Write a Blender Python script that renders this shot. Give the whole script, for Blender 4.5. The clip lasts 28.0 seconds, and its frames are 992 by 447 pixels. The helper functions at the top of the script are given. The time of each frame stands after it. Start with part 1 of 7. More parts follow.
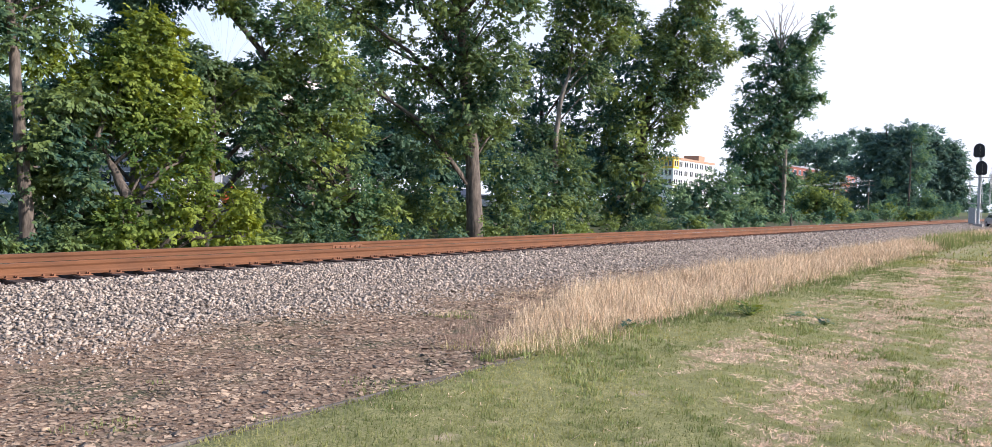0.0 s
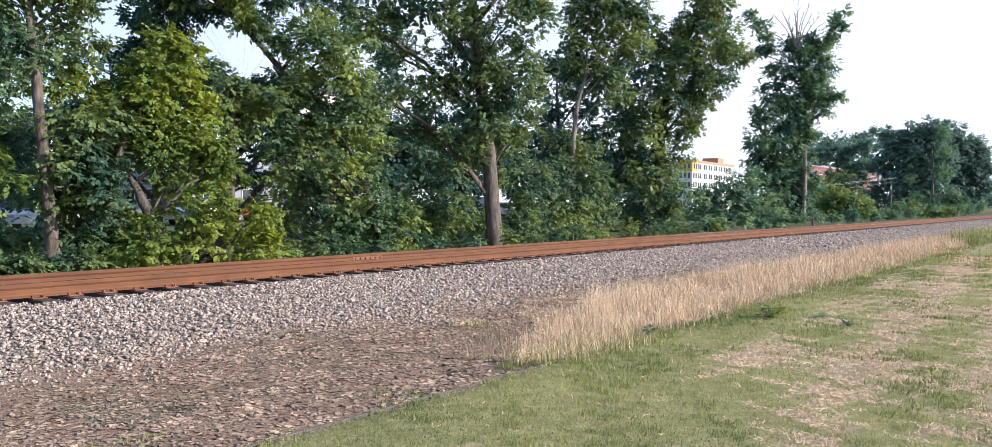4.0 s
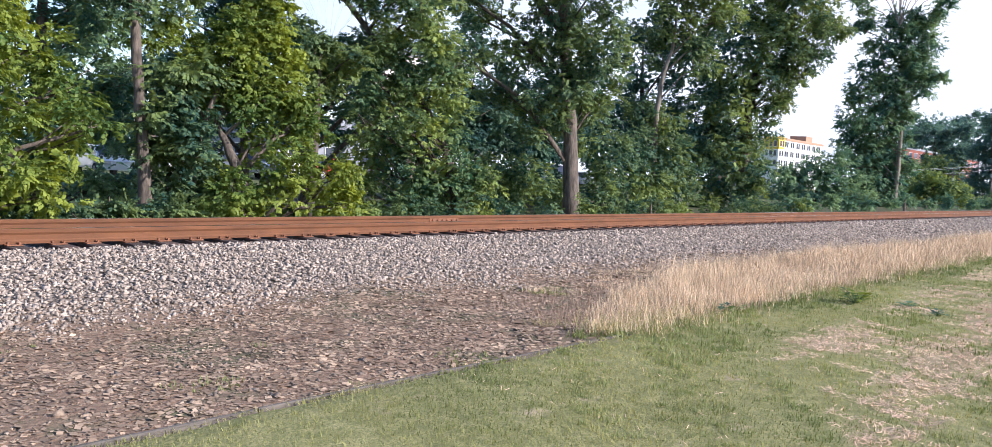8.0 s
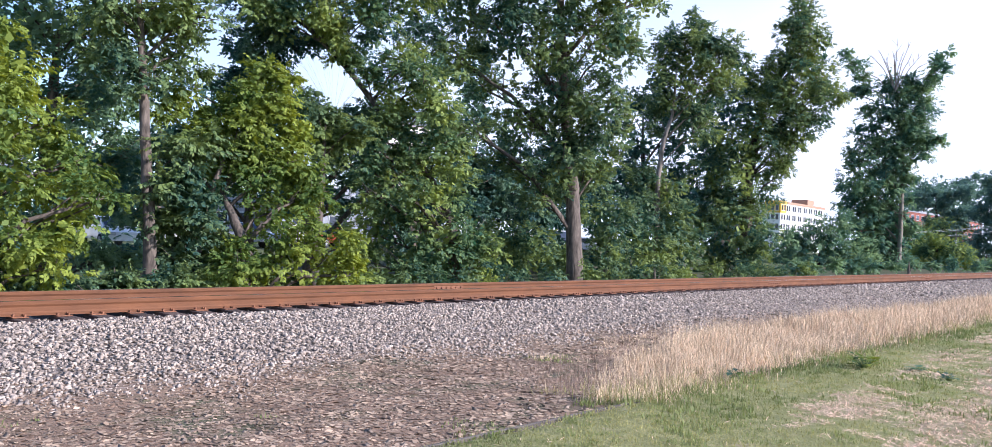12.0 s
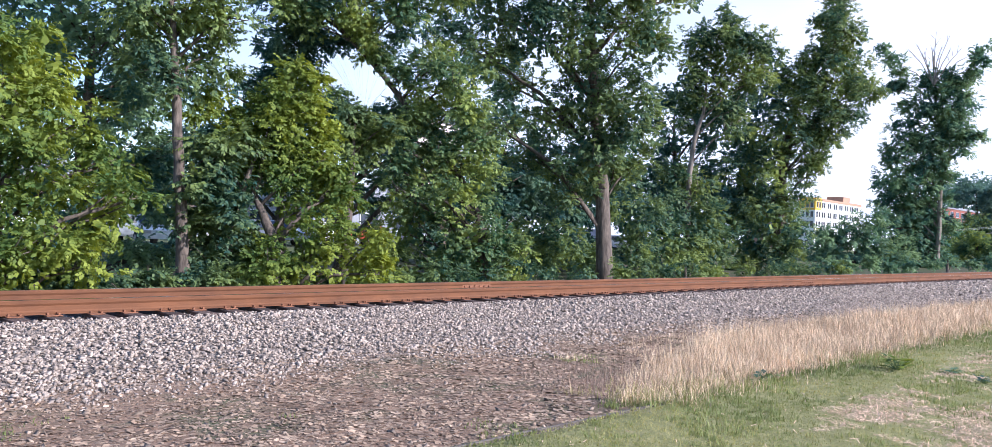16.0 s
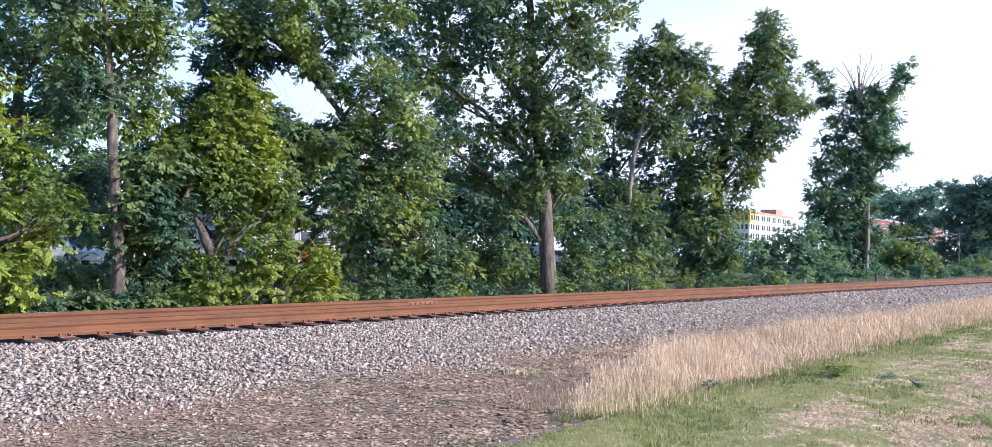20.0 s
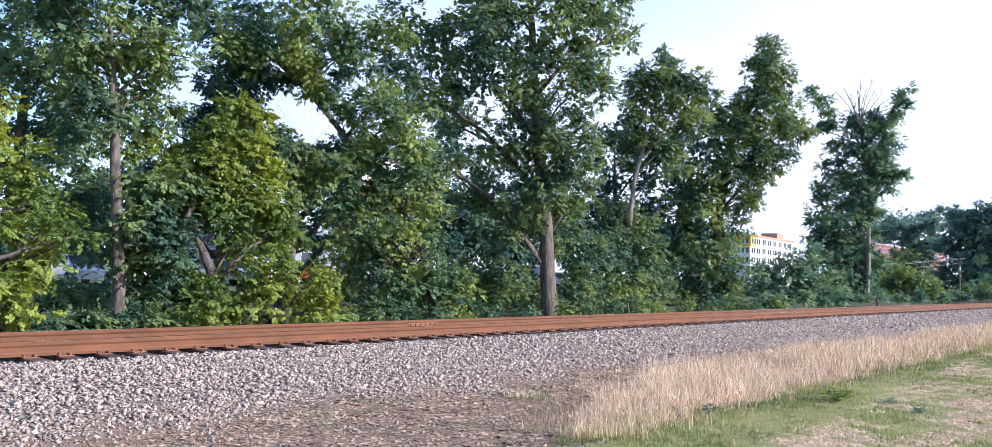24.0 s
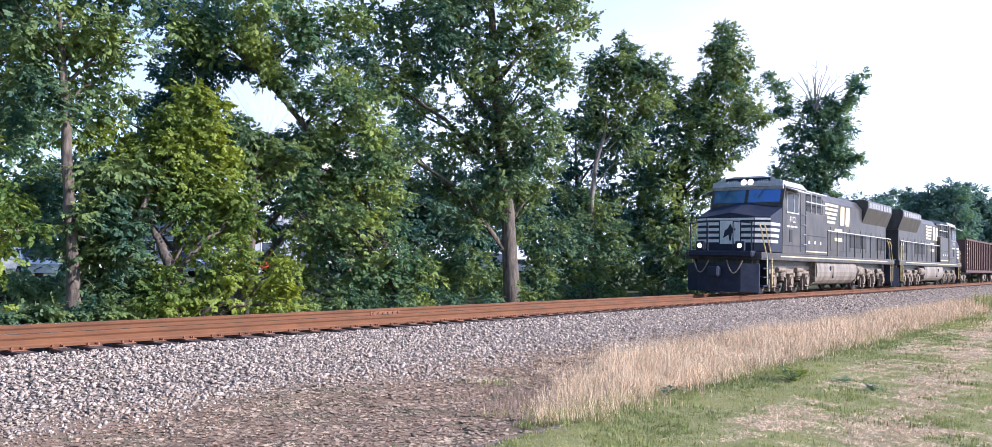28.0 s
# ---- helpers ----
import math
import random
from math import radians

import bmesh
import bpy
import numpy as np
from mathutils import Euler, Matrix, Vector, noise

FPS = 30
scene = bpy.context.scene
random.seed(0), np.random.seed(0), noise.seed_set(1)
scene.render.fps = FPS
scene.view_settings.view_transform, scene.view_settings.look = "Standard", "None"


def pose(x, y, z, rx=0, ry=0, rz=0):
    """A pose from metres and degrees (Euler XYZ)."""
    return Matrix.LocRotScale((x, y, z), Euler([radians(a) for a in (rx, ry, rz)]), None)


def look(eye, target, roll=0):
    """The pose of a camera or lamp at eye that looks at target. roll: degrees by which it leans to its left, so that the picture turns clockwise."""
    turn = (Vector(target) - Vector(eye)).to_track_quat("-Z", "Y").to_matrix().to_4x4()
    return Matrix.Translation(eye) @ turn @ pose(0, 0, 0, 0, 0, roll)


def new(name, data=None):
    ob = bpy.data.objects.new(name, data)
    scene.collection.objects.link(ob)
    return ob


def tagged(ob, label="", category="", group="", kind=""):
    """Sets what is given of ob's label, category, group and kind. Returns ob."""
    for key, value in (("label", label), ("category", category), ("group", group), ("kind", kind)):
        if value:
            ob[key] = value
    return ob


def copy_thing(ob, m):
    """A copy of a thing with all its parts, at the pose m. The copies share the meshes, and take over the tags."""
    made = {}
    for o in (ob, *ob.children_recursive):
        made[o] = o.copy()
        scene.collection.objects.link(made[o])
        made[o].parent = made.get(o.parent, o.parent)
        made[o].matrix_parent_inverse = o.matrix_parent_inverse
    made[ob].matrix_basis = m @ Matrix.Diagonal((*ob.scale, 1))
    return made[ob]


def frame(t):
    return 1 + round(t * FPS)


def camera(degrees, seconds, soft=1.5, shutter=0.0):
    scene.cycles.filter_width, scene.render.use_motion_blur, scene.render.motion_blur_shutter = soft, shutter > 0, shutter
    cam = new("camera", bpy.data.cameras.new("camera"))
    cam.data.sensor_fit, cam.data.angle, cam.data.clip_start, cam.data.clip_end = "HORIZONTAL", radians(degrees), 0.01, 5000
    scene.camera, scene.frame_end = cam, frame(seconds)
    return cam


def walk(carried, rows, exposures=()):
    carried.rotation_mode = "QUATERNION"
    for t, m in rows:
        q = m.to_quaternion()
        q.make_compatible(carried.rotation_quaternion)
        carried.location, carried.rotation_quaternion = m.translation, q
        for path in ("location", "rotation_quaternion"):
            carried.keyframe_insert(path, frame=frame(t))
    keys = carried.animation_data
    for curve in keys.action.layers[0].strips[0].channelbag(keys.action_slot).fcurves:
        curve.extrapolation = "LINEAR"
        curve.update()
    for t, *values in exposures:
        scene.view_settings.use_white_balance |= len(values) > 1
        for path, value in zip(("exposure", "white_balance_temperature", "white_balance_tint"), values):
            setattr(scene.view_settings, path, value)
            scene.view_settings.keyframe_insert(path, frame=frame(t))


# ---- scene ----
cam = camera(61.3, 28.0, soft=0.6)
PATH = [
    (0, (-0.021, 0.826, 1.098), (1.615, 1.975, 1.034), 1.8),
    (0.5, (-0.021, 0.838, 1.11), (1.618, 1.983, 1.056), 1.7),
    (1, (-0.009, 0.826, 1.093), (1.635, 1.966, 1.058), 2.5),
    (1.5, (-0.063, 0.785, 1.095), (1.576, 1.931, 1.045), 1.6),
    (2, (-0.087, 0.761, 1.106), (1.561, 1.891, 1.022), 1.4),
    (2.5, (-0.152, 0.749, 1.12), (1.469, 1.921, 1.081), 1.1),
    (4.5, (0.023, 0.823, 1.105), (1.632, 2.01, 1.058), 0.3),
    (5, (0.051, 0.831, 1.115), (1.647, 2.037, 1.087), 2.1),
    (5.5, (0.078, 0.773, 1.113), (1.597, 2.074, 1.078), 2.5),
    (6, (0.107, 0.791, 1.114), (1.637, 2.08, 1.112), 1.9),
    (6.5, (0.129, 0.791, 1.088), (1.667, 2.068, 1.032), 3.2),
    (7, (0.08, 0.83, 1.099), (1.606, 2.12, 1.007), 2.5),
    (7.5, (0.026, 0.864, 1.089), (1.56, 2.139, 0.949), 2.8),
    (8, (0.01, 0.846, 1.087), (1.503, 2.17, 0.958), 3.0),
    (8.5, (0.007, 0.846, 1.089), (1.47, 2.206, 0.98), 3.0),
    (9, (0.003, 0.834, 1.088), (1.473, 2.189, 1.027), 1.9),
    (9.5, (-0.009, 0.87, 1.089), (1.496, 2.187, 1.088), 1.4),
    (10, (-0.02, 0.874, 1.098), (1.527, 2.138, 1.166), 1.8),
    (10.5, (-0.024, 0.883, 1.096), (1.506, 2.17, 1.155), 2.4),
    (11, (-0.035, 0.881, 1.102), (1.443, 2.228, 1.155), 1.8),
    (11.5, (-0.046, 0.851, 1.093), (1.439, 2.189, 1.128), 2.4),
    (13.5, (0.05, 0.822, 1.129), (1.532, 2.166, 1.142), 1.8),
    (14, (0.045, 0.805, 1.124), (1.5, 2.177, 1.129), 2.0),
    (14.5, (0.065, 0.8, 1.121), (1.503, 2.191, 1.12), 2.4),
    (15, (0.065, 0.809, 1.121), (1.506, 2.196, 1.122), 2.5),
    (15.5, (0.054, 0.806, 1.123), (1.498, 2.189, 1.141), 3.1),
    (16, (0.033, 0.805, 1.129), (1.469, 2.197, 1.149), 2.4),
    (16.5, (0.018, 0.799, 1.129), (1.457, 2.187, 1.165), 2.6),
    (17, (0.008, 0.798, 1.132), (1.437, 2.196, 1.188), 2.1),
    (17.5, (-0.011, 0.815, 1.14), (1.437, 2.193, 1.208), 3.1),
    (18, (0.013, 0.816, 1.12), (1.407, 2.25, 1.15), 3.3),
    (18.5, (0.023, 0.81, 1.13), (1.422, 2.239, 1.162), 2.7),
    (19, (0.018, 0.822, 1.124), (1.457, 2.211, 1.126), 2.7),
    (19.5, (-0.026, 0.827, 1.112), (1.493, 2.128, 1.143), 2.2),
    (20, (-0.053, 0.856, 1.124), (1.475, 2.144, 1.187), 1.6),
    (20.5, (-0.05, 0.847, 1.127), (1.475, 2.138, 1.221), 1.9),
    (21, (-0.051, 0.845, 1.118), (1.469, 2.141, 1.214), 2.1),
    (21.5, (-0.06, 0.854, 1.127), (1.468, 2.141, 1.225), 2.2),
    (23.5, (-0.078, 0.841, 1.128), (1.451, 2.126, 1.244), 1.8),
    (24, (-0.067, 0.845, 1.121), (1.457, 2.134, 1.236), 2.0),
    (24.5, (-0.075, 0.838, 1.125), (1.471, 2.101, 1.253), 1.6),
    (25, (-0.065, 0.849, 1.124), (1.473, 2.123, 1.24), 1.6),
    (25.5, (-0.057, 0.839, 1.125), (1.503, 2.084, 1.251), 1.0),
    (26, (-0.06, 0.832, 1.129), (1.511, 2.063, 1.258), 1.2),
    (26.5, (-0.055, 0.831, 1.126), (1.507, 2.073, 1.253), 1.1),
    (27, (-0.045, 0.835, 1.137), (1.528, 2.067, 1.243), 0.9),
    (27.5, (-0.032, 0.841, 1.126), (1.551, 2.06, 1.22), 1.2),
    (28, (-0.05, 0.817, 1.109), (1.532, 2.038, 1.197), 1.2),
]

walk(cam, [(t, look(eye, target, roll)) for t, eye, target, roll in PATH],
     exposures=[(0, 0.57, 6400, 17), (5, 0.6, 6280, 17), (8, 0.63, 6150, 18), (10, 0.67, 5840, 20), (17, 0.7, 5800, 20), (28, 0.77, 5760, 20)])

# ---- world and sun ----
SUN = Vector((0.32, -0.83, 0.44)).normalized()
world = bpy.data.worlds.new("world")
scene.world = world
world.use_nodes = True
wn, wl = world.node_tree.nodes, world.node_tree.links
wn.clear()
sky = wn.new("ShaderNodeTexSky")
sky.sky_type = "NISHITA"
sky.sun_disc = False
sky.sun_elevation = math.asin(SUN.z)
sky.sun_rotation = math.atan2(SUN.x, SUN.y)
sky.air_density, sky.dust_density, sky.ozone_density = 1.0, 0.25, 3.0
coord = wn.new("ShaderNodeTexCoord")
stretch = wn.new("ShaderNodeMapping")
stretch.inputs["Scale"].default_value = (1.0, 1.0, 2.6)
veil = wn.new("ShaderNodeTexNoise")
veil.inputs["Scale"].default_value, veil.inputs["Detail"].default_value = 1.7, 6.0
# a bright haze along the horizon and a bank of thin cloud towards +x, broken up by noise
lean = wn.new("ShaderNodeVectorMath")
lean.operation = "DOT_PRODUCT"
lean.inputs[1].default_value = (2.4, 0.0, -1.4)
thick = wn.new("ShaderNodeMath")
thick.operation = "MULTIPLY_ADD"
thick.inputs[1].default_value = 1.6
ramp = wn.new("ShaderNodeValToRGB")
ramp.color_ramp.elements[0].position, ramp.color_ramp.elements[1].position = 0.05, 0.95
shift = wn.new("ShaderNodeMath")
shift.operation = "MULTIPLY_ADD"
shift.inputs[1].default_value, shift.inputs[2].default_value = 0.75, -1.0
cloud = wn.new("ShaderNodeMix")
cloud.data_type = "RGBA"
cloud.inputs["B"].default_value = (5.3, 5.85, 6.7, 1)
wl.new(coord.outputs["Generated"], lean.inputs[0])
wl.new(lean.outputs["Value"], thick.inputs[2])
wl.new(veil.outputs["Fac"], thick.inputs[0])
wl.new(thick.outputs["Value"], shift.inputs[0])
back = wn.new("ShaderNodeBackground")
back.inputs["Strength"].default_value = 0.14
out = wn.new("ShaderNodeOutputWorld")
wl.new(coord.outputs["Generated"], stretch.inputs["Vector"])
wl.new(stretch.outputs["Vector"], veil.inputs["Vector"])
wl.new(shift.outputs["Value"], ramp.inputs["Fac"])
wl.new(ramp.outputs["Color"], cloud.inputs["Factor"])
wl.new(sky.outputs["Color"], cloud.inputs["A"])
wl.new(cloud.outputs["Result"], back.inputs["Color"])
wl.new(back.outputs["Background"], out.inputs["Surface"])
lamp = bpy.data.lights.new("sun", "SUN")
lamp.energy, lamp.angle, lamp.color = 5.0, radians(0.6), (1.0, 0.95, 0.88)
sun = new("sun", lamp)
sun.matrix_world = look(SUN * 100, (0, 0, 0))

# ---- materials ----
def mat(name, base, dark=None, scale=6.0, rough=0.8, metal=0.0, bump=0.0, bump_scale=60.0, island=0.0, objvar=0.0, spec=0.5, stretch=(1, 1, 1), coat=0.0, soft=(0.35, 0.65)):
    """A procedural surface: two tones mixed by noise at two scales, grain relief, and variation from piece to piece."""
    m = bpy.data.materials.new(name)
    m.use_nodes = True
    n, l = m.node_tree.nodes, m.node_tree.links
    p = n["Principled BSDF"]
    p.inputs["Roughness"].default_value, p.inputs["Metallic"].default_value = rough, metal
    p.inputs["Specular IOR Level"].default_value = spec
    p.inputs["Coat Weight"].default_value = coat
    tc, mp = n.new("ShaderNodeTexCoord"), n.new("ShaderNodeMapping")
    mp.inputs["Scale"].default_value = stretch
    l.new(tc.outputs["Object"], mp.inputs["Vector"])
    n1 = n.new("ShaderNodeTexNoise")
    n1.inputs["Scale"].default_value, n1.inputs["Detail"].default_value, n1.inputs["Roughness"].default_value = scale, 8.0, 0.65
    l.new(mp.outputs["Vector"], n1.inputs["Vector"])
    r = n.new("ShaderNodeMapRange")
    r.inputs["From Min"].default_value, r.inputs["From Max"].default_value = soft
    l.new(n1.outputs["Fac"], r.inputs["Value"])
    mix = n.new("ShaderNodeMix")
    mix.data_type = "RGBA"
    mix.inputs["A"].default_value = (*base, 1)
    mix.inputs["B"].default_value = (*(dark or [c * 0.7 for c in base]), 1)
    l.new(r.outputs["Result"], mix.inputs["Factor"])
    col = mix.outputs["Result"]
    for amount, kind, sock in ((island, "ShaderNodeNewGeometry", "Random Per Island"), (objvar, "ShaderNodeObjectInfo", "Random")):
        if amount:
            g = n.new(kind)
            h = n.new("ShaderNodeHueSaturation")
            v = n.new("ShaderNodeMapRange")
            v.inputs["To Min"].default_value, v.inputs["To Max"].default_value = 1 - amount, 1 + amount
            l.new(g.outputs[sock], v.inputs["Value"])
            l.new(v.outputs["Result"], h.inputs["Value"])
            l.new(col, h.inputs["Color"])
            col = h.outputs["Color"]
    l.new(col, p.inputs["Base Color"])
    if bump:
        n2 = n.new("ShaderNodeTexNoise")
        n2.inputs["Scale"].default_value, n2.inputs["Detail"].default_value = bump_scale, 5.0
        l.new(mp.outputs["Vector"], n2.inputs["Vector"])
        b = n.new("ShaderNodeBump")
        b.inputs["Strength"].default_value, b.inputs["Distance"].default_value = bump, 0.02
        l.new(n2.outputs["Fac"], b.inputs["Height"])
        l.new(b.outputs["Normal"], p.inputs["Normal"])
    return m


def leafmat(name, a, b, glow=0.35, rough=0.6, hue=0.03):
    """Leaves: two greens mixed leaf by leaf and in drifts through the crown, letting some light through."""
    m = bpy.data.materials.new(name)
    m.use_nodes = True
    n, l = m.node_tree.nodes, m.node_tree.links
    p, o = n["Principled BSDF"], n["Material Output"]
    p.inputs["Roughness"].default_value = rough
    p.inputs["Specular IOR Level"].default_value = 0.25
    g = n.new("ShaderNodeNewGeometry")
    tc, ns = n.new("ShaderNodeTexCoord"), n.new("ShaderNodeTexNoise")
    ns.inputs["Scale"].default_value, ns.inputs["Detail"].default_value = 0.55, 4.0
    l.new(tc.outputs["Object"], ns.inputs["Vector"])
    add = n.new("ShaderNodeMath")
    add.operation = "MULTIPLY_ADD"
    add.inputs[1].default_value = 0.38
    l.new(g.outputs["Random Per Island"], add.inputs[0])
    sub = n.new("ShaderNodeMapRange")
    sub.inputs["From Min"].default_value, sub.inputs["From Max"].default_value = 0.41, 0.61
    sub.inputs["To Max"].default_value = 0.62
    l.new(ns.outputs["Fac"], sub.inputs["Value"])
    l.new(sub.outputs["Result"], add.inputs[2])
    mix = n.new("ShaderNodeMix")
    mix.data_type = "RGBA"
    mix.inputs["A"].default_value, mix.inputs["B"].default_value = (*a, 1), (*b, 1)
    l.new(add.outputs["Value"], mix.inputs["Factor"])
    l.new(mix.outputs["Result"], p.inputs["Base Color"])
    tr = n.new("ShaderNodeBsdfTranslucent")
    h = n.new("ShaderNodeHueSaturation")
    h.inputs["Hue"].default_value, h.inputs["Saturation"].default_value, h.inputs["Value"].default_value = 0.5 - hue, 1.15, 1.6
    l.new(mix.outputs["Result"], h.inputs["Color"])
    l.new(h.outputs["Color"], tr.inputs["Color"])
    sh = n.new("ShaderNodeMixShader")
    sh.inputs["Fac"].default_value = glow
    l.new(p.outputs["BSDF"], sh.inputs[1])
    l.new(tr.outputs["BSDF"], sh.inputs[2])
    l.new(sh.outputs["Shader"], o.inputs["Surface"])
    return m


def glowmat(name, colour, strength):
    m = bpy.data.materials.new(name)
    m.use_nodes = True
    p = m.node_tree.nodes["Principled BSDF"]
    p.inputs["Base Color"].default_value = (*colour, 1)
    p.inputs["Emission Color"].default_value = (*colour, 1)
    p.inputs["Emission Strength"].default_value = strength
    return m


# each pair paints foliage shade as a cool dark tone, highlights as a warm one
LEAF = {
    "sun": leafmat("leaf_yellow_green", (0.052, 0.114, 0.036), (0.295, 0.350, 0.060), 0.36),
    "mound": leafmat("leaf_mound", (0.066, 0.146, 0.112), (0.250, 0.350, 0.160), 0.36),
    "main": leafmat("leaf_deep_green", (0.026, 0.080, 0.070), (0.200, 0.264, 0.078), 0.34),
    "mid": leafmat("leaf_green", (0.028, 0.086, 0.074), (0.245, 0.312, 0.084), 0.34),
    # dark, bluish green: the shade inside the wood is put into the colour
    "dark": leafmat("leaf_dark_shaded_green", (0.028, 0.086, 0.090), (0.138, 0.218, 0.120), 0.32),
    # distant leaves: paler, bluer tones with the air's haze put into the colour
    "far": leafmat("leaf_far_hazed", (0.082, 0.152, 0.148), (0.180, 0.268, 0.192), 0.36),
    # brighter copy of the green for crowns in sun, sunlight painted into it
    "lit": leafmat("leaf_lit_green", (0.038, 0.106, 0.070), (0.300, 0.368, 0.092), 0.34),
    "vine": leafmat("leaf_vine", (0.046, 0.120, 0.108), (0.220, 0.322, 0.142), 0.34),
}
BARK = mat("bark", (0.180, 0.142, 0.113), (0.052, 0.041, 0.033), 11, 0.95, bump=1.0, bump_scale=22, stretch=(1, 1, 0.22))
PALE_BARK = mat("pale_bark", (0.31, 0.262, 0.215), (0.13, 0.105, 0.085), 6, 0.9, bump=0.7, bump_scale=18, stretch=(1, 1, 0.3))
RUST = mat("rail_rust", (0.176, 0.068, 0.026), (0.112, 0.044, 0.018), 5, 0.85, bump=0.25, bump_scale=90, stretch=(0.35, 1, 1))
RUST_DARK = mat("plate_rust", (0.25, 0.10, 0.046), (0.13, 0.058, 0.033), 14, 0.85, bump=0.4, objvar=0.25)
POLISHED = mat("rail_head_steel", (0.36, 0.33, 0.31), (0.24, 0.21, 0.19), 9, 0.16, 1.0, stretch=(0.2, 3, 1))
TIE = mat("tie_wood", (0.125, 0.080, 0.062), (0.055, 0.036, 0.030), 10, 0.9, bump=0.8, bump_scale=26, objvar=0.35, stretch=(3, 0.4, 2))
STONE = mat("ballast_stone", (0.46, 0.372, 0.300), (0.28, 0.226, 0.184), 9, 0.9, bump=0.5, bump_scale=70, island=0.46)
FIELD_STONE = mat("dirt_stone", (0.38, 0.285, 0.205), (0.22, 0.163, 0.118), 9, 0.92, bump=0.4, bump_scale=60, island=0.35)
CONCRETE = mat("concrete", (0.42, 0.40, 0.37), (0.30, 0.28, 0.26), 5, 0.9, bump=0.3)
EDGING = mat("edging_timber", (0.17, 0.145, 0.12), (0.085, 0.07, 0.06), 8, 0.9, bump=0.5, stretch=(0.4, 2, 2))
GRASS = leafmat("grass_blade", (0.120, 0.152, 0.045), (0.420, 0.395, 0.150), 0.25)
GRASS_DEEP = leafmat("grass_deep", (0.130, 0.172, 0.058), (0.270, 0.305, 0.112), 0.25)
STRAW = mat("straw", (0.95, 0.68, 0.48), (0.68, 0.45, 0.31), 3, 0.8, island=0.3)
HAY = mat("dry_grass", (0.86, 0.65, 0.42), (0.56, 0.40, 0.25), 2.6, 0.8, island=0.36)
STALK = mat("dead_stalk", (0.42, 0.29, 0.205), (0.24, 0.155, 0.11), 2.0, 0.9, island=0.35)
LITTER = mat("litter", (0.47, 0.335, 0.225), (0.22, 0.147, 0.096), 2.5, 0.9, island=0.5)

# ---- building helpers ----
TRACK = 13.355
NEAR_RAIL, FAR_RAIL = 12.6, 14.11


def link(name, me, parent=None, label="", material=None):
    if material:
        me.materials.append(material)
    ob = new(name, me)
    if parent:
        ob.parent = parent
    return tagged(ob, label) if label else ob


def part(name, bm, material, parent, label="", smooth=False):
    me = bpy.data.meshes.new(name)
    bmesh.ops.recalc_face_normals(bm, faces=bm.faces)
    bm.to_mesh(me)
    bm.free()
    if smooth:
        me.shade_smooth()
    return link(name, me, parent, label, material)


def share(name, me, parent, m):
    ob = new(name, me)
    ob.parent, ob.matrix_basis = parent, m
    return ob


def thing(name, m, label, category, group="", kind=""):
    ob = new(name)
    ob.matrix_basis = m
    ob.empty_display_size = 0.2
    return tagged(ob, label, category, group, kind)


def raw(name, verts, faces):
    """A mesh from arrays: n x 3 places, and faces of one size."""
    verts, faces = np.ascontiguousarray(verts, dtype=np.float32), np.ascontiguousarray(faces, dtype=np.int32)
    me = bpy.data.meshes.new(name)
    me.vertices.add(len(verts))
    me.vertices.foreach_set("co", verts.ravel())
    k = faces.shape[1]
    me.loops.add(faces.size)
    me.loops.foreach_set("vertex_index", faces.ravel())
    me.polygons.add(len(faces))
    me.polygons.foreach_set("loop_start", np.arange(0, faces.size, k, dtype=np.int32))
    me.update(calc_edges=True)
    return me


def box(bm, x0, x1, y0, y1, z0, z1, bevel=0.0):
    r = bmesh.ops.create_cube(bm, size=1.0)
    for v in r["verts"]:
        v.co = Vector(((x0 + x1) / 2 + v.co.x * (x1 - x0), (y0 + y1) / 2 + v.co.y * (y1 - y0), (z0 + z1) / 2 + v.co.z * (z1 - z0)))
    if bevel:
        edges = list({e for v in r["verts"] for e in v.link_edges})
        bmesh.ops.bevel(bm, geom=edges, offset=bevel, segments=1, affect="EDGES")
    return bm


def boxes(*rows, bevel=0.0):
    bm = bmesh.new()
    for r in rows:
        box(bm, *r, bevel=bevel)
    return bm


def tube(bm, points, n=8, caps=True):
    """A tapered tube through points of (x, y, z, radius)."""
    rings = []
    pts = [Vector(p[:3]) for p in points]
    for i, p in enumerate(pts):
        d = (pts[min(i + 1, len(pts) - 1)] - pts[max(i - 1, 0)]).normalized()
        a = d.orthogonal().normalized() if abs(d.z) < 0.9 else Vector((1, 0, 0)).cross(d).normalized()
        b = d.cross(a)
        rings.append([bm.verts.new(p + points[i][3] * (math.cos(2 * math.pi * k / n) * a + math.sin(2 * math.pi * k / n) * b)) for k in range(n)])
    for r, s in zip(rings, rings[1:]):
        turn = min(range(n), key=lambda k: (s[k].co - r[0].co).length)
        for k in range(n):
            bm.faces.new((r[k], r[(k + 1) % n], s[(k + 1 + turn) % n], s[(k + turn) % n]))
    if caps:
        bm.faces.new(rings[0][::-1])
        bm.faces.new(rings[-1])
    return bm


def disc(bm, centre, axis, r, depth, n=20):
    c, a = Vector(centre), Vector(axis).normalized()
    return tube(bm, [(*(c - a * depth / 2), r), (*(c + a * depth / 2), r)], n)


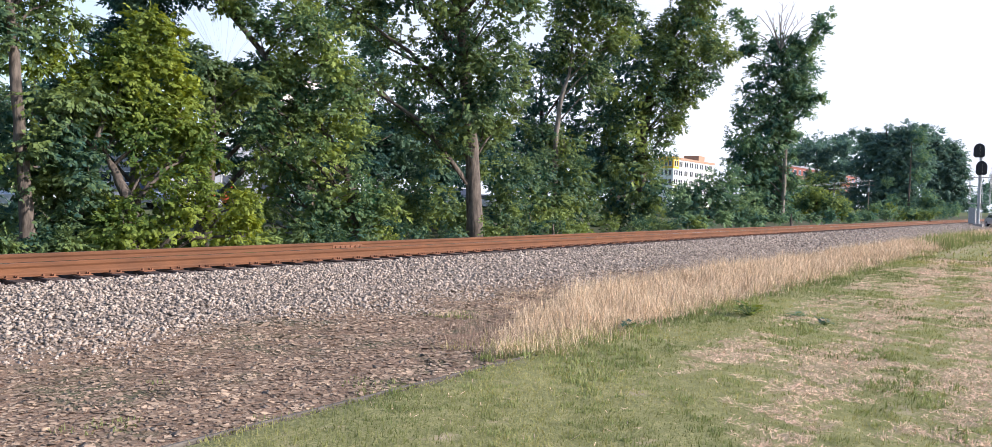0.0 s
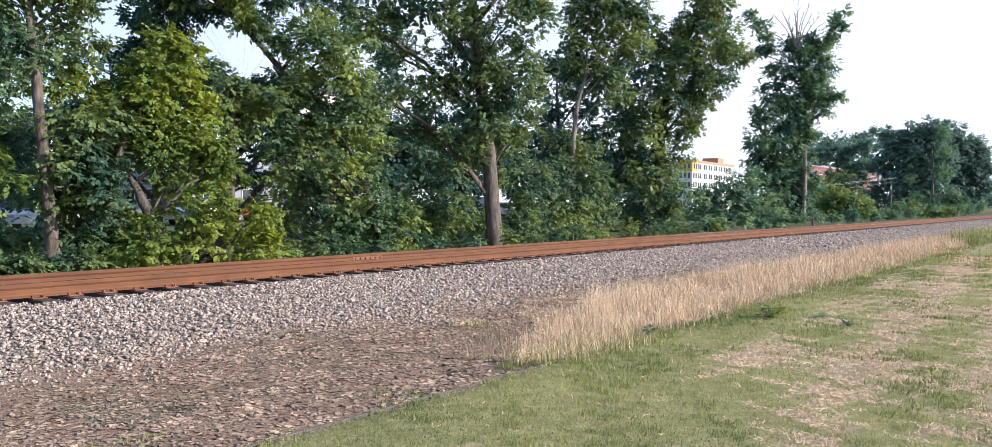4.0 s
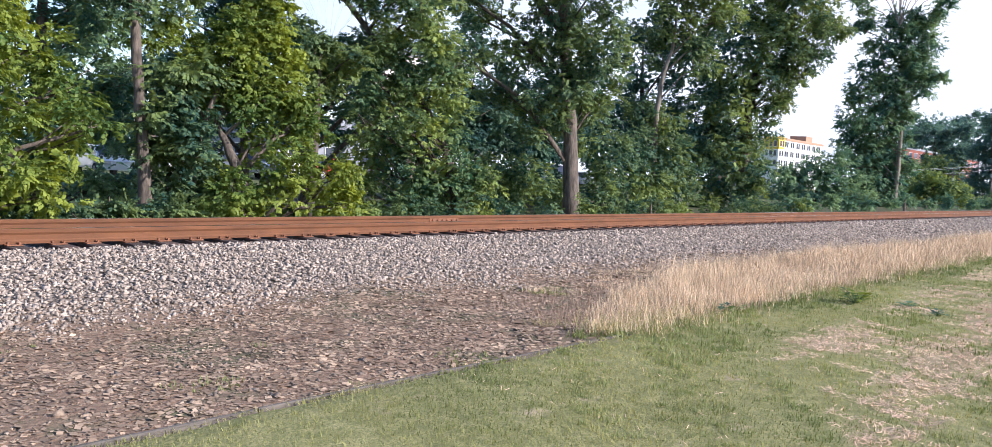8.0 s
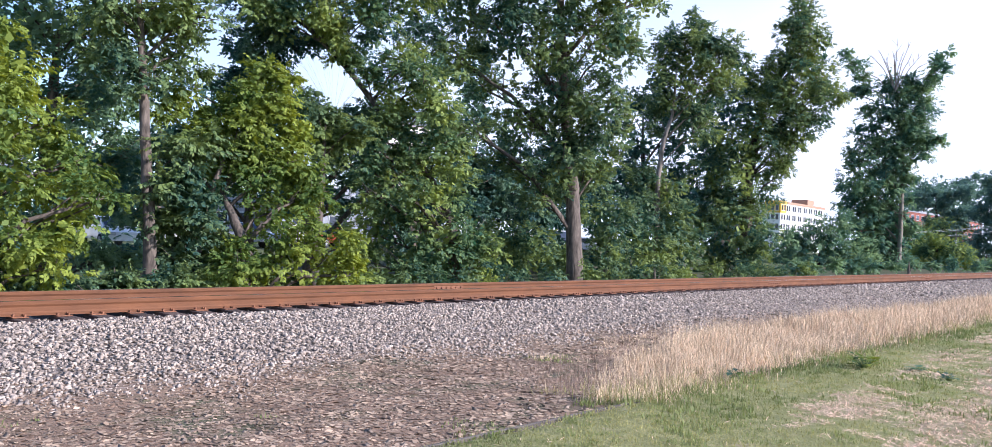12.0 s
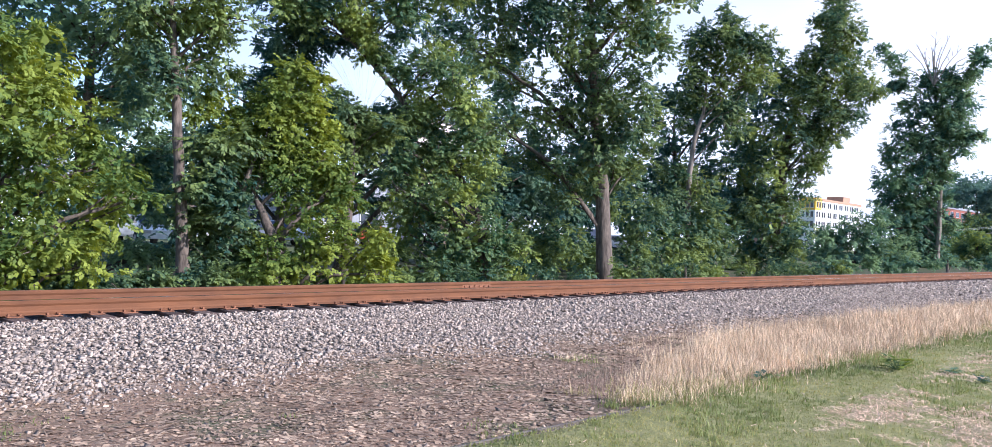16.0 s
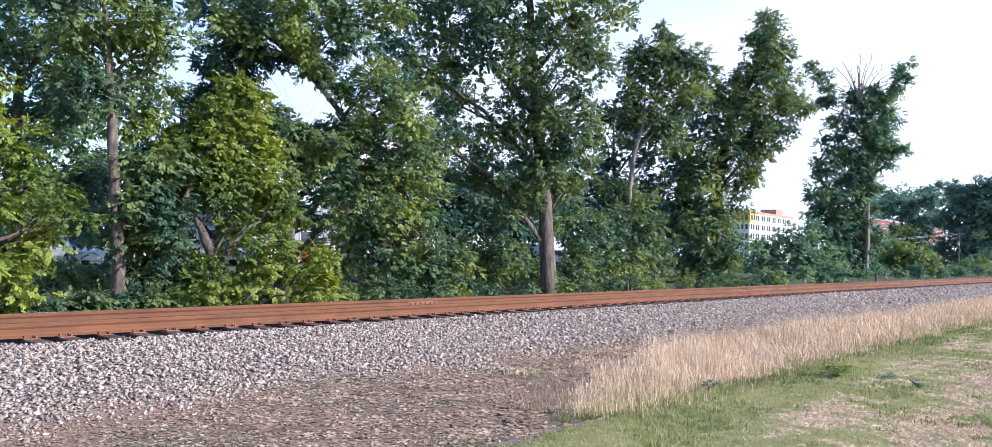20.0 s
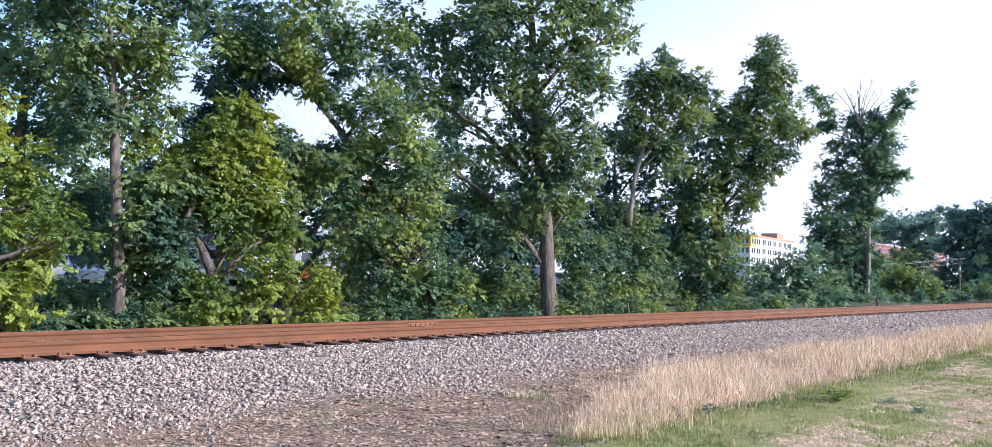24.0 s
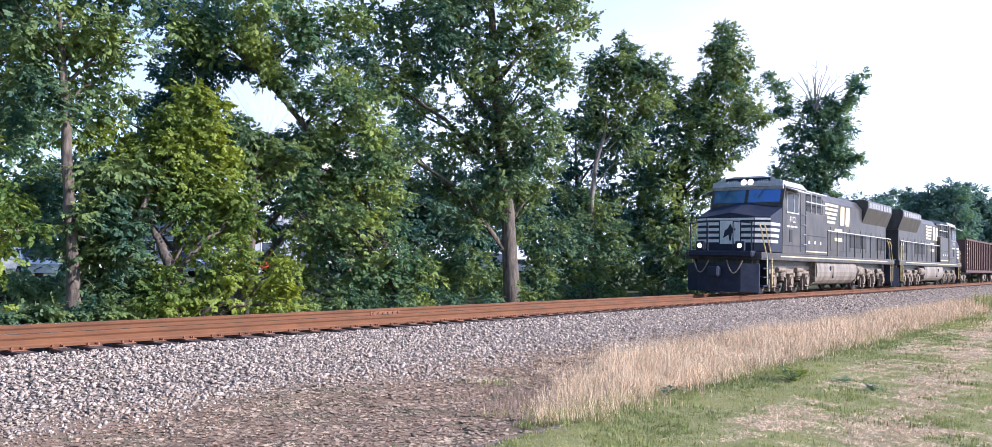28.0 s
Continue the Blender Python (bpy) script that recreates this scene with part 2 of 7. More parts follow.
def prism(bm, profile, axis, a, b):
    """A profile of 2D points pushed along an axis from a to b. Along x the points are (y, z), along y (x, z), along z (x, y)."""
    def at(p, v):
        return {"x": (v, p[0], p[1]), "y": (p[0], v, p[1]), "z": (p[0], p[1], v)}[axis]
    r, s = [bm.verts.new(at(p, a)) for p in profile], [bm.verts.new(at(p, b)) for p in profile]
    bm.faces.new(r)
    bm.faces.new(s[::-1])
    for i in range(len(r)):
        j = (i + 1) % len(r)
        bm.faces.new((r[i], s[i], s[j], r[j]))
    return bm


def clip01(v):
    return np.clip(v, 0, 1)


def smooth(a, b, v):
    t = clip01((v - a) / (b - a))
    return t * t * (3 - 2 * t)


def waves(x, y, s, seed=0):
    """A cheap rolling field between about -1 and 1."""
    rng = np.random.RandomState(seed)
    out = 0
    for k in range(6):
        a, f, p = rng.uniform(0, 6.28), s * (1 + 0.7 * k), rng.uniform(0, 6.28)
        out = out + np.sin(f * (x * np.cos(a) + y * np.sin(a)) + p) / (1 + 0.5 * k)
    return out / 2.4


def ground_z(x, y):
    """Lawn, dirt strip, ballast bed, ditch beyond the track, and level land behind."""
    x, y = np.asarray(x, float), np.asarray(y, float)
    z = -0.40 - 0.09 * smooth(5.05, 5.25, y) - 0.05 * smooth(5.3, 7.5, y)
    z = z + 0.325 * smooth(8.2, 11.6, y) ** 0.9 - 0.07 * smooth(11.85, 12.15, y) * (1 - smooth(14.4, 14.9, y))
    z = z - 0.42 * smooth(15.4, 17.8, y) + 0.45 * smooth(24, 42, y)
    z = z + 0.015 * waves(x, y, 1.9, 3) * (1 - smooth(8, 9, y)) + 0.05 * waves(x, y, 0.25, 5) * (smooth(16, 19, y))
    return z


# ---- ground ----
def ground():
    xs = np.unique(np.concatenate([np.linspace(-4, 4, 25), np.linspace(4, 16, 97), np.linspace(16, 30, 43), np.linspace(30, 140, 56), -4 - np.geomspace(1, 3000, 24), 140 + np.geomspace(4, 3500, 24)]))
    ys = np.unique(np.concatenate([np.linspace(-4, 20, 121), np.linspace(20, 90, 36), -4 - np.geomspace(1, 3000, 24), 90 + np.geomspace(3, 3500, 24)]))
    X, Y = np.meshgrid(xs, ys, indexing="ij")
    v = np.stack([X, Y, ground_z(X, Y)], -1).reshape(-1, 3)
    i = np.arange(len(xs) * len(ys)).reshape(len(xs), len(ys))
    f = np.stack([i[:-1, :-1], i[1:, :-1], i[1:, 1:], i[:-1, 1:]], -1).reshape(-1, 4)
    me = raw("ground", v, f)
    soil = me.attributes.new("soil", "FLOAT", "POINT")
    soil.data.foreach_set("value", np.where(Y < 5.0, smooth(0.0, 0.30, bare_patch(X, Y, 0.15)), 0.0).astype(np.float32).ravel())
    me.shade_smooth()
    m = bpy.data.materials.new("ground")
    m.use_nodes = True
    n, l = m.node_tree.nodes, m.node_tree.links
    p = n["Principled BSDF"]
    p.inputs["Roughness"].default_value = 0.95
    p.inputs["Specular IOR Level"].default_value = 0.2
    tc, sep = n.new("ShaderNodeTexCoord"), n.new("ShaderNodeSeparateXYZ")
    l.new(tc.outputs["Object"], sep.inputs["Vector"])

    def noise_of(scale, detail=6.0):
        t = n.new("ShaderNodeTexNoise")
        t.inputs["Scale"].default_value, t.inputs["Detail"].default_value, t.inputs["Roughness"].default_value = scale, detail, 0.65
        l.new(tc.outputs["Object"], t.inputs["Vector"])
        return t.outputs["Fac"]

    def two(a, b, fac, lo, hi):
        r, mx = n.new("ShaderNodeMapRange"), n.new("ShaderNodeMix")
        r.inputs["From Min"].default_value, r.inputs["From Max"].default_value = lo, hi
        r.interpolation_type = "SMOOTHSTEP"
        l.new(fac, r.inputs["Value"])
        mx.data_type = "RGBA"
        for s, c in (("A", a), ("B", b)):
            if isinstance(c, tuple):
                mx.inputs[s].default_value = (*c, 1)
            else:
                l.new(c, mx.inputs[s])
        l.new(r.outputs["Result"], mx.inputs["Factor"])
        return mx.outputs["Result"]

    def wobble(amount, scale):
        w = n.new("ShaderNodeMath")
        w.operation = "MULTIPLY_ADD"
        w.inputs[1].default_value = amount
        l.new(noise_of(scale, 4.0), w.inputs[0])
        l.new(sep.outputs["Y"], w.inputs[2])
        return w.outputs["Value"]
    lawn = two(two(two((0.37, 0.335, 0.155), (0.25, 0.24, 0.10), noise_of(9), 0.35, 0.62), (0.185, 0.20, 0.072), noise_of(70, 4.0), 0.46, 0.62), (0.46, 0.36, 0.24), noise_of(1.9, 7.0), 0.60, 0.75)
    dirt = two(two((0.36, 0.238, 0.160), (0.21, 0.138, 0.094), noise_of(14), 0.35, 0.65), (0.14, 0.138, 0.08), noise_of(1.1, 5.0), 0.50, 0.68)
    # shade in the gaps between stones, painted dark along the cell edges of the bed
    gap_shade = n.new("ShaderNodeTexVoronoi")
    gap_shade.inputs["Scale"].default_value = 21.0
    l.new(tc.outputs["Object"], gap_shade.inputs["Vector"])
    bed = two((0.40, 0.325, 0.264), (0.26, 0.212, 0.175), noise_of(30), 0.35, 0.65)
    bed = two(bed, (0.085, 0.071, 0.060), gap_shade.outputs["Distance"], 0.38, 0.72)
    woods = two((0.10, 0.085, 0.055), (0.06, 0.085, 0.03), noise_of(1.5), 0.4, 0.6)
    field = two((0.10, 0.125, 0.045), (0.15, 0.15, 0.07), noise_of(0.3), 0.4, 0.7)
    woods = two(woods, field, sep.outputs["Y"], 30.0, 36.0)
    at = n.new("ShaderNodeAttribute")
    at.attribute_name = "soil"
    bald = n.new("ShaderNodeMath")
    bald.operation = "MULTIPLY"
    l.new(at.outputs["Fac"], bald.inputs[0])
    l.new(noise_of(16, 6.0), bald.inputs[1])
    lawn = two(lawn, two((0.47, 0.345, 0.235), (0.31, 0.22, 0.145), noise_of(40), 0.35, 0.65), bald.outputs["Value"], 0.34, 0.70)
    c = two(lawn, dirt, wobble(0.25, 3.0), 5.18, 5.30)
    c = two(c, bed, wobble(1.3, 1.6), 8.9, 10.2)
    c = two(c, woods, wobble(1.0, 1.2), 17.0, 18.0)
    l.new(c, p.inputs["Base Color"])
    b = n.new("ShaderNodeBump")
    b.inputs["Strength"].default_value, b.inputs["Distance"].default_value = 0.7, 0.03
    l.new(noise_of(26, 8.0), b.inputs["Height"])
    l.new(b.outputs["Normal"], p.inputs["Normal"])
    tagged(link("ground", me, material=m), "grass lawn, brown dirt strip and gravel bed beside the track", "ground", kind="structure")



def scatter(n, x0, x1, y0, y1, seed, falloff=0.0):
    """Places on the ground, thinning out along x where falloff is above 0."""
    rng = np.random.RandomState(seed)
    u = rng.rand(n)
    x = x0 + (x1 - x0) * (u ** (1 + falloff))
    y = rng.uniform(y0, y1, n)
    return rng, x, y


CHIP = np.array([(1, 0, 0.0), (-1, 0.1, -0.1), (0.1, 1, 0.0), (0, -1, -0.2), (0.1, 0.1, 0.8), (0.7, 0.6, 0.45), (-0.6, -0.6, 0.5), (0, 0, -0.8)], np.float32)
CHIP_F = np.array([(0, 5, 4), (5, 2, 4), (0, 2, 5), (2, 1, 4), (1, 6, 4), (6, 3, 4), (1, 3, 6), (3, 0, 4), (0, 3, 7), (3, 1, 7), (1, 2, 7), (2, 0, 7)], np.int32)


def stones(name, x, y, z, size, rng, flat, material, label):
    n = len(x)
    v = CHIP[None] * rng.uniform(0.35, 1.4, (n, 8, 3)) * (size * 0.5)[:, None, None] * np.stack([rng.uniform(0.8, 1.4, n), rng.uniform(0.7, 1.1, n), rng.uniform(0.5, 0.95, n) * flat], -1)[:, None]
    a, t, s = rng.uniform(0, 6.28, n), rng.normal(0, 0.5, n), rng.normal(0, 0.5, n)
    ca, sa, ct, st, cs, ss = np.cos(a), np.sin(a), np.cos(t), np.sin(t), np.cos(s), np.sin(s)
    zero, one = np.zeros(n), np.ones(n)
    rz = np.stack([ca, -sa, zero, sa, ca, zero, zero, zero, one], -1).reshape(n, 3, 3)
    rx = np.stack([one, zero, zero, zero, ct, -st, zero, st, ct], -1).reshape(n, 3, 3)
    ry = np.stack([cs, zero, ss, zero, one, zero, -ss, zero, cs], -1).reshape(n, 3, 3)
    v = np.einsum("nij,nkj->nki", rz @ rx @ ry, v) + np.stack([x, y, z], -1)[:, None]
    f = (CHIP_F[None] + 8 * np.arange(n)[:, None, None]).reshape(-1, 3)
    return tagged(link(name, raw(name, v.reshape(-1, 3), f), material=material), label, "gravel", kind="stuff")


def ballast():
    for name, count, x0, x1, small, large, seed in (("ballast_near", 37000, -1.5, 11, 0.034, 0.078, 11), ("ballast", 21000, 11, 31, 0.042, 0.090, 17)):
        rng, x, y = scatter(count, x0, x1, 7.6, 12.75, seed, 0.12)
        fade = smooth(7.9, 9.3, y + 0.45 * waves(x, y, 1.3, 7) + 0.2 * waves(x, y, 4.0, 27))
        keep = rng.rand(len(x)) < fade ** 1.6
        x, y, fade = x[keep], y[keep], fade[keep]
        size = (small + (large - small) * rng.rand(len(x)) ** 1.3) * (0.55 + 0.45 * fade)
        stones(name, x, y, ground_z(x, y) + rng.uniform(-0.012, 0.022, len(x)) * fade, size, rng, 1.0, STONE, "light grey crushed stone ballast along the track")
    rng, x, y = scatter(8000, 31, 130, 8.6, 12.75, 12, 0.7)
    stones("ballast_far", x, y, ground_z(x, y) + 0.01, rng.uniform(0.07, 0.15, len(x)), rng, 0.8, STONE, "light grey crushed stone ballast along the track")
    rng, x, y = scatter(3500, -2, 60, 12.7, 16.4, 13, 0.5)
    stones("ballast_middle", x, y, ground_z(x, y) + 0.0, rng.uniform(0.05, 0.1, len(x)), rng, 0.8, STONE, "crushed stone ballast between and behind the rails")
    rng, x, y = scatter(11000, 0, 17, 5.2, 9.6, 14, 0.2)
    size = 0.018 + 0.062 * rng.rand(len(x)) ** 3
    stones("dirt_gravel", x, y, ground_z(x, y) + 0.001, size, rng, 0.32, FIELD_STONE, "loose tan stones strewn over bare dirt")
    # flat litter of bark and dead leaves on the dirt
    rng, x, y = scatter(52000, 0, 20, 5.15, 9.3, 15, 0.3)
    keep = waves(x, y, 1.2, 25) + 0.6 * waves(x, y, 4.0, 26) > -0.5 + 0.9 * rng.rand(len(x)) - 0.7
    x, y = x[keep], y[keep]
    n = len(x)
    a, s = rng.uniform(0, 6.28, n), (0.007 + 0.016 * rng.rand(n) ** 2) * (1 + 0.04 * x)
    d = np.stack([np.cos(a), np.sin(a), rng.normal(0, 0.10, n)], -1) * (s * 1.5)[:, None]
    e = np.stack([-np.sin(a), np.cos(a), rng.normal(0, 0.18, n)], -1) * s[:, None]
    c = np.stack([x, y, ground_z(x, y) + 0.003 + 0.005 * rng.rand(n)], -1)
    v = np.stack([c - d - e * 0.5, c - d * 0.2 + e, c + d + e * 0.4, c + d * 0.3 - e], 1).reshape(-1, 3)
    tagged(link("dirt_litter", raw("dirt_litter", v, 4 * np.arange(n)[:, None] + [0, 1, 2, 3]), material=LITTER), "brown bark chips and dead leaves on the dirt", "litter", kind="stuff")


ballast()


def blades(name, x, y, h, w, lean, rng, material, label, category, z=None, per=4, spread=0.03, curl=0.5, short=False):
    """Tufts of tapering two-piece blades; short ones are single pieces."""
    n = len(x) * per
    X, Y = np.repeat(x, per) + rng.normal(0, spread, n), np.repeat(y, per) + rng.normal(0, spread, n)
    Z = ground_z(X, Y) - 0.005 if z is None else np.repeat(z, per)
    H, W = np.repeat(h, per) * rng.uniform(0.6, 1.15, n), w * rng.uniform(0.7, 1.3, n)
    a, k = rng.uniform(0, 6.28, n), np.abs(rng.normal(0, lean, n))
    d = np.stack([np.cos(a), np.sin(a), np.zeros(n)], -1)
    s = np.stack([-np.sin(a), np.cos(a), np.zeros(n)], -1) * W[:, None]
    up = np.array([0, 0, 1.0])
    b = np.stack([X, Y, Z], -1)
    mid = b + d * (H * np.sin(k) * 0.4)[:, None] + up * (H * 0.55 * np.cos(k * 0.6))[:, None]
    tip = b + d * (H * np.sin(np.minimum(k * (1 + curl), 1.6)))[:, None] + up * (H * np.cos(np.minimum(k * (1 + curl) * 0.8, 1.5)))[:, None]
    if short:
        v = np.stack([b - s, b + s, tip], 1).reshape(-1, 3)
        return tagged(link(name, raw(name, v, 3 * np.arange(n)[:, None] + [0, 1, 2]), material=material), label, category, kind="stuff")
    v = np.stack([b - s, b + s, mid + s * 0.8, mid - s * 0.8, tip], 1).reshape(-1, 3)
    i = 5 * np.arange(n)[:, None]
    f = np.concatenate([i + [0, 1, 2], i + [0, 2, 3], i + [3, 2, 4]], 0)
    return tagged(link(name, raw(name, v, f), material=material), label, category, kind="stuff")


def bare_patch(x, y, fine=0.5):
    """Where straw and bare soil lie on the lawn: above about 0.3."""
    w = smooth(4.5, 6.7, x + 1.0 * (3.0 - y)) * (1 - 0.85 * smooth(3.2, 4.5, y - 0.06 * (x - 8)))
    return (0.38 * waves(x, y, 1.3, 9) + 0.62 * waves(x, 1.8 * y, 3.0, 10) + fine * waves(x, y, 8.0, 11) + 0.30) * w - 0.25 * (1 - w)


ground()


def lawn():
    rng, x, y = scatter(125000, 1.4, 30, -3.5, 5.12, 21, 1.1)
    x = np.where(x < 3.0, x - 3.0 * rng.rand(len(x)) ** 2, x)
    x, y = np.concatenate([x, rng.uniform(-8, 1.2, 7000)]), np.concatenate([y, rng.uniform(-7, 5.1, 7000)])
    bare = bare_patch(x, y)
    keep = (bare < 0.10 + 0.18 * rng.rand(len(x))) | (rng.rand(len(x)) < 0.05)
    x, y, bare = x[keep], y[keep], bare[keep]
    blades("lawn_grass", x, y, 0.016 + 0.02 * clip01(0.1 - bare) + 0.026 * rng.rand(len(x)) ** 2, 0.0026 + 0.00022 * np.repeat(np.abs(x), 4), 0.9, rng, GRASS, "short mown lawn, green with pale dry tips", "grass", per=4, short=True)
    rng, x, y = scatter(36000, 5, 30, -3, 5.9, 22, 0.6)
    tuft = waves(x, y, 2.3, 15) + 0.5 * waves(x, y, 5.5, 16)
    keep = (tuft > 0.32 - 1.0 * np.exp(-((y - 5.15) / 0.5) ** 2) * (x > 6.5)) & (x > 6.3 + 0.8 * waves(x, y, 2, 2)) & (rng.rand(len(x)) < 0.8)
    x, y = x[keep], y[keep]
    blades("grass_tufts", x, y, 0.03 + 0.048 * rng.rand(len(x)) + 0.035 * np.exp(-((y - 5.3) / 0.4) ** 2), 0.003 + 0.00018 * np.repeat(x, 4), 0.7, rng, GRASS_DEEP, "darker green tufts of uncut grass", "grass")
    rng, x, y = scatter(5000, 26, 110, -12, 6.2, 23, 0.7)
    blades("lawn_far", x, y, 0.07 + 0.05 * rng.rand(len(x)), 0.012 + 0.0002 * np.repeat(x, 4), 0.7, rng, GRASS, "uncut lawn running on beside the railway", "grass", spread=0.15)
    # blotches of denser blades in the mown lawn
    rng, x, y = scatter(42000, 4.0, 12, -1.5, 5.1, 28, 0.7)
    keep = (waves(x, y, 9.0, 29) + 0.6 * waves(x, y, 21.0, 30) > 0.35) & (bare_patch(x, y) < 0.1) & (x > 4.0 + 1.2 * rng.rand(len(x)) ** 2)
    x, y = x[keep], y[keep]
    blades("mown_tufts", x, y, 0.022 + 0.03 * rng.rand(len(x)), 0.0030 + 0.0002 * np.repeat(x, 4), 0.8, rng, GRASS_DEEP, "thicker green blotches in the mown lawn", "grass", spread=0.02, short=True)
    # straw mulch lying in drifts
    rng, x, y = scatter(300000, 4.2, 30, -3.2, 4.9, 24, 0.8)
    bare = bare_patch(x, y)
    keep = (bare > 0.12 + 0.26 * rng.rand(len(x))) | (rng.rand(len(x)) < 0.008)
    keep &= x > 4.2 + 1.6 * rng.rand(len(x)) ** 2 * smooth(3.0, 1.0, y)
    x, y = x[keep], y[keep]
    n = len(x)
    a, ln = rng.uniform(0, 6.28, n), 0.007 + 0.023 * rng.rand(n) ** 1.5
    z = ground_z(x, y) + rng.uniform(0.004, 0.022, n)
    d = np.stack([np.cos(a) * ln, np.sin(a) * ln, rng.normal(0, 0.007, n)], -1)
    s = np.stack([-np.sin(a), np.cos(a), rng.uniform(-0.6, 0.6, n)], -1) * (0.0009 + 0.00014 * x)[:, None]
    c = np.stack([x, y, z], -1)
    v = np.stack([c - d - s, c - d + s, c + d + s, c + d - s], 1).reshape(-1, 3)
    f = 4 * np.arange(n)[:, None] + [0, 1, 2, 3]
    tagged(link("straw_mulch", raw("straw_mulch", v, f), material=STRAW), "pale straw mulch lying in drifts on the lawn", "straw", kind="stuff")


lawn()


def dry_grass():
    rng, x, y = scatter(20000, 6.6, 75, 5.4, 8.6, 31, 0.95)
    edge = 5.45 + 0.012 * (x - 7) + 0.15 * waves(x, y, 1.1, 4)
    far = 6.5 + 1.6 * smooth(7, 14, x) - 0.7 * smooth(35, 60, x) + 0.25 * waves(x, y, 0.8, 6)
    keep = (y > edge) & (y < far) & (x > 7.1 + 0.5 * (y - 5.4) + 1.6 * rng.rand(len(x)) ** 2)
    x, y = x[keep], y[keep]
    h = 0.10 + 0.36 * rng.rand(len(x)) ** 1.4 + 0.12 * waves(x, y, 0.9, 8) + 0.07 * waves(x, y, 3.1, 9)
    h = np.maximum(h, 0.08)
    blades("dry_grass", x, y, h * (0.45 + 0.55 * smooth(6.8, 11.5, x)), 0.0008 + 0.00010 * np.repeat(x, 10), 1.05, rng, HAY, "tall dry straw-coloured grass along the ballast", "grass", per=10, spread=0.11, curl=0.9)
    # short mixed growth at the foot of the tall grass
    for name, material, label, seed, count in (("short_dry_grass", HAY, "short dry grass at the edge of the lawn", 38, 5200), ("edge_grass", GRASS, "green grass mixed into the foot of the dry grass", 39, 4200)):
        rng, x, y = scatter(count, 6.8, 48, 4.7, 6.6, seed, 0.9)
        line = 5.45 + 0.012 * (x - 7)
        keep = (rng.rand(len(x)) < np.exp(-((y - line) / 0.42) ** 2)) & (waves(x, y, 1.7, seed) > -0.45)
        x, y = x[keep], y[keep]
        blades(name, x, y, 0.06 + 0.17 * rng.rand(len(x)) ** 1.5, 0.0011 + 0.00012 * np.repeat(x, 7), 0.9, rng, material, label, "grass", per=7, spread=0.08, curl=0.8)
    # dead brown stalks where the dry grass thins out towards the dirt
    rng, x, y = scatter(620, 6.3, 9.4, 5.5, 7.3, 36)
    keep = (waves(x, y, 2.1, 37) > -0.3) & (x < 7.3 + 0.75 * (y - 5.3) + 0.6 * rng.rand(len(x))) & (x > 6.5 + 0.4 * (y - 5.3))
    x, y = x[keep], y[keep]
    blades("dead_stalks", x, y, 0.08 + 0.16 * rng.rand(len(x)), 0.0016, 0.95, rng, STALK, "dead red-brown weed stalks at the end of the dry grass", "weeds", per=4, spread=0.09)
    # thin dry fringe where the ballast runs out into the dirt
    rng, x, y = scatter(520, 8.4, 13.0, 7.4, 8.6, 41)
    keep = waves(x, y, 1.9, 42) + 0.5 * waves(x, y, 5.0, 43) > 0.05
    x, y = x[keep], y[keep]
    blades("dry_fringe", x, y, 0.04 + 0.09 * rng.rand(len(x)), 0.0018, 0.95, rng, HAY, "short dry grass along the foot of the ballast", "grass", per=6, spread=0.07)
    # tall green weeds among the dry grass
    rng = np.random.RandomState(33)
    at = np.array([(46.0, 6.6), (49.5, 6.3), (51.6, 6.4), (55.0, 6.0), (44.0, 6.2), (41.0, 5.7), (53.0, 5.2)])[rng.randint(0, 7, 800)]
    x, y = at[:, 0] + rng.normal(0, 1.2, 800), at[:, 1] + rng.normal(0, 0.45, 800)
    blades("tall_weeds", x, y, 0.2 + 0.6 * rng.rand(800) ** 2, 0.010, 0.4, rng, GRASS_DEEP, "tall green weeds standing in the dry grass", "weeds", spread=0.08)
    # low weeds in the dirt strip
    rng, x, y = scatter(5000, 0.5, 14, 5.15, 8.0, 32)
    keep = waves(x, y, 1.4, 19) + 0.4 * waves(x, y, 4, 20) > 0.75
    x, y = x[keep], y[keep]
    blades("dirt_weeds", x, y, 0.03 + 0.04 * rng.rand(len(x)), 0.004, 0.7, rng, GRASS_DEEP, "sparse low weeds in the bare dirt", "weeds")


dry_grass()


# ---- track ----
RAIL_PROFILE = [(-0.075, -0.19), (0.075, -0.19), (0.075, -0.179), (0.028, -0.160), (0.018, -0.140), (0.018, -0.080), (0.036, -0.050), (0.038, -0.008), (0.033, -0.001), (-0.033, -0.001), (-0.038, -0.008), (-0.036, -0.050), (-0.018, -0.080), (-0.018, -0.140), (-0.028, -0.160), (-0.075, -0.179)]


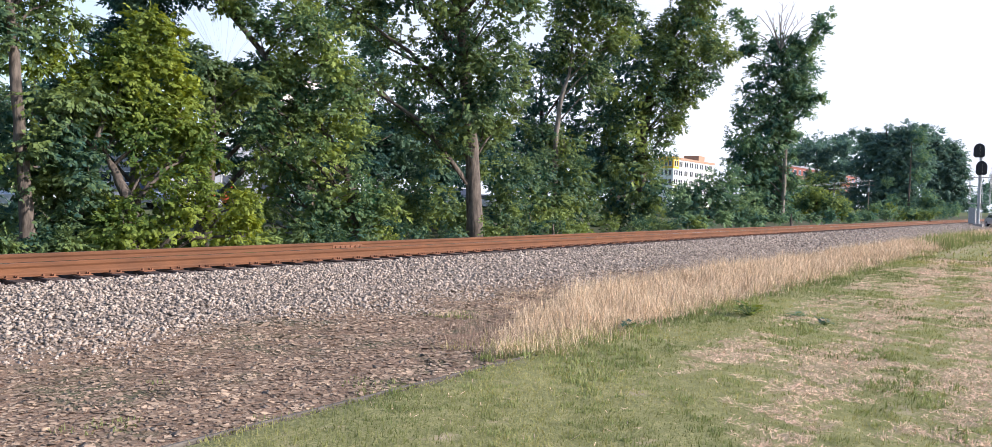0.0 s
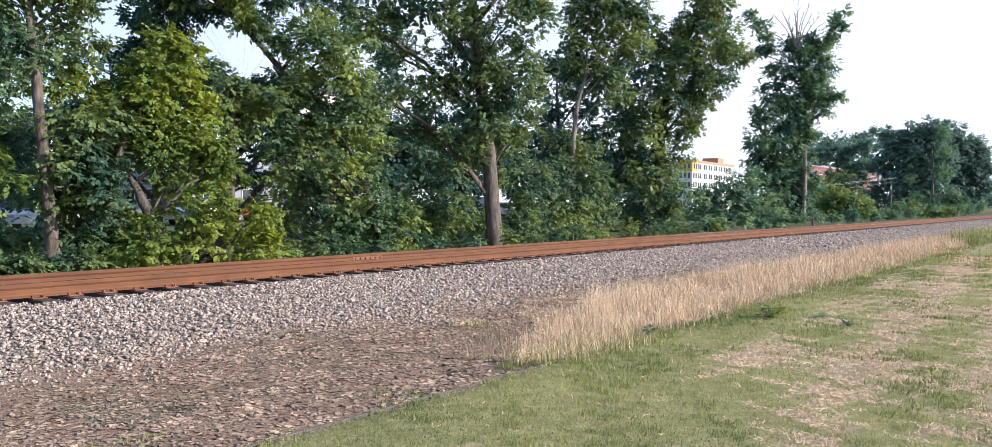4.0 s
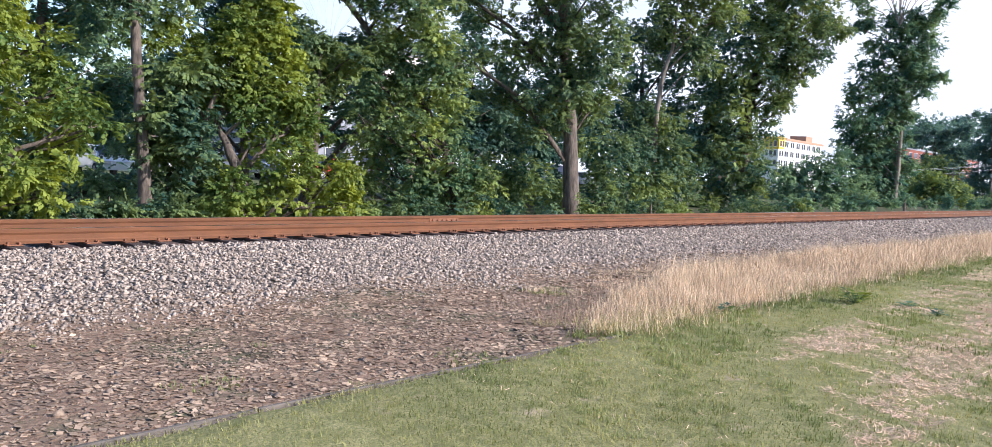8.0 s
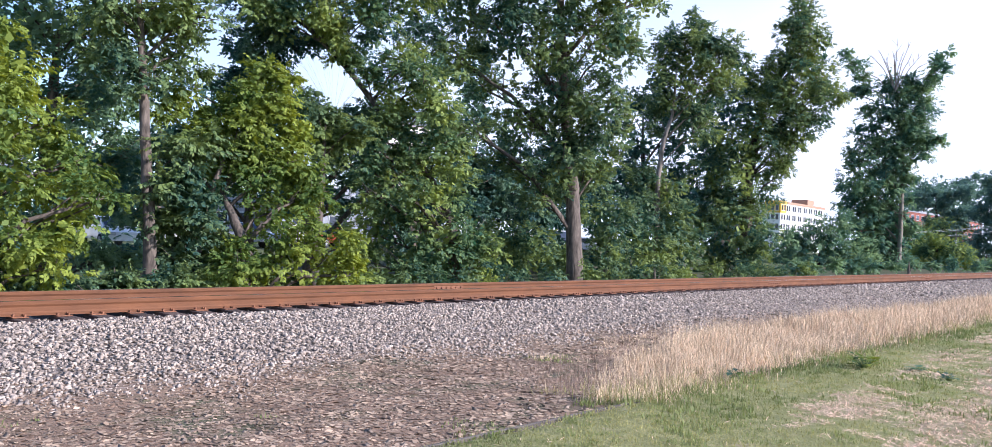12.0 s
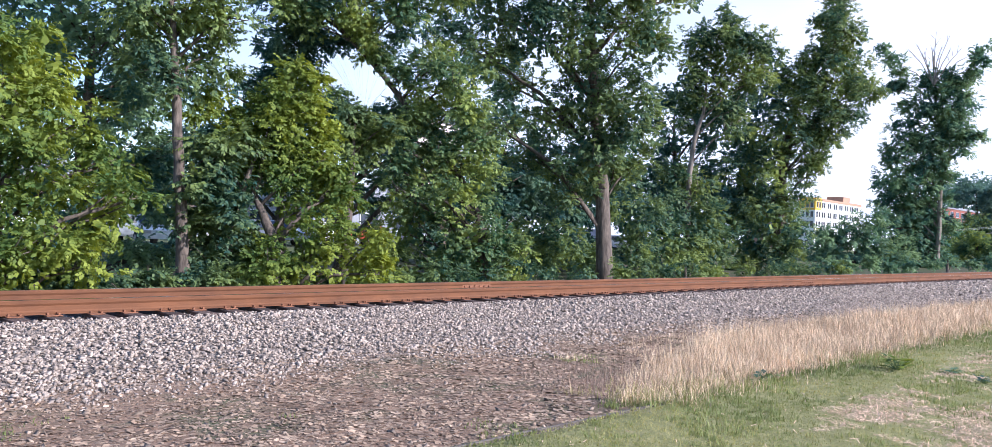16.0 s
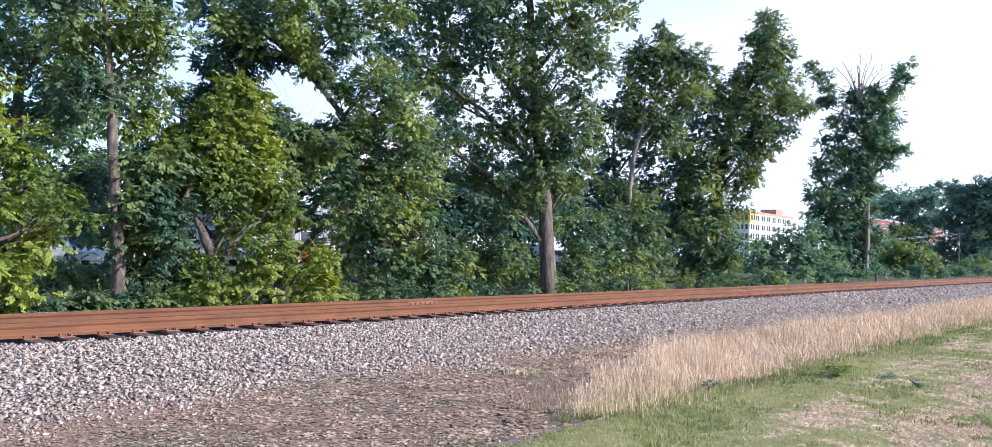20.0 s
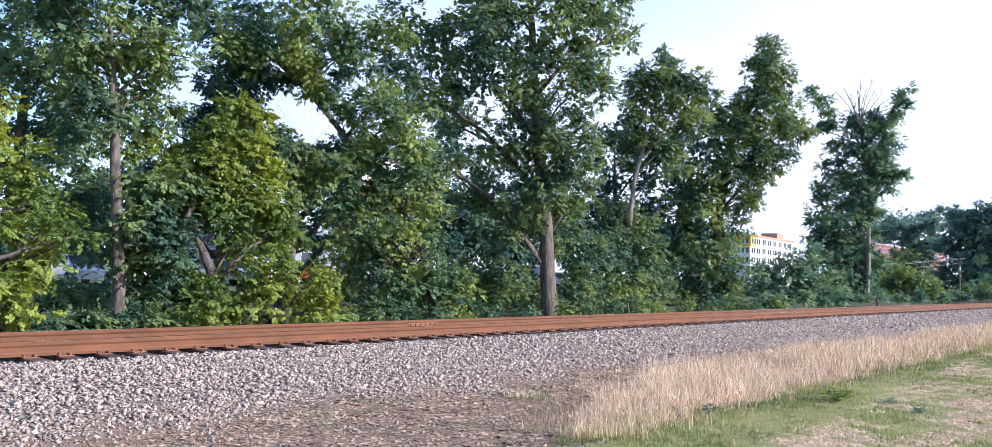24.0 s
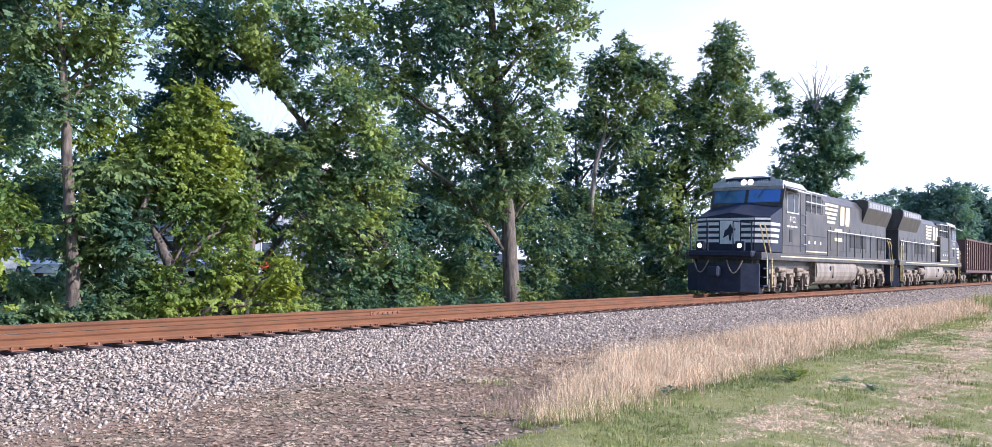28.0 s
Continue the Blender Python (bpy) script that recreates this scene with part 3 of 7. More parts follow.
def track():
    track_ob = thing("railway_track", pose(0, 0, 0), "single railway track with rusty rails on dark timber ties", "railway track", kind="structure")
    for y in (NEAR_RAIL, FAR_RAIL):
        bm = bmesh.new()
        prism(bm, [(y + p[0], p[1]) for p in RAIL_PROFILE], "x", -60, 700)
        rail = part("rail", bm, RUST, track_ob, "rust-brown steel rail with a bright worn top")
        bm = bmesh.new()
        prism(bm, [(y - 0.032, -0.001), (y + 0.032, -0.001), (y + 0.030, 0.001), (y - 0.030, 0.001)], "x", -60, 700)
        part("running_surface", bm, POLISHED, rail, "polished running surface")
    # joint bars with bolts on the rails
    for y, x in ((FAR_RAIL, 13.2), (NEAR_RAIL, 27.0), (FAR_RAIL, 31.0), (NEAR_RAIL, 45.0)):
        bm = boxes((x - 0.45, x + 0.45, y - 0.030, y - 0.012, -0.140, -0.058), bevel=0.006)
        bar = part("joint_bar", bm, RUST_DARK, track_ob, "bolted rusty joint bar")
        for k in range(6):
            part("bolt", disc(bmesh.new(), (x - 0.375 + 0.15 * k, y - 0.042, -0.1), (0, 1, 0), 0.020, 0.026, 6), RUST_DARK, bar)
    # timber ties and their plates
    tie_me = bpy.data.meshes.new("tie")
    bm = boxes((-0.115, 0.115, -1.30, 1.30, -0.38, -0.205), bevel=0.008)
    bm.to_mesh(tie_me)
    bm.free()
    tie_me.materials.append(TIE)
    plate_me = bpy.data.meshes.new("tie_plate")
    bm = boxes((-0.10, 0.10, -0.18, 0.18, -0.206, -0.1915), bevel=0.004)
    for sx, sy in ((-0.06, -0.085), (0.06, -0.085), (0.0, 0.085), (0.06, -0.14)):
        box(bm, sx - 0.012, sx + 0.012, sy - 0.016, sy + 0.016, -0.194, -0.160, bevel=0.003)
    bm.to_mesh(plate_me)
    bm.free()
    plate_me.materials.append(RUST_DARK)
    rng = random.Random(4)
    for i in range(255):
        x = -5 + 0.495 * i + rng.uniform(-0.03, 0.03)
        tie = share("tie", tie_me, track_ob, pose(x, TRACK + rng.uniform(-0.06, 0.06), rng.uniform(-0.006, 0), 0, 0, rng.uniform(-1.2, 1.2)))
        for y in (NEAR_RAIL, FAR_RAIL):
            if x < 45:
                share("tie_plate", plate_me, track_ob, pose(x, y, 0))
    bm = bmesh.new()
    for i in range(650):
        x = 121.5 + 0.495 * i
        box(bm, x - 0.115, x + 0.115, TRACK - 1.3, TRACK + 1.3, -0.38, -0.207)
    tagged(part("far_ties", bm, TIE, track_ob), kind="stuff")


track()


def edging():
    """Sunken timber boards along the lawn."""
    ob = thing("lawn_edging", pose(0, 0, 0), "weathered timber edging boards sunk along the lawn", "edging", kind="structure")
    rng = random.Random(8)
    x = -1.0
    while x < 6.4:
        n = rng.uniform(1.6, 2.2)
        part("board", boxes((x, x + n - 0.012, 5.068 + rng.uniform(-0.006, 0.006), 5.096, -0.52, -0.394 + rng.uniform(-0.006, 0.008)), bevel=0.006), EDGING, ob)
        x += n


edging()

# ---- trees ----
LEAF_V = np.array([(0, 0, 0), (0.36, 0.46, 0.06), (0, 1, -0.10), (-0.36, 0.46, 0.06)])


def leaves(clumps, seed, leaf, core=1.0):
    """Leaflets in pairs along drooping twigs; the twigs gather in flattened lobes, and the lobes in clumps of
    (x, y, z, radius), with shaded hollows between them and an uneven outline."""
    rng = np.random.RandomState(seed)
    verts = []
    per = 8
    along = np.array([0.2, 0.2, 0.45, 0.45, 0.7, 0.7, 0.92, 1.0])
    hand = np.array([1, -1, 1, -1, 1, -1, 0.5, -0.4])
    for cx, cy, cz, r in clumps:
        lf = max(leaf, r / (11 if r < 2.6 else 7))
        q0 = np.clip(0.44 * r, 2.2 * lf, max(0.5, 0.3 * r))
        lobes = max(4, int(2.0 * (r / q0) ** 2))
        d = rng.normal(0, 1, (lobes, 3))
        d /= np.linalg.norm(d, axis=1)[:, None]
        q = q0 * rng.uniform(0.65, 1.3, lobes)
        centre = np.array([cx, cy, cz]) + d * (np.maximum(r - 0.7 * q, 0.2 * r) * rng.uniform(0.72, 1.12, lobes))[:, None] * np.array([1, 1, 0.92])
        twigs = np.maximum(5, (1.25 * (q / lf) ** 1.7).astype(int))
        c, out = np.repeat(centre, twigs, 0), np.repeat(d, twigs, 0)
        qq = np.repeat(q, twigs)
        n = len(c)
        u = rng.normal(0, 1, (n, 3)) + 0.75 * out + np.array([0, 0, 0.35])
        u /= np.linalg.norm(u, axis=1)[:, None]
        foot = c + u * (qq * rng.uniform(0.35, 0.95, n))[:, None] * np.array([1, 1, 0.62])
        axis = u * np.array([1, 1, 0.45]) + 0.35 * out + rng.normal(0, 0.25, (n, 3)) + np.array([0, 0, -0.30])
        axis /= np.linalg.norm(axis, axis=1)[:, None]
        face = np.array([0, 0, 0.8]) + 0.8 * out + 0.35 * u + rng.normal(0, 0.22, (n, 3))
        side = np.cross(axis, face)
        side /= np.linalg.norm(side, axis=1)[:, None] + 1e-6
        face = np.cross(side, axis)
        length = lf * rng.uniform(1.5, 2.6, n)
        A, S, N = np.repeat(axis, per, 0), np.repeat(side, per, 0), np.repeat(face, per, 0)
        h, k = np.tile(hand, n), np.tile(along, n)
        base = np.repeat(foot, per, 0) + A * (np.repeat(length, per) * k)[:, None]
        m = n * per
        ax = A * rng.uniform(0.45, 0.9, m)[:, None] + S * (0.8 * h)[:, None] - N * rng.uniform(0.05, 0.5, m)[:, None] + rng.normal(0, 0.12, (m, 3))
        ax /= np.linalg.norm(ax, axis=1)[:, None]
        nr = N + rng.normal(0, 0.25, (m, 3))
        sd = np.cross(ax, nr)
        sd /= np.linalg.norm(sd, axis=1)[:, None] + 1e-6
        nr = np.cross(sd, ax)
        z = lf * rng.uniform(0.75, 1.2, m) * (1 - 0.15 * k)
        v = base[:, None] + z[:, None, None] * (LEAF_V[None, :, :1] * sd[:, None] + LEAF_V[None, :, 1:2] * ax[:, None] + LEAF_V[None, :, 2:] * nr[:, None])
        verts.append(v.reshape(-1, 3))
        # broad leaves deep in the clump, which keep it from being seen through
        j = int((170 if r > 0.45 else 40) * core)
        if j:
            w = rng.normal(0, 1, (j, 3))
            w *= (0.60 * r * rng.rand(j) ** 0.45 / np.linalg.norm(w, axis=1))[:, None]
            ax = rng.normal(0, 1, (j, 3))
            ax /= np.linalg.norm(ax, axis=1)[:, None]
            sd = np.cross(ax, rng.normal(0, 1, (j, 3)))
            sd /= np.linalg.norm(sd, axis=1)[:, None] + 1e-6
            z = np.maximum(1.2 * lf, 0.20 * r) * rng.uniform(0.7, 1.2, j)
            v = (np.array([cx, cy, cz]) + w)[:, None] + z[:, None, None] * (LEAF_V[None, :, :1] * sd[:, None] + (LEAF_V[None, :, 1:2] - 0.5) * ax[:, None])
            verts.append(v.reshape(-1, 3))
    v = np.concatenate(verts)
    f = 4 * np.arange(len(v) // 4)[:, None] + [0, 1, 2, 3]
    return raw("crown", v, f)


def tree(name, x, y, kind, trunk, clumps, bark, seed, label, size=1.0, behind=0.0, satellites=2, front_below=-9.0, row=False, core=1.0, ahead=0.0):
    """trunk: (dx, z, radius) from the ground up; clumps: (dx, z, radius) of the crown, set at varied depths.
    dx runs along the wood's edge for a row, else square to the view from the lawn."""
    rng = random.Random(seed)
    gz = float(ground_z(x, y))
    ob = thing(name, pose(x, y, gz), label, "tree" if name == "leafy_tree" else "shrub")
    spread = max(c[2] for c in clumps)
    across = Vector((1, 0, 0)) if row else Vector((y - 0.8, -x, 0)).normalized()
    # clumps stand at varied depths along the line of sight from the lawn
    cl = []
    for dx, z, r in clumps:
        at = across * dx
        u = Vector((x + at.x, y + at.y - 0.8, 0))
        far = u.length
        u = u / far
        d = rng.uniform(-0.9, 0.9) * min(spread, 2.2) * (0.35 if behind else 0.8) + (behind if z > front_below else -behind)
        k = d / far
        cl.append((at.x + d * u.x, at.y + d * u.y, max(z + k * (z - 1.1) - gz, r * 0.45), r))
    # ragged small clumps round each large one, and others that bridge neighbours
    small = []
    for a in cl:
        for k in range(satellites):
            d = Vector((rng.gauss(0, 1), rng.gauss(0, 1), rng.gauss(0, 1))).normalized() * a[3] * rng.uniform(0.8, 1.08)
            small.append((a[0] + d.x, a[1] + d.y, max(a[2] + d.z, 0.1), a[3] * rng.uniform(0.28, 0.42)))
        near = sorted((b for b in cl if b is not a), key=lambda b: (b[0] - a[0]) ** 2 + (b[1] - a[1]) ** 2 + (b[2] - a[2]) ** 2)[:2]
        for b in near:
            gap = math.hypot(b[0] - a[0], b[2] - a[2]) - 0.55 * (a[3] + b[3])
            if 0 < gap < 0.45 * (a[3] + b[3]):
                small.append(((a[0] + b[0]) / 2, (a[1] + b[1]) / 2, (a[2] + b[2]) / 2, 0.5 * min(a[3], b[3])))
    top = len(trunk) - 1
    pts = [(across.x * dx, across.y * dx + max(behind, 0.0) * max(0.0, 2.0 * i / top - 1.0), z - gz, r) for i, (dx, z, r) in enumerate(trunk)]
    sight = Vector((x, y - 0.8, 0)).normalized() * ahead
    pts = [(p[0] - sight.x, p[1] - sight.y, p[2], p[3]) for p in pts]
    pts[0] = (pts[0][0], pts[0][1], -0.15, pts[0][3] * 1.2)
    a, b = pts[-2], pts[-1]
    pts.append((b[0] + (b[0] - a[0]) * 0.5, b[1] + (b[1] - a[1]) * 0.5, b[2] + max(0.3, (b[2] - a[2]) * 0.5), b[3] * 0.15))
    bm = bmesh.new()
    fine = []
    for a, b in zip(pts, pts[1:]):
        for k in range(3):
            t = k / 3
            w = 0.22 * a[3]
            fine.append(tuple(a[i] + (b[i] - a[i]) * t + (rng.uniform(-w, w) if i < 2 and k else 0) for i in range(4)))
    fine.append(pts[-1])
    tube(bm, fine, 12)
    trunk_ob = part("trunk", bm, bark, ob, smooth=True)
    # limbs from the trunk into the clumps
    for cx, cy, cz, r in cl:
        low = [p for p in fine if p[2] < cz - 0.15 * r] or fine[:1]
        p = min(low, key=lambda q: abs(cz - q[2] - 0.8 * math.hypot(q[0] - cx, q[1] - cy)))
        q = Vector((cx, cy, cz))
        s = Vector(p[:3])
        if not 0.3 < (q - s).length < 5.5 or (name == "shrub" and (q - s).length > 1.2):
            continue
        m = s.lerp(q, 0.5) + Vector((rng.uniform(-0.1, 0.1), rng.uniform(-0.1, 0.1), 0.12 * (q - s).length))
        r0 = min(p[3] * 0.5, 0.018 + 0.018 * (q - s).length)
        bm = bmesh.new()
        tube(bm, [(*s, r0), (*m, r0 * 0.7), (*q, r0 * 0.4), (*(q + Vector((rng.uniform(-1, 1), rng.uniform(-1, 1), 0.8)) * r * 0.7), r0 * 0.12)], 6)
        for k in range(3):
            e = q + Vector((rng.uniform(-1, 1), rng.uniform(-1, 1), rng.uniform(-0.3, 1))) * r * 0.8
            tube(bm, [(*m.lerp(q, 0.3 + 0.3 * k), r0 * 0.45), (*e, r0 * 0.1)], 5)
        part("limb", bm, bark, trunk_ob, smooth=True)
    me = leaves(cl + small, seed, 0.128 * size, core)
    link("crown", me, ob, material=LEAF[kind])
    return ob


tree('leafy_tree', 4.62, 17.6, 'sun',
     [(0.0, -0.09, 0.147), (-0.12, 1.49, 0.113), (-0.09, 2.97, 0.068)],
     [(0.37, 3.83, 0.87), (0.02, 2.75, 0.91), (1.14, 2.8, 0.71), (1.83, 2.14, 0.6), (0.47, 1.64, 0.92), (1.65, 1.1, 0.7), (0.73, 0.49, 0.81), (2.1, 1.43, 0.4), (0.13, 0.25, 0.68), (1.48, 0.2, 0.54), (-0.79, 3.46, 1.0), (-0.79, 1.56, 1.11), (-0.82, 0.23, 0.88), (0.41, 3.02, 0.69), (-0.35, 4.31, 0.68)],
     BARK, 101, 'broad yellow-green sunlit leafy tree behind the track', 0.78)
tree('leafy_tree', 8.07, 23.5, 'vine',
     [(0.0, -0.56, 0.212), (-0.05, 2.22, 0.18), (0.06, 4.7, 0.115)],
     [(-0.75, 6.4, 1.62), (1.08, 5.49, 1.26), (0.56, 3.59, 1.16), (-2.68, 6.11, 1.71), (1.23, 3.98, 0.84), (-2.08, 7.79, 1.74), (0.04, 8.35, 1.82), (1.67, 2.84, 0.76), (-1.79, 4.49, 1.58), (-0.71, 2.34, 1.29), (1.17, 7.03, 1.01), (-0.72, 5.42, 0.89), (0.20, 4.23, 0.82), (1.19, 4.01, 0.75), (1.63, 2.70, 0.76), (1.84, 1.53, 0.68), (1.02, 2.66, 0.67), (-0.32, 6.13, 0.81), (0.73, 5.79, 0.83), (1.46, 5.05, 0.67), (1.36, 0.08, 0.47), (1.98, 0.10, 0.41), (0.47, 1.29, 0.66), (-0.97, 1.22, 0.67), (-0.39, 0.85, 0.58), (0.08, 0.13, 0.57), (-1.20, 0.10, 0.57), (-1.65, 1.03, 0.63)],
     BARK, 102, 'tall dark green tree in the shade of the wood', 0.9, core=0.5)
tree('leafy_tree', 8.75, 19, 'mid',
     [(0.0, -0.41, 0.143), (-0.1, 1.02, 0.129), (-0.21, 2.45, 0.115), (-0.28, 3.74, 0.107), (-0.34, 5.17, 0.079), (-0.41, 6.46, 0.05)],
     [(-0.22, 5.48, 1.01), (-0.78, 4.62, 0.6), (0.42, 4.89, 0.8), (0.23, 6.11, 1.09), (-1.03, 5.81, 0.92), (0.8, 5.82, 0.66), (-0.3, 7.35, 1.58), (-0.09, 4.19, 0.5), (-1.56, 5.88, 0.7), (-1.73, 6.99, 1.12), (1.1, 7.12, 0.88)],
     BARK, 103, 'tall straight-trunked tree with a high green crown', 0.85, behind=0.4, core=0.6)
tree('leafy_tree', 10.68, 18.2, 'sun',
     [(0.0, -0.24, 0.15), (-0.05, 0.43, 0.135), (-0.15, 0.95, 0.12), (-0.24, 1.5, 0.085)],
     [(0.12, 3.44, 0.83), (-0.2, 2.37, 0.87), (0.96, 2.73, 0.64), (1.37, 1.92, 0.61), (0.43, 1.42, 0.78), (0.76, 0.38, 0.87), (1.89, 0.25, 0.69), (-0.25, 0.12, 0.67), (2.47, 0.04, 0.31), (1.42, 0.7, 0.61), (-0.12, 4.02, 0.52), (1.08, 3.42, 0.46), (2.13, 0.66, 0.38), (-2.00, 3.70, 0.35), (-1.45, 3.81, 0.41), (0.76, 2.55, 0.68), (1.38, 1.98, 0.49), (0.03, 2.66, 0.75), (-0.73, 3.57, 0.53), (-0.76, 2.61, 0.50), (-0.25, 3.01, 0.63), (-0.99, 3.11, 0.38), (0.06, 4.61, 0.47), (0.50, 3.98, 0.56), (-0.26, 4.07, 0.41), (0.61, 4.74, 0.27), (-0.03, 3.50, 0.47)],
     BARK, 104, 'low forked tree with bright yellow-green leaves to the ground', 0.8, behind=0.5, front_below=0.8, ahead=0.35)
tree('shrub', 9.67, 18.9, 'mid',
     [(0.00, -0.28, 0.118), (0.08, 1.06, 0.0887), (0.46, 2.27, 0.06)],
     [(-0.19, 0.75, 0.735), (-0.44, 0.16, 0.582), (-0.37, 1.77, 0.591), (0.38, 0.77, 0.672), (-0.34, 2.66, 0.52), (-0.62, 1.03, 0.439), (0.41, 0.03, 0.591), (-0.47, 2.84, 0.511), (-0.14, 1.98, 0.663), (-0.53, 1.08, 0.582), (0.17, 1.11, 0.591), (-0.21, 0.22, 0.663), (0.39, 2.76, 0.448), (-0.70, 1.95, 0.439), (0.65, 0.09, 0.52)],
     BARK, 105, 'dark green bush between two tree trunks', 0.95)
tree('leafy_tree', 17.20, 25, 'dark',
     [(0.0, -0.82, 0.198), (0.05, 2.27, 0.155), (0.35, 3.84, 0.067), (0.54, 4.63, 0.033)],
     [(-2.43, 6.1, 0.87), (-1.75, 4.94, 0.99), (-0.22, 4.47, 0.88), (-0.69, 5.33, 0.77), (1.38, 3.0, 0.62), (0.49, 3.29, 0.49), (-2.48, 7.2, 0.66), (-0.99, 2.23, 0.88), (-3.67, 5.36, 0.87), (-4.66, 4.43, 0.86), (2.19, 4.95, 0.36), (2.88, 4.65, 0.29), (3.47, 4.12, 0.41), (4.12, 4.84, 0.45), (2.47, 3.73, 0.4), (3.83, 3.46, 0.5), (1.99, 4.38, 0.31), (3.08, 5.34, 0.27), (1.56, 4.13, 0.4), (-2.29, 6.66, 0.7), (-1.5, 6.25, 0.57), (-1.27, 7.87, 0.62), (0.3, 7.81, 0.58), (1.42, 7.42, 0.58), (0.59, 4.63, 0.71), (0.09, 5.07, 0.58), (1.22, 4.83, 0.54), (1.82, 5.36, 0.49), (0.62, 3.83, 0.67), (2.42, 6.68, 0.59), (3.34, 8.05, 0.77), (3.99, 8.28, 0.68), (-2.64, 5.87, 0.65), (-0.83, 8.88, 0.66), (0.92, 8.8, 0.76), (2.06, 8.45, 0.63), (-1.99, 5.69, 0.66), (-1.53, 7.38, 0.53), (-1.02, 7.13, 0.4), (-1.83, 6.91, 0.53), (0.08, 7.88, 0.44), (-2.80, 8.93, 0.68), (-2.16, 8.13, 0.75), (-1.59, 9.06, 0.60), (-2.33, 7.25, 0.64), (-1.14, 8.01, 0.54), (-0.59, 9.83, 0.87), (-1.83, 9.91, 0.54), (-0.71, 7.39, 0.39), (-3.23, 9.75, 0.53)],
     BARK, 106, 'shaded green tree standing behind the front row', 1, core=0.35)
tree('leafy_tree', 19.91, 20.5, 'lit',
     [(0.0, -0.56, 0.18), (-0.15, 1.34, 0.148), (-1.02, 3.0, 0.117), (-2.58, 4.86, 0.096), (-3.92, 6.51, 0.085), (-5.25, 7.75, 0.074), (-6.57, 8.77, 0.043)],
     [(-1.84, 2.33, 1.31), (-0.36, 2.39, 1.17), (-2.64, 0.93, 1.23), (-0.94, 0.78, 1.37), (0.53, 1.04, 0.95), (-1.75, -0.2, 1.06), (-2.9, 2.19, 0.8), (-1.69, 6.71, 0.96), (-2.5, 5.61, 0.76), (-1.0, 5.34, 1.06), (-0.63, 3.97, 1.06), (-1.92, 4.35, 0.68), (-3.94, 6.94, 0.6), (-4.84, 8.19, 1.02), (-6.11, 8.04, 0.89), (-3.14, 8.26, 0.89), (-2.1, 8.94, 1.07), (-0.07, 0.07, 1.16), (0.99, 0.11, 0.85), (-6.98, 8.54, 0.96), (-3.22, -0.26, 0.74), (-4.27, 9.93, 1.49), (-2.68, 4.81, 0.36), (-1.91, 3.99, 0.42), (-2.96, 3.82, 0.38), (-2.2, 4.98, 0.3), (-3.25, 3.13, 0.47), (-2.51, 3.16, 0.55), (-2.98, 4.31, 0.42), (-1.68, 3.61, 0.55), (-1.35, 5.97, 0.64), (-4.16, 7.25, 0.43), (-3.38, 6.32, 0.34), (-4.39, 8.05, 0.67), (-2.08, 6.67, 0.72), (-1.00, 5.44, 0.68), (-0.33, 4.19, 0.68), (-3.40, 8.96, 0.76)],
     BARK, 107, 'dense green tree with a long leaning limb', 0.85, behind=-0.5)
tree('leafy_tree', 24.49, 19, 'main',
     [(0.0, -0.54, 0.274), (-0.14, 2.31, 0.252), (-0.39, 4.49, 0.207), (-0.65, 6.79, 0.196), (-0.86, 9.11, 0.15), (-1.09, 11.68, 0.093)],
     [(-0.6, 3.91, 1.26), (0.77, 3.6, 1.03), (-1.73, 3.53, 1.06), (-0.9, 6.09, 1.15), (-2.26, 5.49, 0.97), (0.47, 5.88, 1.14), (0.97, 7.96, 1.19), (-1.09, 8.29, 1.43), (-2.83, 8.29, 1.4), (-4.26, 8.99, 1.45), (-2.19, 10.16, 1.63), (0.11, 10.27, 1.73), (2.04, 9.8, 1.14), (-3.46, 6.41, 0.89), (-4.56, 7.45, 0.98), (1.39, 8.88, 0.96), (-5.49, 10.05, 1.42), (-1.46, 2.38, 0.58), (1.18, 4.86, 0.8), (-2.71, 11.69, 2.33), (0.74, 11.89, 2.07), (-3.88, 4.88, 0.65), (-2.91, 3.96, 0.6), (-0.6, 7.25, 0.81), (-0.25, 4.9, 0.8), (-0.85, 4.48, 0.69), (-0.1, 6.1, 0.8), (-0.57, 3.06, 0.6), (-1.51, 7.01, 0.69), (0.4, 4.73, 0.69), (-0.26, 3.83, 0.87), (-0.69, 3.20, 0.64), (0.33, 3.39, 0.68)],
     BARK, 108, 'large green tree with a stout grey-brown trunk', 0.85, core=0.9)
tree('shrub', 30.10, 21.5, 'mid',
     [(0.0, -0.81, 0.163), (0.16, 0.55, 0.109)],
     [(-5.17, 0.87, 1.02), (-0.15, 1.9, 1.36), (2.5, 0.57, 1.48), (-0.04, 0.01, 1.22), (5.16, 1.95, 1.44), (6.31, 0.3, 1.38), (-5.88, 0.01, 0.91), (-3.57, 0.26, 1.01), (2.28, 2.56, 1.14), (-6.66, 1.19, 0.76), (7.48, 1.25, 1.09), (4.05, -0.29, 1.03), (-2.72, 0.01, 0.9)],
     BARK, 109, 'thick green undergrowth at the feet of the trees', 0.85, row=True)
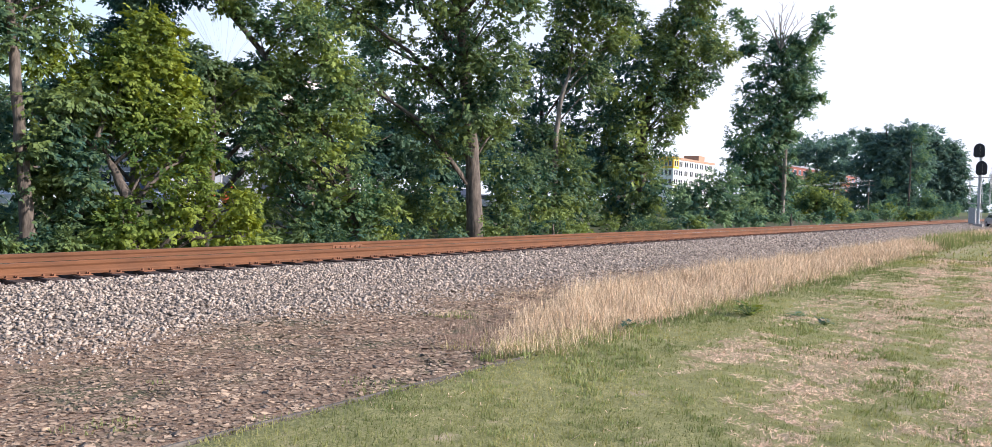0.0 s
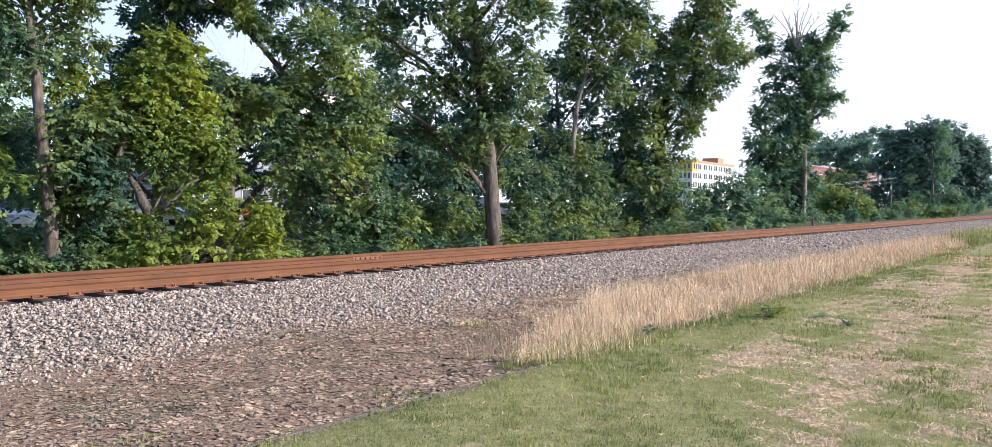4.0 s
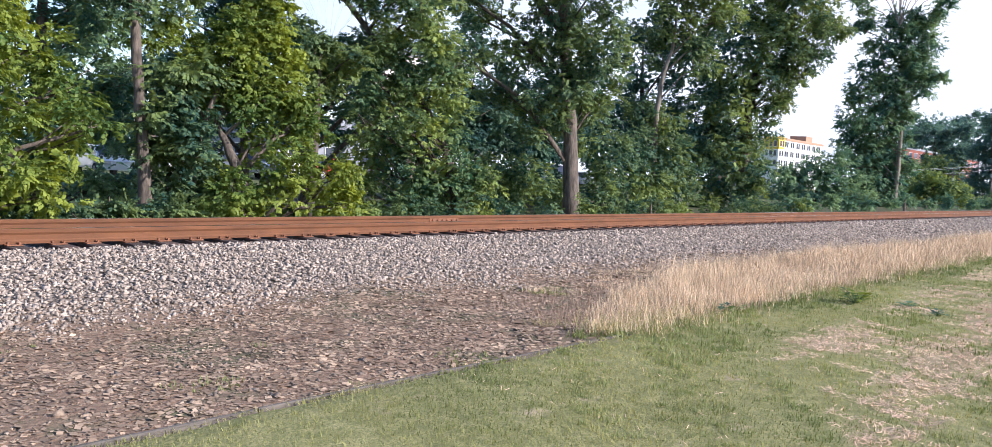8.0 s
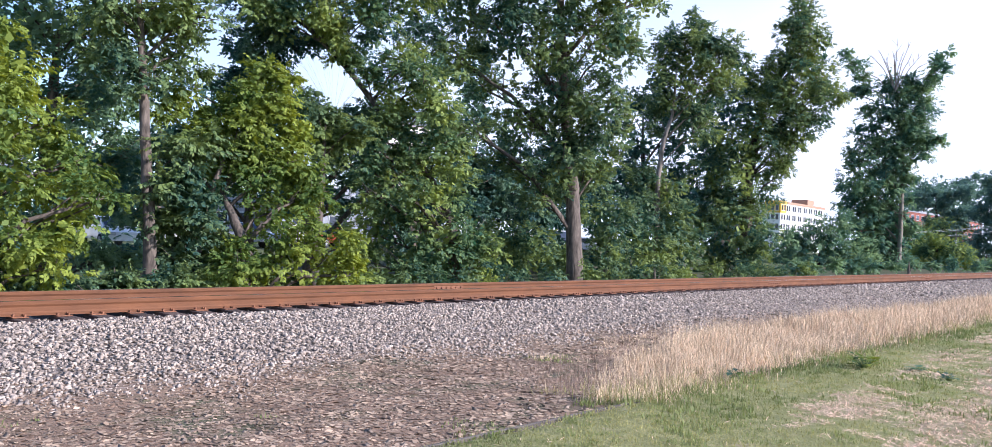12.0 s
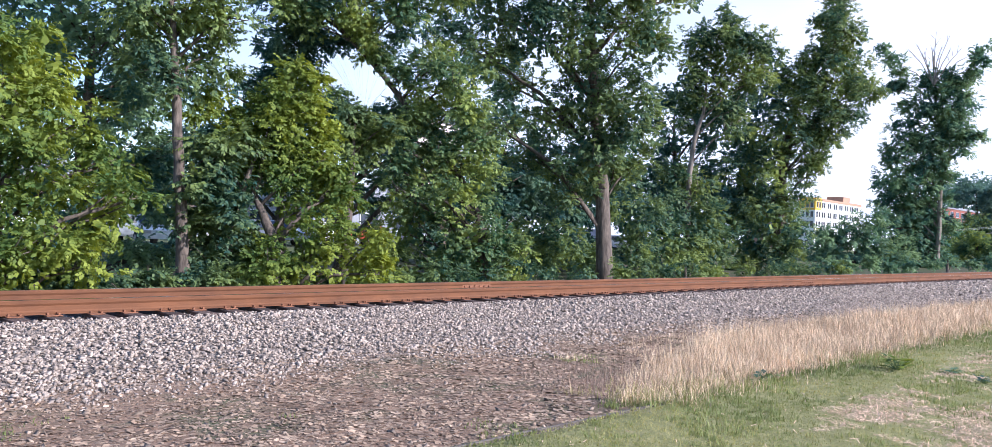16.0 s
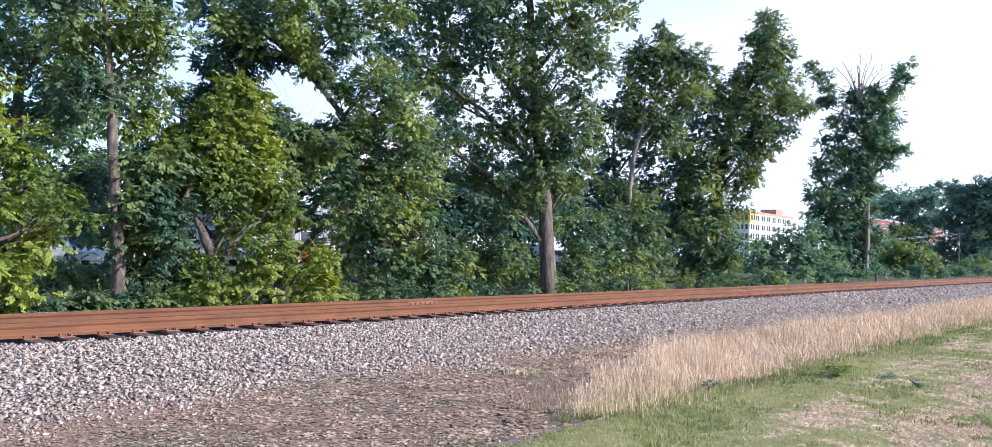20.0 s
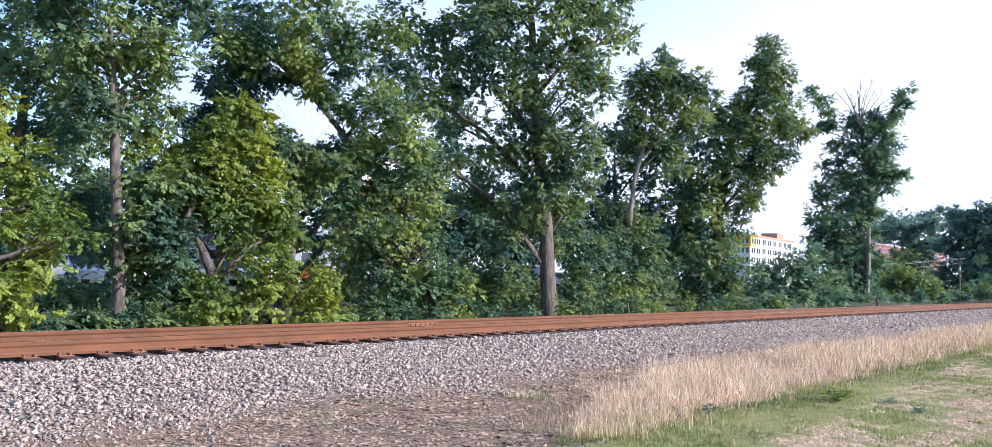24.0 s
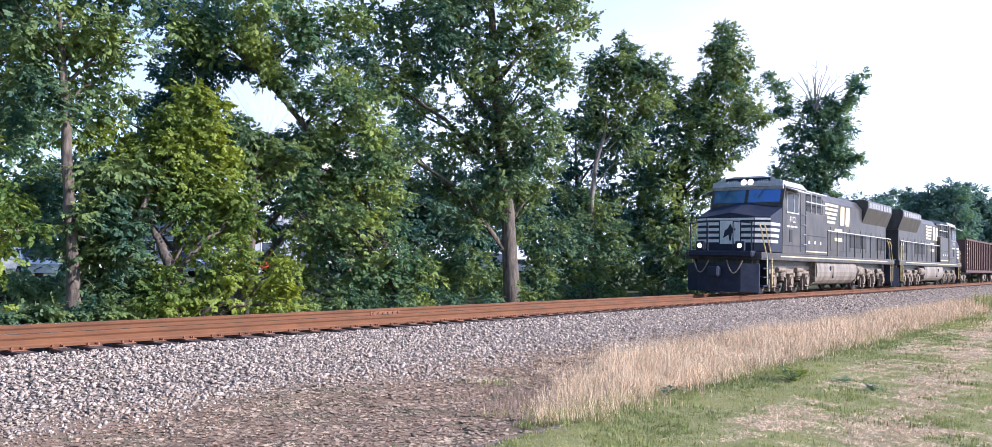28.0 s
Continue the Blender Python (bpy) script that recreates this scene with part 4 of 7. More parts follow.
tree('leafy_tree', 35.01, 22, 'mid',
     [(0.0, -0.93, 0.15), (-0.03, 4.19, 0.121), (0.18, 6.01, 0.106), (0.79, 7.23, 0.075), (1.17, 9.34, 0.03)],
     [(0.85, 10.1, 1.45), (2.06, 10.6, 1.35), (-0.05, 8.74, 1.27), (2.47, 9.03, 1.25), (1.22, 7.53, 1.14), (3.1, 10.07, 0.77), (-0.38, 7.07, 0.73), (1.97, 6.48, 0.9), (0.25, 10.57, 1.06), (-0.59, 4.18, 1.06), (0.45, 3.6, 1.05), (1.4, 11.46, 0.75), (-0.06, 3.29, 0.78), (-0.23, 2.07, 0.84), (0.04, 7.83, 0.73), (0.01, 2.84, 0.66), (0.03, 4.19, 0.48), (0.52, 10.82, 1.00), (1.59, 10.81, 0.99), (2.66, 10.49, 0.93), (0.07, 9.25, 0.99), (1.31, 8.93, 1.18), (2.68, 8.62, 1.05), (0.55, 7.68, 0.87), (1.93, 7.37, 0.86), (3.43, 9.86, 0.55)],
     PALE_BARK, 110, 'green tree with a pale forked trunk', 0.85, behind=0.6)
tree('leafy_tree', 48.82, 24, 'mid',
     [(0.0, -1.3, 0.347), (0.02, 5.27, 0.31), (0.7, 9.92, 0.232), (2.69, 13.73, 0.153), (3.18, 15.63, 0.095)],
     [(3.08, 15.44, 1.07), (2.4, 13.93, 1.3), (3.5, 12.55, 1.44), (4.17, 10.43, 1.36), (2.24, 10.47, 1.53), (0.54, 10.7, 1.32), (0.23, 8.37, 1.86), (-0.43, 5.65, 1.86), (2.12, 7.97, 1.38), (-0.84, 2.92, 2.02), (0.75, 2.0, 1.54), (0.14, 0.24, 1.62), (1.44, 6.44, 0.92), (-1.53, 7.8, 1.41), (-2.02, 5.24, 1.65), (-1.71, 0.55, 1.76), (0.95, 4.12, 1.15), (2.98, 9.12, 1.29), (5.04, 10.41, 0.53), (2.17, 5.68, 0.53), (3.86, 8.92, 0.76), (0.15, -0.14, 1.16), (1.49, 11.84, 1.15), (1.9, 12.68, 1.0), (2.6, 14.58, 0.92), (1.16, 10.38, 1.16), (0.73, 8.95, 1.16), (2.98, 13.52, 0.92), (2.59, 15.57, 1.04), (3.17, 14.13, 1.36), (2.60, 12.33, 1.36), (3.94, 11.29, 1.11), (4.51, 10.48, 0.87), (1.83, 10.53, 1.44), (2.99, 9.31, 1.19), (1.84, 8.11, 1.12), (2.61, 7.31, 0.63), (0.85, 12.17, 0.72), (0.27, 10.96, 0.89), (2.23, 6.51, 0.56), (1.66, 5.92, 0.56)],
     BARK, 111, 'tall tree overgrown with dark climbing vines', 0.95, behind=-0.8)
tree('shrub', 79.72, 31, 'mound',
     [(0.0, -1.44, 0.295), (-0.05, 0.62, 0.177)],
     [(-1.43, 1.63, 2.62), (-3.23, 0.19, 2.16), (1.42, 2.32, 2.58), (3.05, 0.46, 1.97), (0.51, 0.06, 2.71), (-2.71, 2.0, 1.32), (4.21, -0.24, 1.04), (-4.33, -0.77, 1.45), (-0.37, 2.97, 1.54), (2.12, -0.45, 1.75), (-2.21, -0.66, 2.03), (2.04, 3.34, 1.17)],
     BARK, 112, 'rounded mound of bushes smothered in vines', 1.45, core=0.6)
tree('leafy_tree', 86.15, 26, 'vine',
     [(0.0, -1.2, 0.209), (0.1, 2.09, 0.209), (0.14, 5.39, 0.21), (0.18, 8.69, 0.18), (-0.1, 12.3, 0.15), (-0.59, 15.95, 0.121), (-0.87, 19.01, 0.061)],
     [(-3.02, 9.92, 1.71), (-3.9, 7.47, 1.72), (-1.27, 12.03, 1.94), (-2.38, 5.35, 2.19), (-1.39, 2.04, 2.05), (-3.14, 2.59, 1.95), (0.69, 12.59, 1.68), (-0.6, 16.26, 1.81), (-2.83, 14.21, 1.34), (1.85, 14.94, 1.43), (2.66, 18.48, 1.07), (-4.15, 19.09, 1.11), (-5.19, 20.53, 0.56), (2.99, 19.95, 0.71), (-1.38, 17.82, 1.09), (1.36, 13.17, 1.19), (3.34, 11.92, 0.53), (-1.35, 8.09, 1.93), (-2.27, -0.11, 1.82), (-4.68, 9.94, 0.86), (0.6, 3.3, 0.95), (-2.24, 12.05, 1.83), (-3.61, 11.78, 1.47), (-0.13, 14.12, 1.56), (-1.77, 15.4, 1.58), (-0.85, 9.9, 1.81), (-3.74, 5.02, 1.96), (0.89, 15.88, 1.44), (-2.02, 0.81, 2.06), (-0.53, 6.88, 1.56), (0.34, 17.12, 0.96), (-0.93, 0.25, 1.68), (-4.49, 0.7, 1.35), (-4.43, 16.75, 0.74), (-3.44, 17.32, 0.86), (2.17, 17.02, 0.83), (-3.81, 8.09, 1.84), (-2.69, 7.17, 2.07), (-3.64, 0.13, 1.83), (-2.07, 3.23, 2.18), (-1.01, 4.46, 1.81), (-2.83, 0.77, 2.07), (-1.71, -0.99, 1.81), (-4.32, 6.24, 1.48), (-2.63, 4.43, 2.19), (-0.41, 0.87, 1.2), (-0.72, 3.27, 1.32), (-0.94, 5.97, 1.45), (0.04, -0.3, 0.96), (-0.55, 8.09, 1.32), (0.73, 10.48, 1.32), (0.97, 11.68, 1.31), (0.51, 8.09, 0.84), (0.76, 0.33, 0.83), (1.08, 13.10, 1.39), (1.65, 11.18, 1.13), (-0.09, 15.06, 1.59), (-0.70, 9.32, 1.14), (2.23, 11.80, 0.75), (0.51, 16.96, 1.40)],
     PALE_BARK, 113, 'half-dead pale-trunked tree wrapped in vines', 1.75, behind=-0.9, front_below=7.5, core=0.6)
tree('shrub', 103.89, 27, 'lit',
     [(0.0, -0.65, 0.227), (-0.09, 1.62, 0.151)],
     [(-1.14, 1.2, 1.67), (1.32, 1.51, 1.66), (2.75, 0.58, 1.12), (-2.54, 0.39, 1.37), (-0.12, 2.37, 1.06), (-3.61, -0.03, 1.15), (-1.21, 1.16, 1.67), (0.53, 1.99, 1.51), (2.32, 1.32, 1.35), (-0.57, 2.71, 0.91), (-2.24, 0.19, 1.15), (3.07, 0.23, 0.90), (1.33, 0.14, 1.36)],
     BARK, 114, 'light green bush beside the track', 1.4)
tree('shrub', 135.64, 25, 'vine',
     [(0.0, -0.76, 0.283), (-0.34, 0.66, 0.188)],
     [(-15.53, 0.18, 1.02), (-7.32, 0.81, 1.26), (4.56, 1.16, 1.56), (15.79, 0.6, 1.46), (-21.1, -0.23, 0.65), (28.69, 0.18, 1.57), (51.89, 0.44, 1.77), (70.88, 0.88, 1.94)],
     BARK, 115, 'low vine-covered bushes beside the track', 1.5, row=True)
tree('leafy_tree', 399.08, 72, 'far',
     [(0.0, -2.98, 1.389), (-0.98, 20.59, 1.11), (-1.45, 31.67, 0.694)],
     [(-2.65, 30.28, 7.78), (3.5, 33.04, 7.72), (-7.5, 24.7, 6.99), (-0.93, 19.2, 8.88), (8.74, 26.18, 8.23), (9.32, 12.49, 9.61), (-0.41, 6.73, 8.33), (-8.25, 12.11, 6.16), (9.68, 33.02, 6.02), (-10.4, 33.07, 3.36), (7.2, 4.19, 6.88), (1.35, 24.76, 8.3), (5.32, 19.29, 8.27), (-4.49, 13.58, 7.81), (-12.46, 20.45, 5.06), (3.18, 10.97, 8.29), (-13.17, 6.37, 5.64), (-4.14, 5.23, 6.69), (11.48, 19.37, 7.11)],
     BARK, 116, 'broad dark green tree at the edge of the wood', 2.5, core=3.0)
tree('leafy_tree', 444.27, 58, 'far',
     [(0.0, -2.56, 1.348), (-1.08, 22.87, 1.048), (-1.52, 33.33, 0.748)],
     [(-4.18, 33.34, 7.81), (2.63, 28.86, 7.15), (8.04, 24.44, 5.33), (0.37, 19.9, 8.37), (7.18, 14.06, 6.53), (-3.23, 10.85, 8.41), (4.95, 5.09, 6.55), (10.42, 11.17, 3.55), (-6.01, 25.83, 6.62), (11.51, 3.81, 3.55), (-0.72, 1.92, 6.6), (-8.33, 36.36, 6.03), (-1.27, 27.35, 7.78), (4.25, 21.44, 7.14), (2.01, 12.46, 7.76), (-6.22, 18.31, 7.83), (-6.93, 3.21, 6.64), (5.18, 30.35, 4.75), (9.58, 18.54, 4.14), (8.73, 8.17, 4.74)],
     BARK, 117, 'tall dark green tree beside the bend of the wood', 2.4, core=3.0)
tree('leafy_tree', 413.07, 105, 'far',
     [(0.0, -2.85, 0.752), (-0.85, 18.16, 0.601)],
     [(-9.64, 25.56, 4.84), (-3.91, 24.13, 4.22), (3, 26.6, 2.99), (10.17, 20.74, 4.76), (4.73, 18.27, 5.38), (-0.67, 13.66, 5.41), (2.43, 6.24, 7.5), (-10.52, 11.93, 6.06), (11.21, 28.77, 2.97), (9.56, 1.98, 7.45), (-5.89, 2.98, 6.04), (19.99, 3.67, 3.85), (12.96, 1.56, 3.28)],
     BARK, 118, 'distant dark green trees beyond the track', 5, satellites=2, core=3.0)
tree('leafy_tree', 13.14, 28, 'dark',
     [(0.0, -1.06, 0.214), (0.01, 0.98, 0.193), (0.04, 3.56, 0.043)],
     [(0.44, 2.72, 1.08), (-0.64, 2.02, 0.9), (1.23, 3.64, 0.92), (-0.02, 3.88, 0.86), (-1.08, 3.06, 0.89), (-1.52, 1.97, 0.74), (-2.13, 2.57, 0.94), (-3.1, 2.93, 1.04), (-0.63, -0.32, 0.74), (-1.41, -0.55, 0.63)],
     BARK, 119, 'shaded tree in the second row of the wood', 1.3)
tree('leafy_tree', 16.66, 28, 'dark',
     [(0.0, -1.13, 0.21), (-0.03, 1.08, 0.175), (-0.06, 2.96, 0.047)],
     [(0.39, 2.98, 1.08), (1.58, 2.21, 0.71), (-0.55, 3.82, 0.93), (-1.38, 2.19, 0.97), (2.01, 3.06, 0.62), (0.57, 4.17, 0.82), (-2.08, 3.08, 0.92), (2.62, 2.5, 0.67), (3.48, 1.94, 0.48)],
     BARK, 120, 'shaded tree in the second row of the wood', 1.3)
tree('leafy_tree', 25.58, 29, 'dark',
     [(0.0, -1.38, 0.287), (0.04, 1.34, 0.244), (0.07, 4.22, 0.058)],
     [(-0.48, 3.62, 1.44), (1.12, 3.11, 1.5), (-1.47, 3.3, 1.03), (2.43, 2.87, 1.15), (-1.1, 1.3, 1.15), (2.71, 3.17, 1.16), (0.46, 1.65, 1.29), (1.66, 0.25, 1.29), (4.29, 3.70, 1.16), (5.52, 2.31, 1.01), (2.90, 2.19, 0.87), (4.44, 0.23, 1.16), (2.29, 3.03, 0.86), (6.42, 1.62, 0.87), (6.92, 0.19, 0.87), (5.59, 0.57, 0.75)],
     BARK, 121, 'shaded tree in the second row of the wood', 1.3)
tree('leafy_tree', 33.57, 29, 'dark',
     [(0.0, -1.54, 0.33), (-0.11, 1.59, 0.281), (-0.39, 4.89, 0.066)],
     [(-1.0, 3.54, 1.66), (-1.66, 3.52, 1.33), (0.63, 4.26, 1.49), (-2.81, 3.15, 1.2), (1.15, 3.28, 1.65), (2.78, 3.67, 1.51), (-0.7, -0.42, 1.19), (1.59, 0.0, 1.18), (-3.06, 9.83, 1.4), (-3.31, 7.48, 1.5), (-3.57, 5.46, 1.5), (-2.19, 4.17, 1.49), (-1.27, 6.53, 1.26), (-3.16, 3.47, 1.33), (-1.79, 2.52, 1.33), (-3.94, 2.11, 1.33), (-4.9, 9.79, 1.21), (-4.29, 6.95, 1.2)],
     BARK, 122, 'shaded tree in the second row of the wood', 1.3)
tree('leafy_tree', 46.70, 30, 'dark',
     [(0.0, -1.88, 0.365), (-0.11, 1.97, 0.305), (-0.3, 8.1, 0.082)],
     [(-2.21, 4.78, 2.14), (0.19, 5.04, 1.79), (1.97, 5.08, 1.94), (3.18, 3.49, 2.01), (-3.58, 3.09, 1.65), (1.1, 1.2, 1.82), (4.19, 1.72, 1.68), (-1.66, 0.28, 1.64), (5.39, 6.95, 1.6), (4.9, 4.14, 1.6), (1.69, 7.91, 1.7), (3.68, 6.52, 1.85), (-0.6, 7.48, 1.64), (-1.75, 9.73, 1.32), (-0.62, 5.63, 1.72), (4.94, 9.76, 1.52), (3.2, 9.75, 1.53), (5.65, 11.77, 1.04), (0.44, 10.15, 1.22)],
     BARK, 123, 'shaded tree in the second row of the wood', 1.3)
tree('shrub', 7.49, 18.0, 'mid',
     [(0.0, -0.28, 0.039), (-0.0, -0.17, 0.026)],
     [(-0.39, -0.19, 0.21), (-0.01, -0.15, 0.24), (0.37, -0.23, 0.19), (1.24, -0.08, 0.3), (1.76, -0.13, 0.25), (2.23, -0.18, 0.2), (6.75, -0.16, 0.3), (7.87, -0.17, 0.35), (11.76, -0.09, 0.39), (12.96, -0.1, 0.36), (-2.7, -0.22, 0.21), (-2.28, -0.22, 0.21), (-1.83, -0.21, 0.22), (-1.37, -0.22, 0.22), (-0.89, -0.21, 0.23), (2.79, -0.19, 0.26), (3.47, -0.17, 0.27), (4.36, -0.19, 0.28), (5.31, -0.17, 0.29), (6.11, -0.18, 0.26), (9.07, -0.15, 0.32), (10.36, -0.13, 0.34), (14.59, -0.09, 0.34), (16.36, -0.07, 0.35), (-3.21, -0.23, 0.2), (-3.7, -0.24, 0.2)],
     BARK, 124, 'low green weeds at the foot of the bank', 0.8, row=True)
tree('shrub', 30.87, 19.5, 'mid',
     [(0.0, -0.47, 0.08), (-0.01, -0.29, 0.053)],
     [(-3.26, -0.26, 0.5), (-1.46, -0.2, 0.57), (0.49, -0.21, 0.59), (2.61, -0.23, 0.56), (5.52, -0.19, 0.65), (8.1, -0.15, 0.68), (10.93, -0.13, 0.65), (13.25, -0.11, 0.54), (16.2, -0.12, 0.49)],
     BARK, 125, 'low green weeds at the foot of the bank', 0.8, row=True)
tree('leafy_tree', 30.61, 84, 'dark',
     [(0.0, -3.27, 0.302), (-0.17, 0.35, 0.242)],
     [(-13.94, 0.98, 1.8), (-11.22, 1.64, 1.85), (-8.3, 1.5, 1.9), (-5.24, 1.93, 1.96), (-1.98, 2.38, 2.02), (1.52, 1.94, 2.09), (5.2, 2.42, 2.15), (9.14, 2.93, 2.23), (13.38, 2.81, 2.3), (17.92, 2.88, 2.39), (22.79, 3.25, 2.48), (28.05, 3.35, 2.57), (33.72, 3.77, 2.68)],
     BARK, 126, 'distant green trees behind the car park', 4.5, satellites=1, row=True)
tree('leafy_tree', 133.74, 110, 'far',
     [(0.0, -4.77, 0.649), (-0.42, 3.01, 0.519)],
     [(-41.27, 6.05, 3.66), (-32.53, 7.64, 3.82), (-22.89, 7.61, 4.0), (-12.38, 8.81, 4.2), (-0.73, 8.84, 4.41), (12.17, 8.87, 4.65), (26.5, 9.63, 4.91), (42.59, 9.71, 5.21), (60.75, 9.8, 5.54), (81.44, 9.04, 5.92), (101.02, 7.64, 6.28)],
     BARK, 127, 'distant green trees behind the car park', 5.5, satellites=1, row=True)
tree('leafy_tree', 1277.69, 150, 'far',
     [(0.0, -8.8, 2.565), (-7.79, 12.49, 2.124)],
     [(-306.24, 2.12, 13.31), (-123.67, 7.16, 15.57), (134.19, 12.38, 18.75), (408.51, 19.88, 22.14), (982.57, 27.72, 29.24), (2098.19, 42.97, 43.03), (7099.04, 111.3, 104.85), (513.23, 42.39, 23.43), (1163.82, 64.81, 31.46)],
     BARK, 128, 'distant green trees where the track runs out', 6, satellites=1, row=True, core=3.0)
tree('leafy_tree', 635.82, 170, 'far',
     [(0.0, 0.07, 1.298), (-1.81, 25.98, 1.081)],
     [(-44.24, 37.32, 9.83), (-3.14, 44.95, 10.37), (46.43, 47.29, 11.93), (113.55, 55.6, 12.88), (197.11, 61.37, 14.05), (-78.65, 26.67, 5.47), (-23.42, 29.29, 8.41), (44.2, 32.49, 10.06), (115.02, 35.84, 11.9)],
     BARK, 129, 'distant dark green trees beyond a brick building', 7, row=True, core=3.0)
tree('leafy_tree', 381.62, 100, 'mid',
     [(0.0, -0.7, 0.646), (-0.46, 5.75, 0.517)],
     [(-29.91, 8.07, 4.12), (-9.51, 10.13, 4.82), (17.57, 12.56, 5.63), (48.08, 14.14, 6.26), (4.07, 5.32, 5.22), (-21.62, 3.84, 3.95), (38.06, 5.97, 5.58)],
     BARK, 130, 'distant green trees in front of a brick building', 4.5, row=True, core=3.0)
tree('shrub', 68.38, 20, 'vine',
     [(0.0, -0.24, 0.127), (-0.05, 0.12, 0.076)],
     [(-21.52, -0.01, 0.34), (-19.03, 0.06, 0.35), (-15.74, 0.04, 0.41), (-12.09, 0.07, 0.39), (-8.02, 0.1, 0.41), (-4.24, 0.13, 0.48), (0.83, 0.17, 0.46), (6.62, 0.21, 0.49), (13.27, 0.25, 0.59), (21.0, 0.31, 0.57), (30.1, 0.37, 0.69), (40.99, 0.37, 0.76), (54.19, 0.46, 0.76), (70.58, 0.56, 0.85), (87.58, 0.69, 0.84), (106.01, 0.84, 0.81)],
     BARK, 131, 'low green brush growing along the track', 1.3, row=True)
tree('leafy_tree', 352, 56, 'vine',
     [(0.0, -0.6, 0.36), (0.1, 17.80, 0.24)],
     [(3.01, 29.67, 3.13), (4.45, 21.98, 3.37), (3.32, 14.00, 3.38), (6.27, 6.16, 3.60), (-5.68, 5.17, 2.93), (-7.11, 11.97, 2.20), (-1.15, 2.45, 3.40), (3.29, 0.73, 3.38), (-9.90, 0.08, 2.46), (10.75, 1.57, 2.87), (15.96, 2.54, 2.37)],
     BARK, 132, 'bright climbing vines hanging over the far trees', 2.4)
tree('shrub', 122, 26, 'lit',
     [(0.0, -0.6, 0.24), (0.1, 0.60, 0.16)],
     [(3.70, 0.62, 1.03), (0.18, 0.10, 0.78), (1.73, 0.78, 0.95), (5.63, 0.47, 1.02), (7.17, 0.29, 0.76), (8.68, 0.37, 0.67)],
     BARK, 133, 'light green bushes along the far track side', 1.6)
tree('leafy_tree', 14.2, 20.5, 'mid',
     [(0.0, -0.6, 0.13), (0.1, 2.59, 0.09)],
     [(-0.17, 4.32, 0.57), (-0.69, 4.56, 0.49), (0.36, 4.08, 0.50), (0.80, 3.66, 0.47), (-0.14, 3.61, 0.53), (0.38, 3.28, 0.46), (1.09, 4.07, 0.23)],
     BARK, 134, 'green tree standing behind the low forked tree', 0.85)


def dead_twigs(x, y, z):
    """Bare grey twigs above the crown of the half-dead tree."""
    rng = random.Random(3)
    ob = thing("dead_branch", pose(x, y, z), "bare grey dead branch at the top of a tree", "branch")
    for k in range(9):
        a, h = -0.62 + 0.155 * k + rng.uniform(-0.06, 0.06), rng.uniform(2.8, 4.6)
        tip = Vector((0.28 * h * math.sin(a), -0.96 * h * math.sin(a), h * math.cos(a)))
        bm = bmesh.new()
        mid = tip * 0.5 + Vector((0, rng.uniform(-0.2, 0.2), 0))
        tube(bm, [(0, 0, -0.6, 0.05), (*mid, 0.036), (*tip, 0.016)], 5)
        for j in range(3):
            s = mid.lerp(tip, 0.1 + 0.28 * j)
            e = s + Vector((rng.uniform(-0.3, 0.3), rng.uniform(-0.7, 0.7), rng.uniform(0.3, 0.9)))
            tube(bm, [(*s, 0.028), (*e, 0.012)], 4)
        part("twig", bm, PALE_BARK, ob)
dead_twigs(83.6, 26.0, 17.0)

# ---- signals beside the track ----
GALV = mat("galvanised_steel", (0.46, 0.47, 0.48), (0.33, 0.34, 0.35), 6, 0.5, 0.5)
MATT_BLACK = mat("matt_black", (0.018, 0.019, 0.022), (0.03, 0.03, 0.033), 6, 0.6)


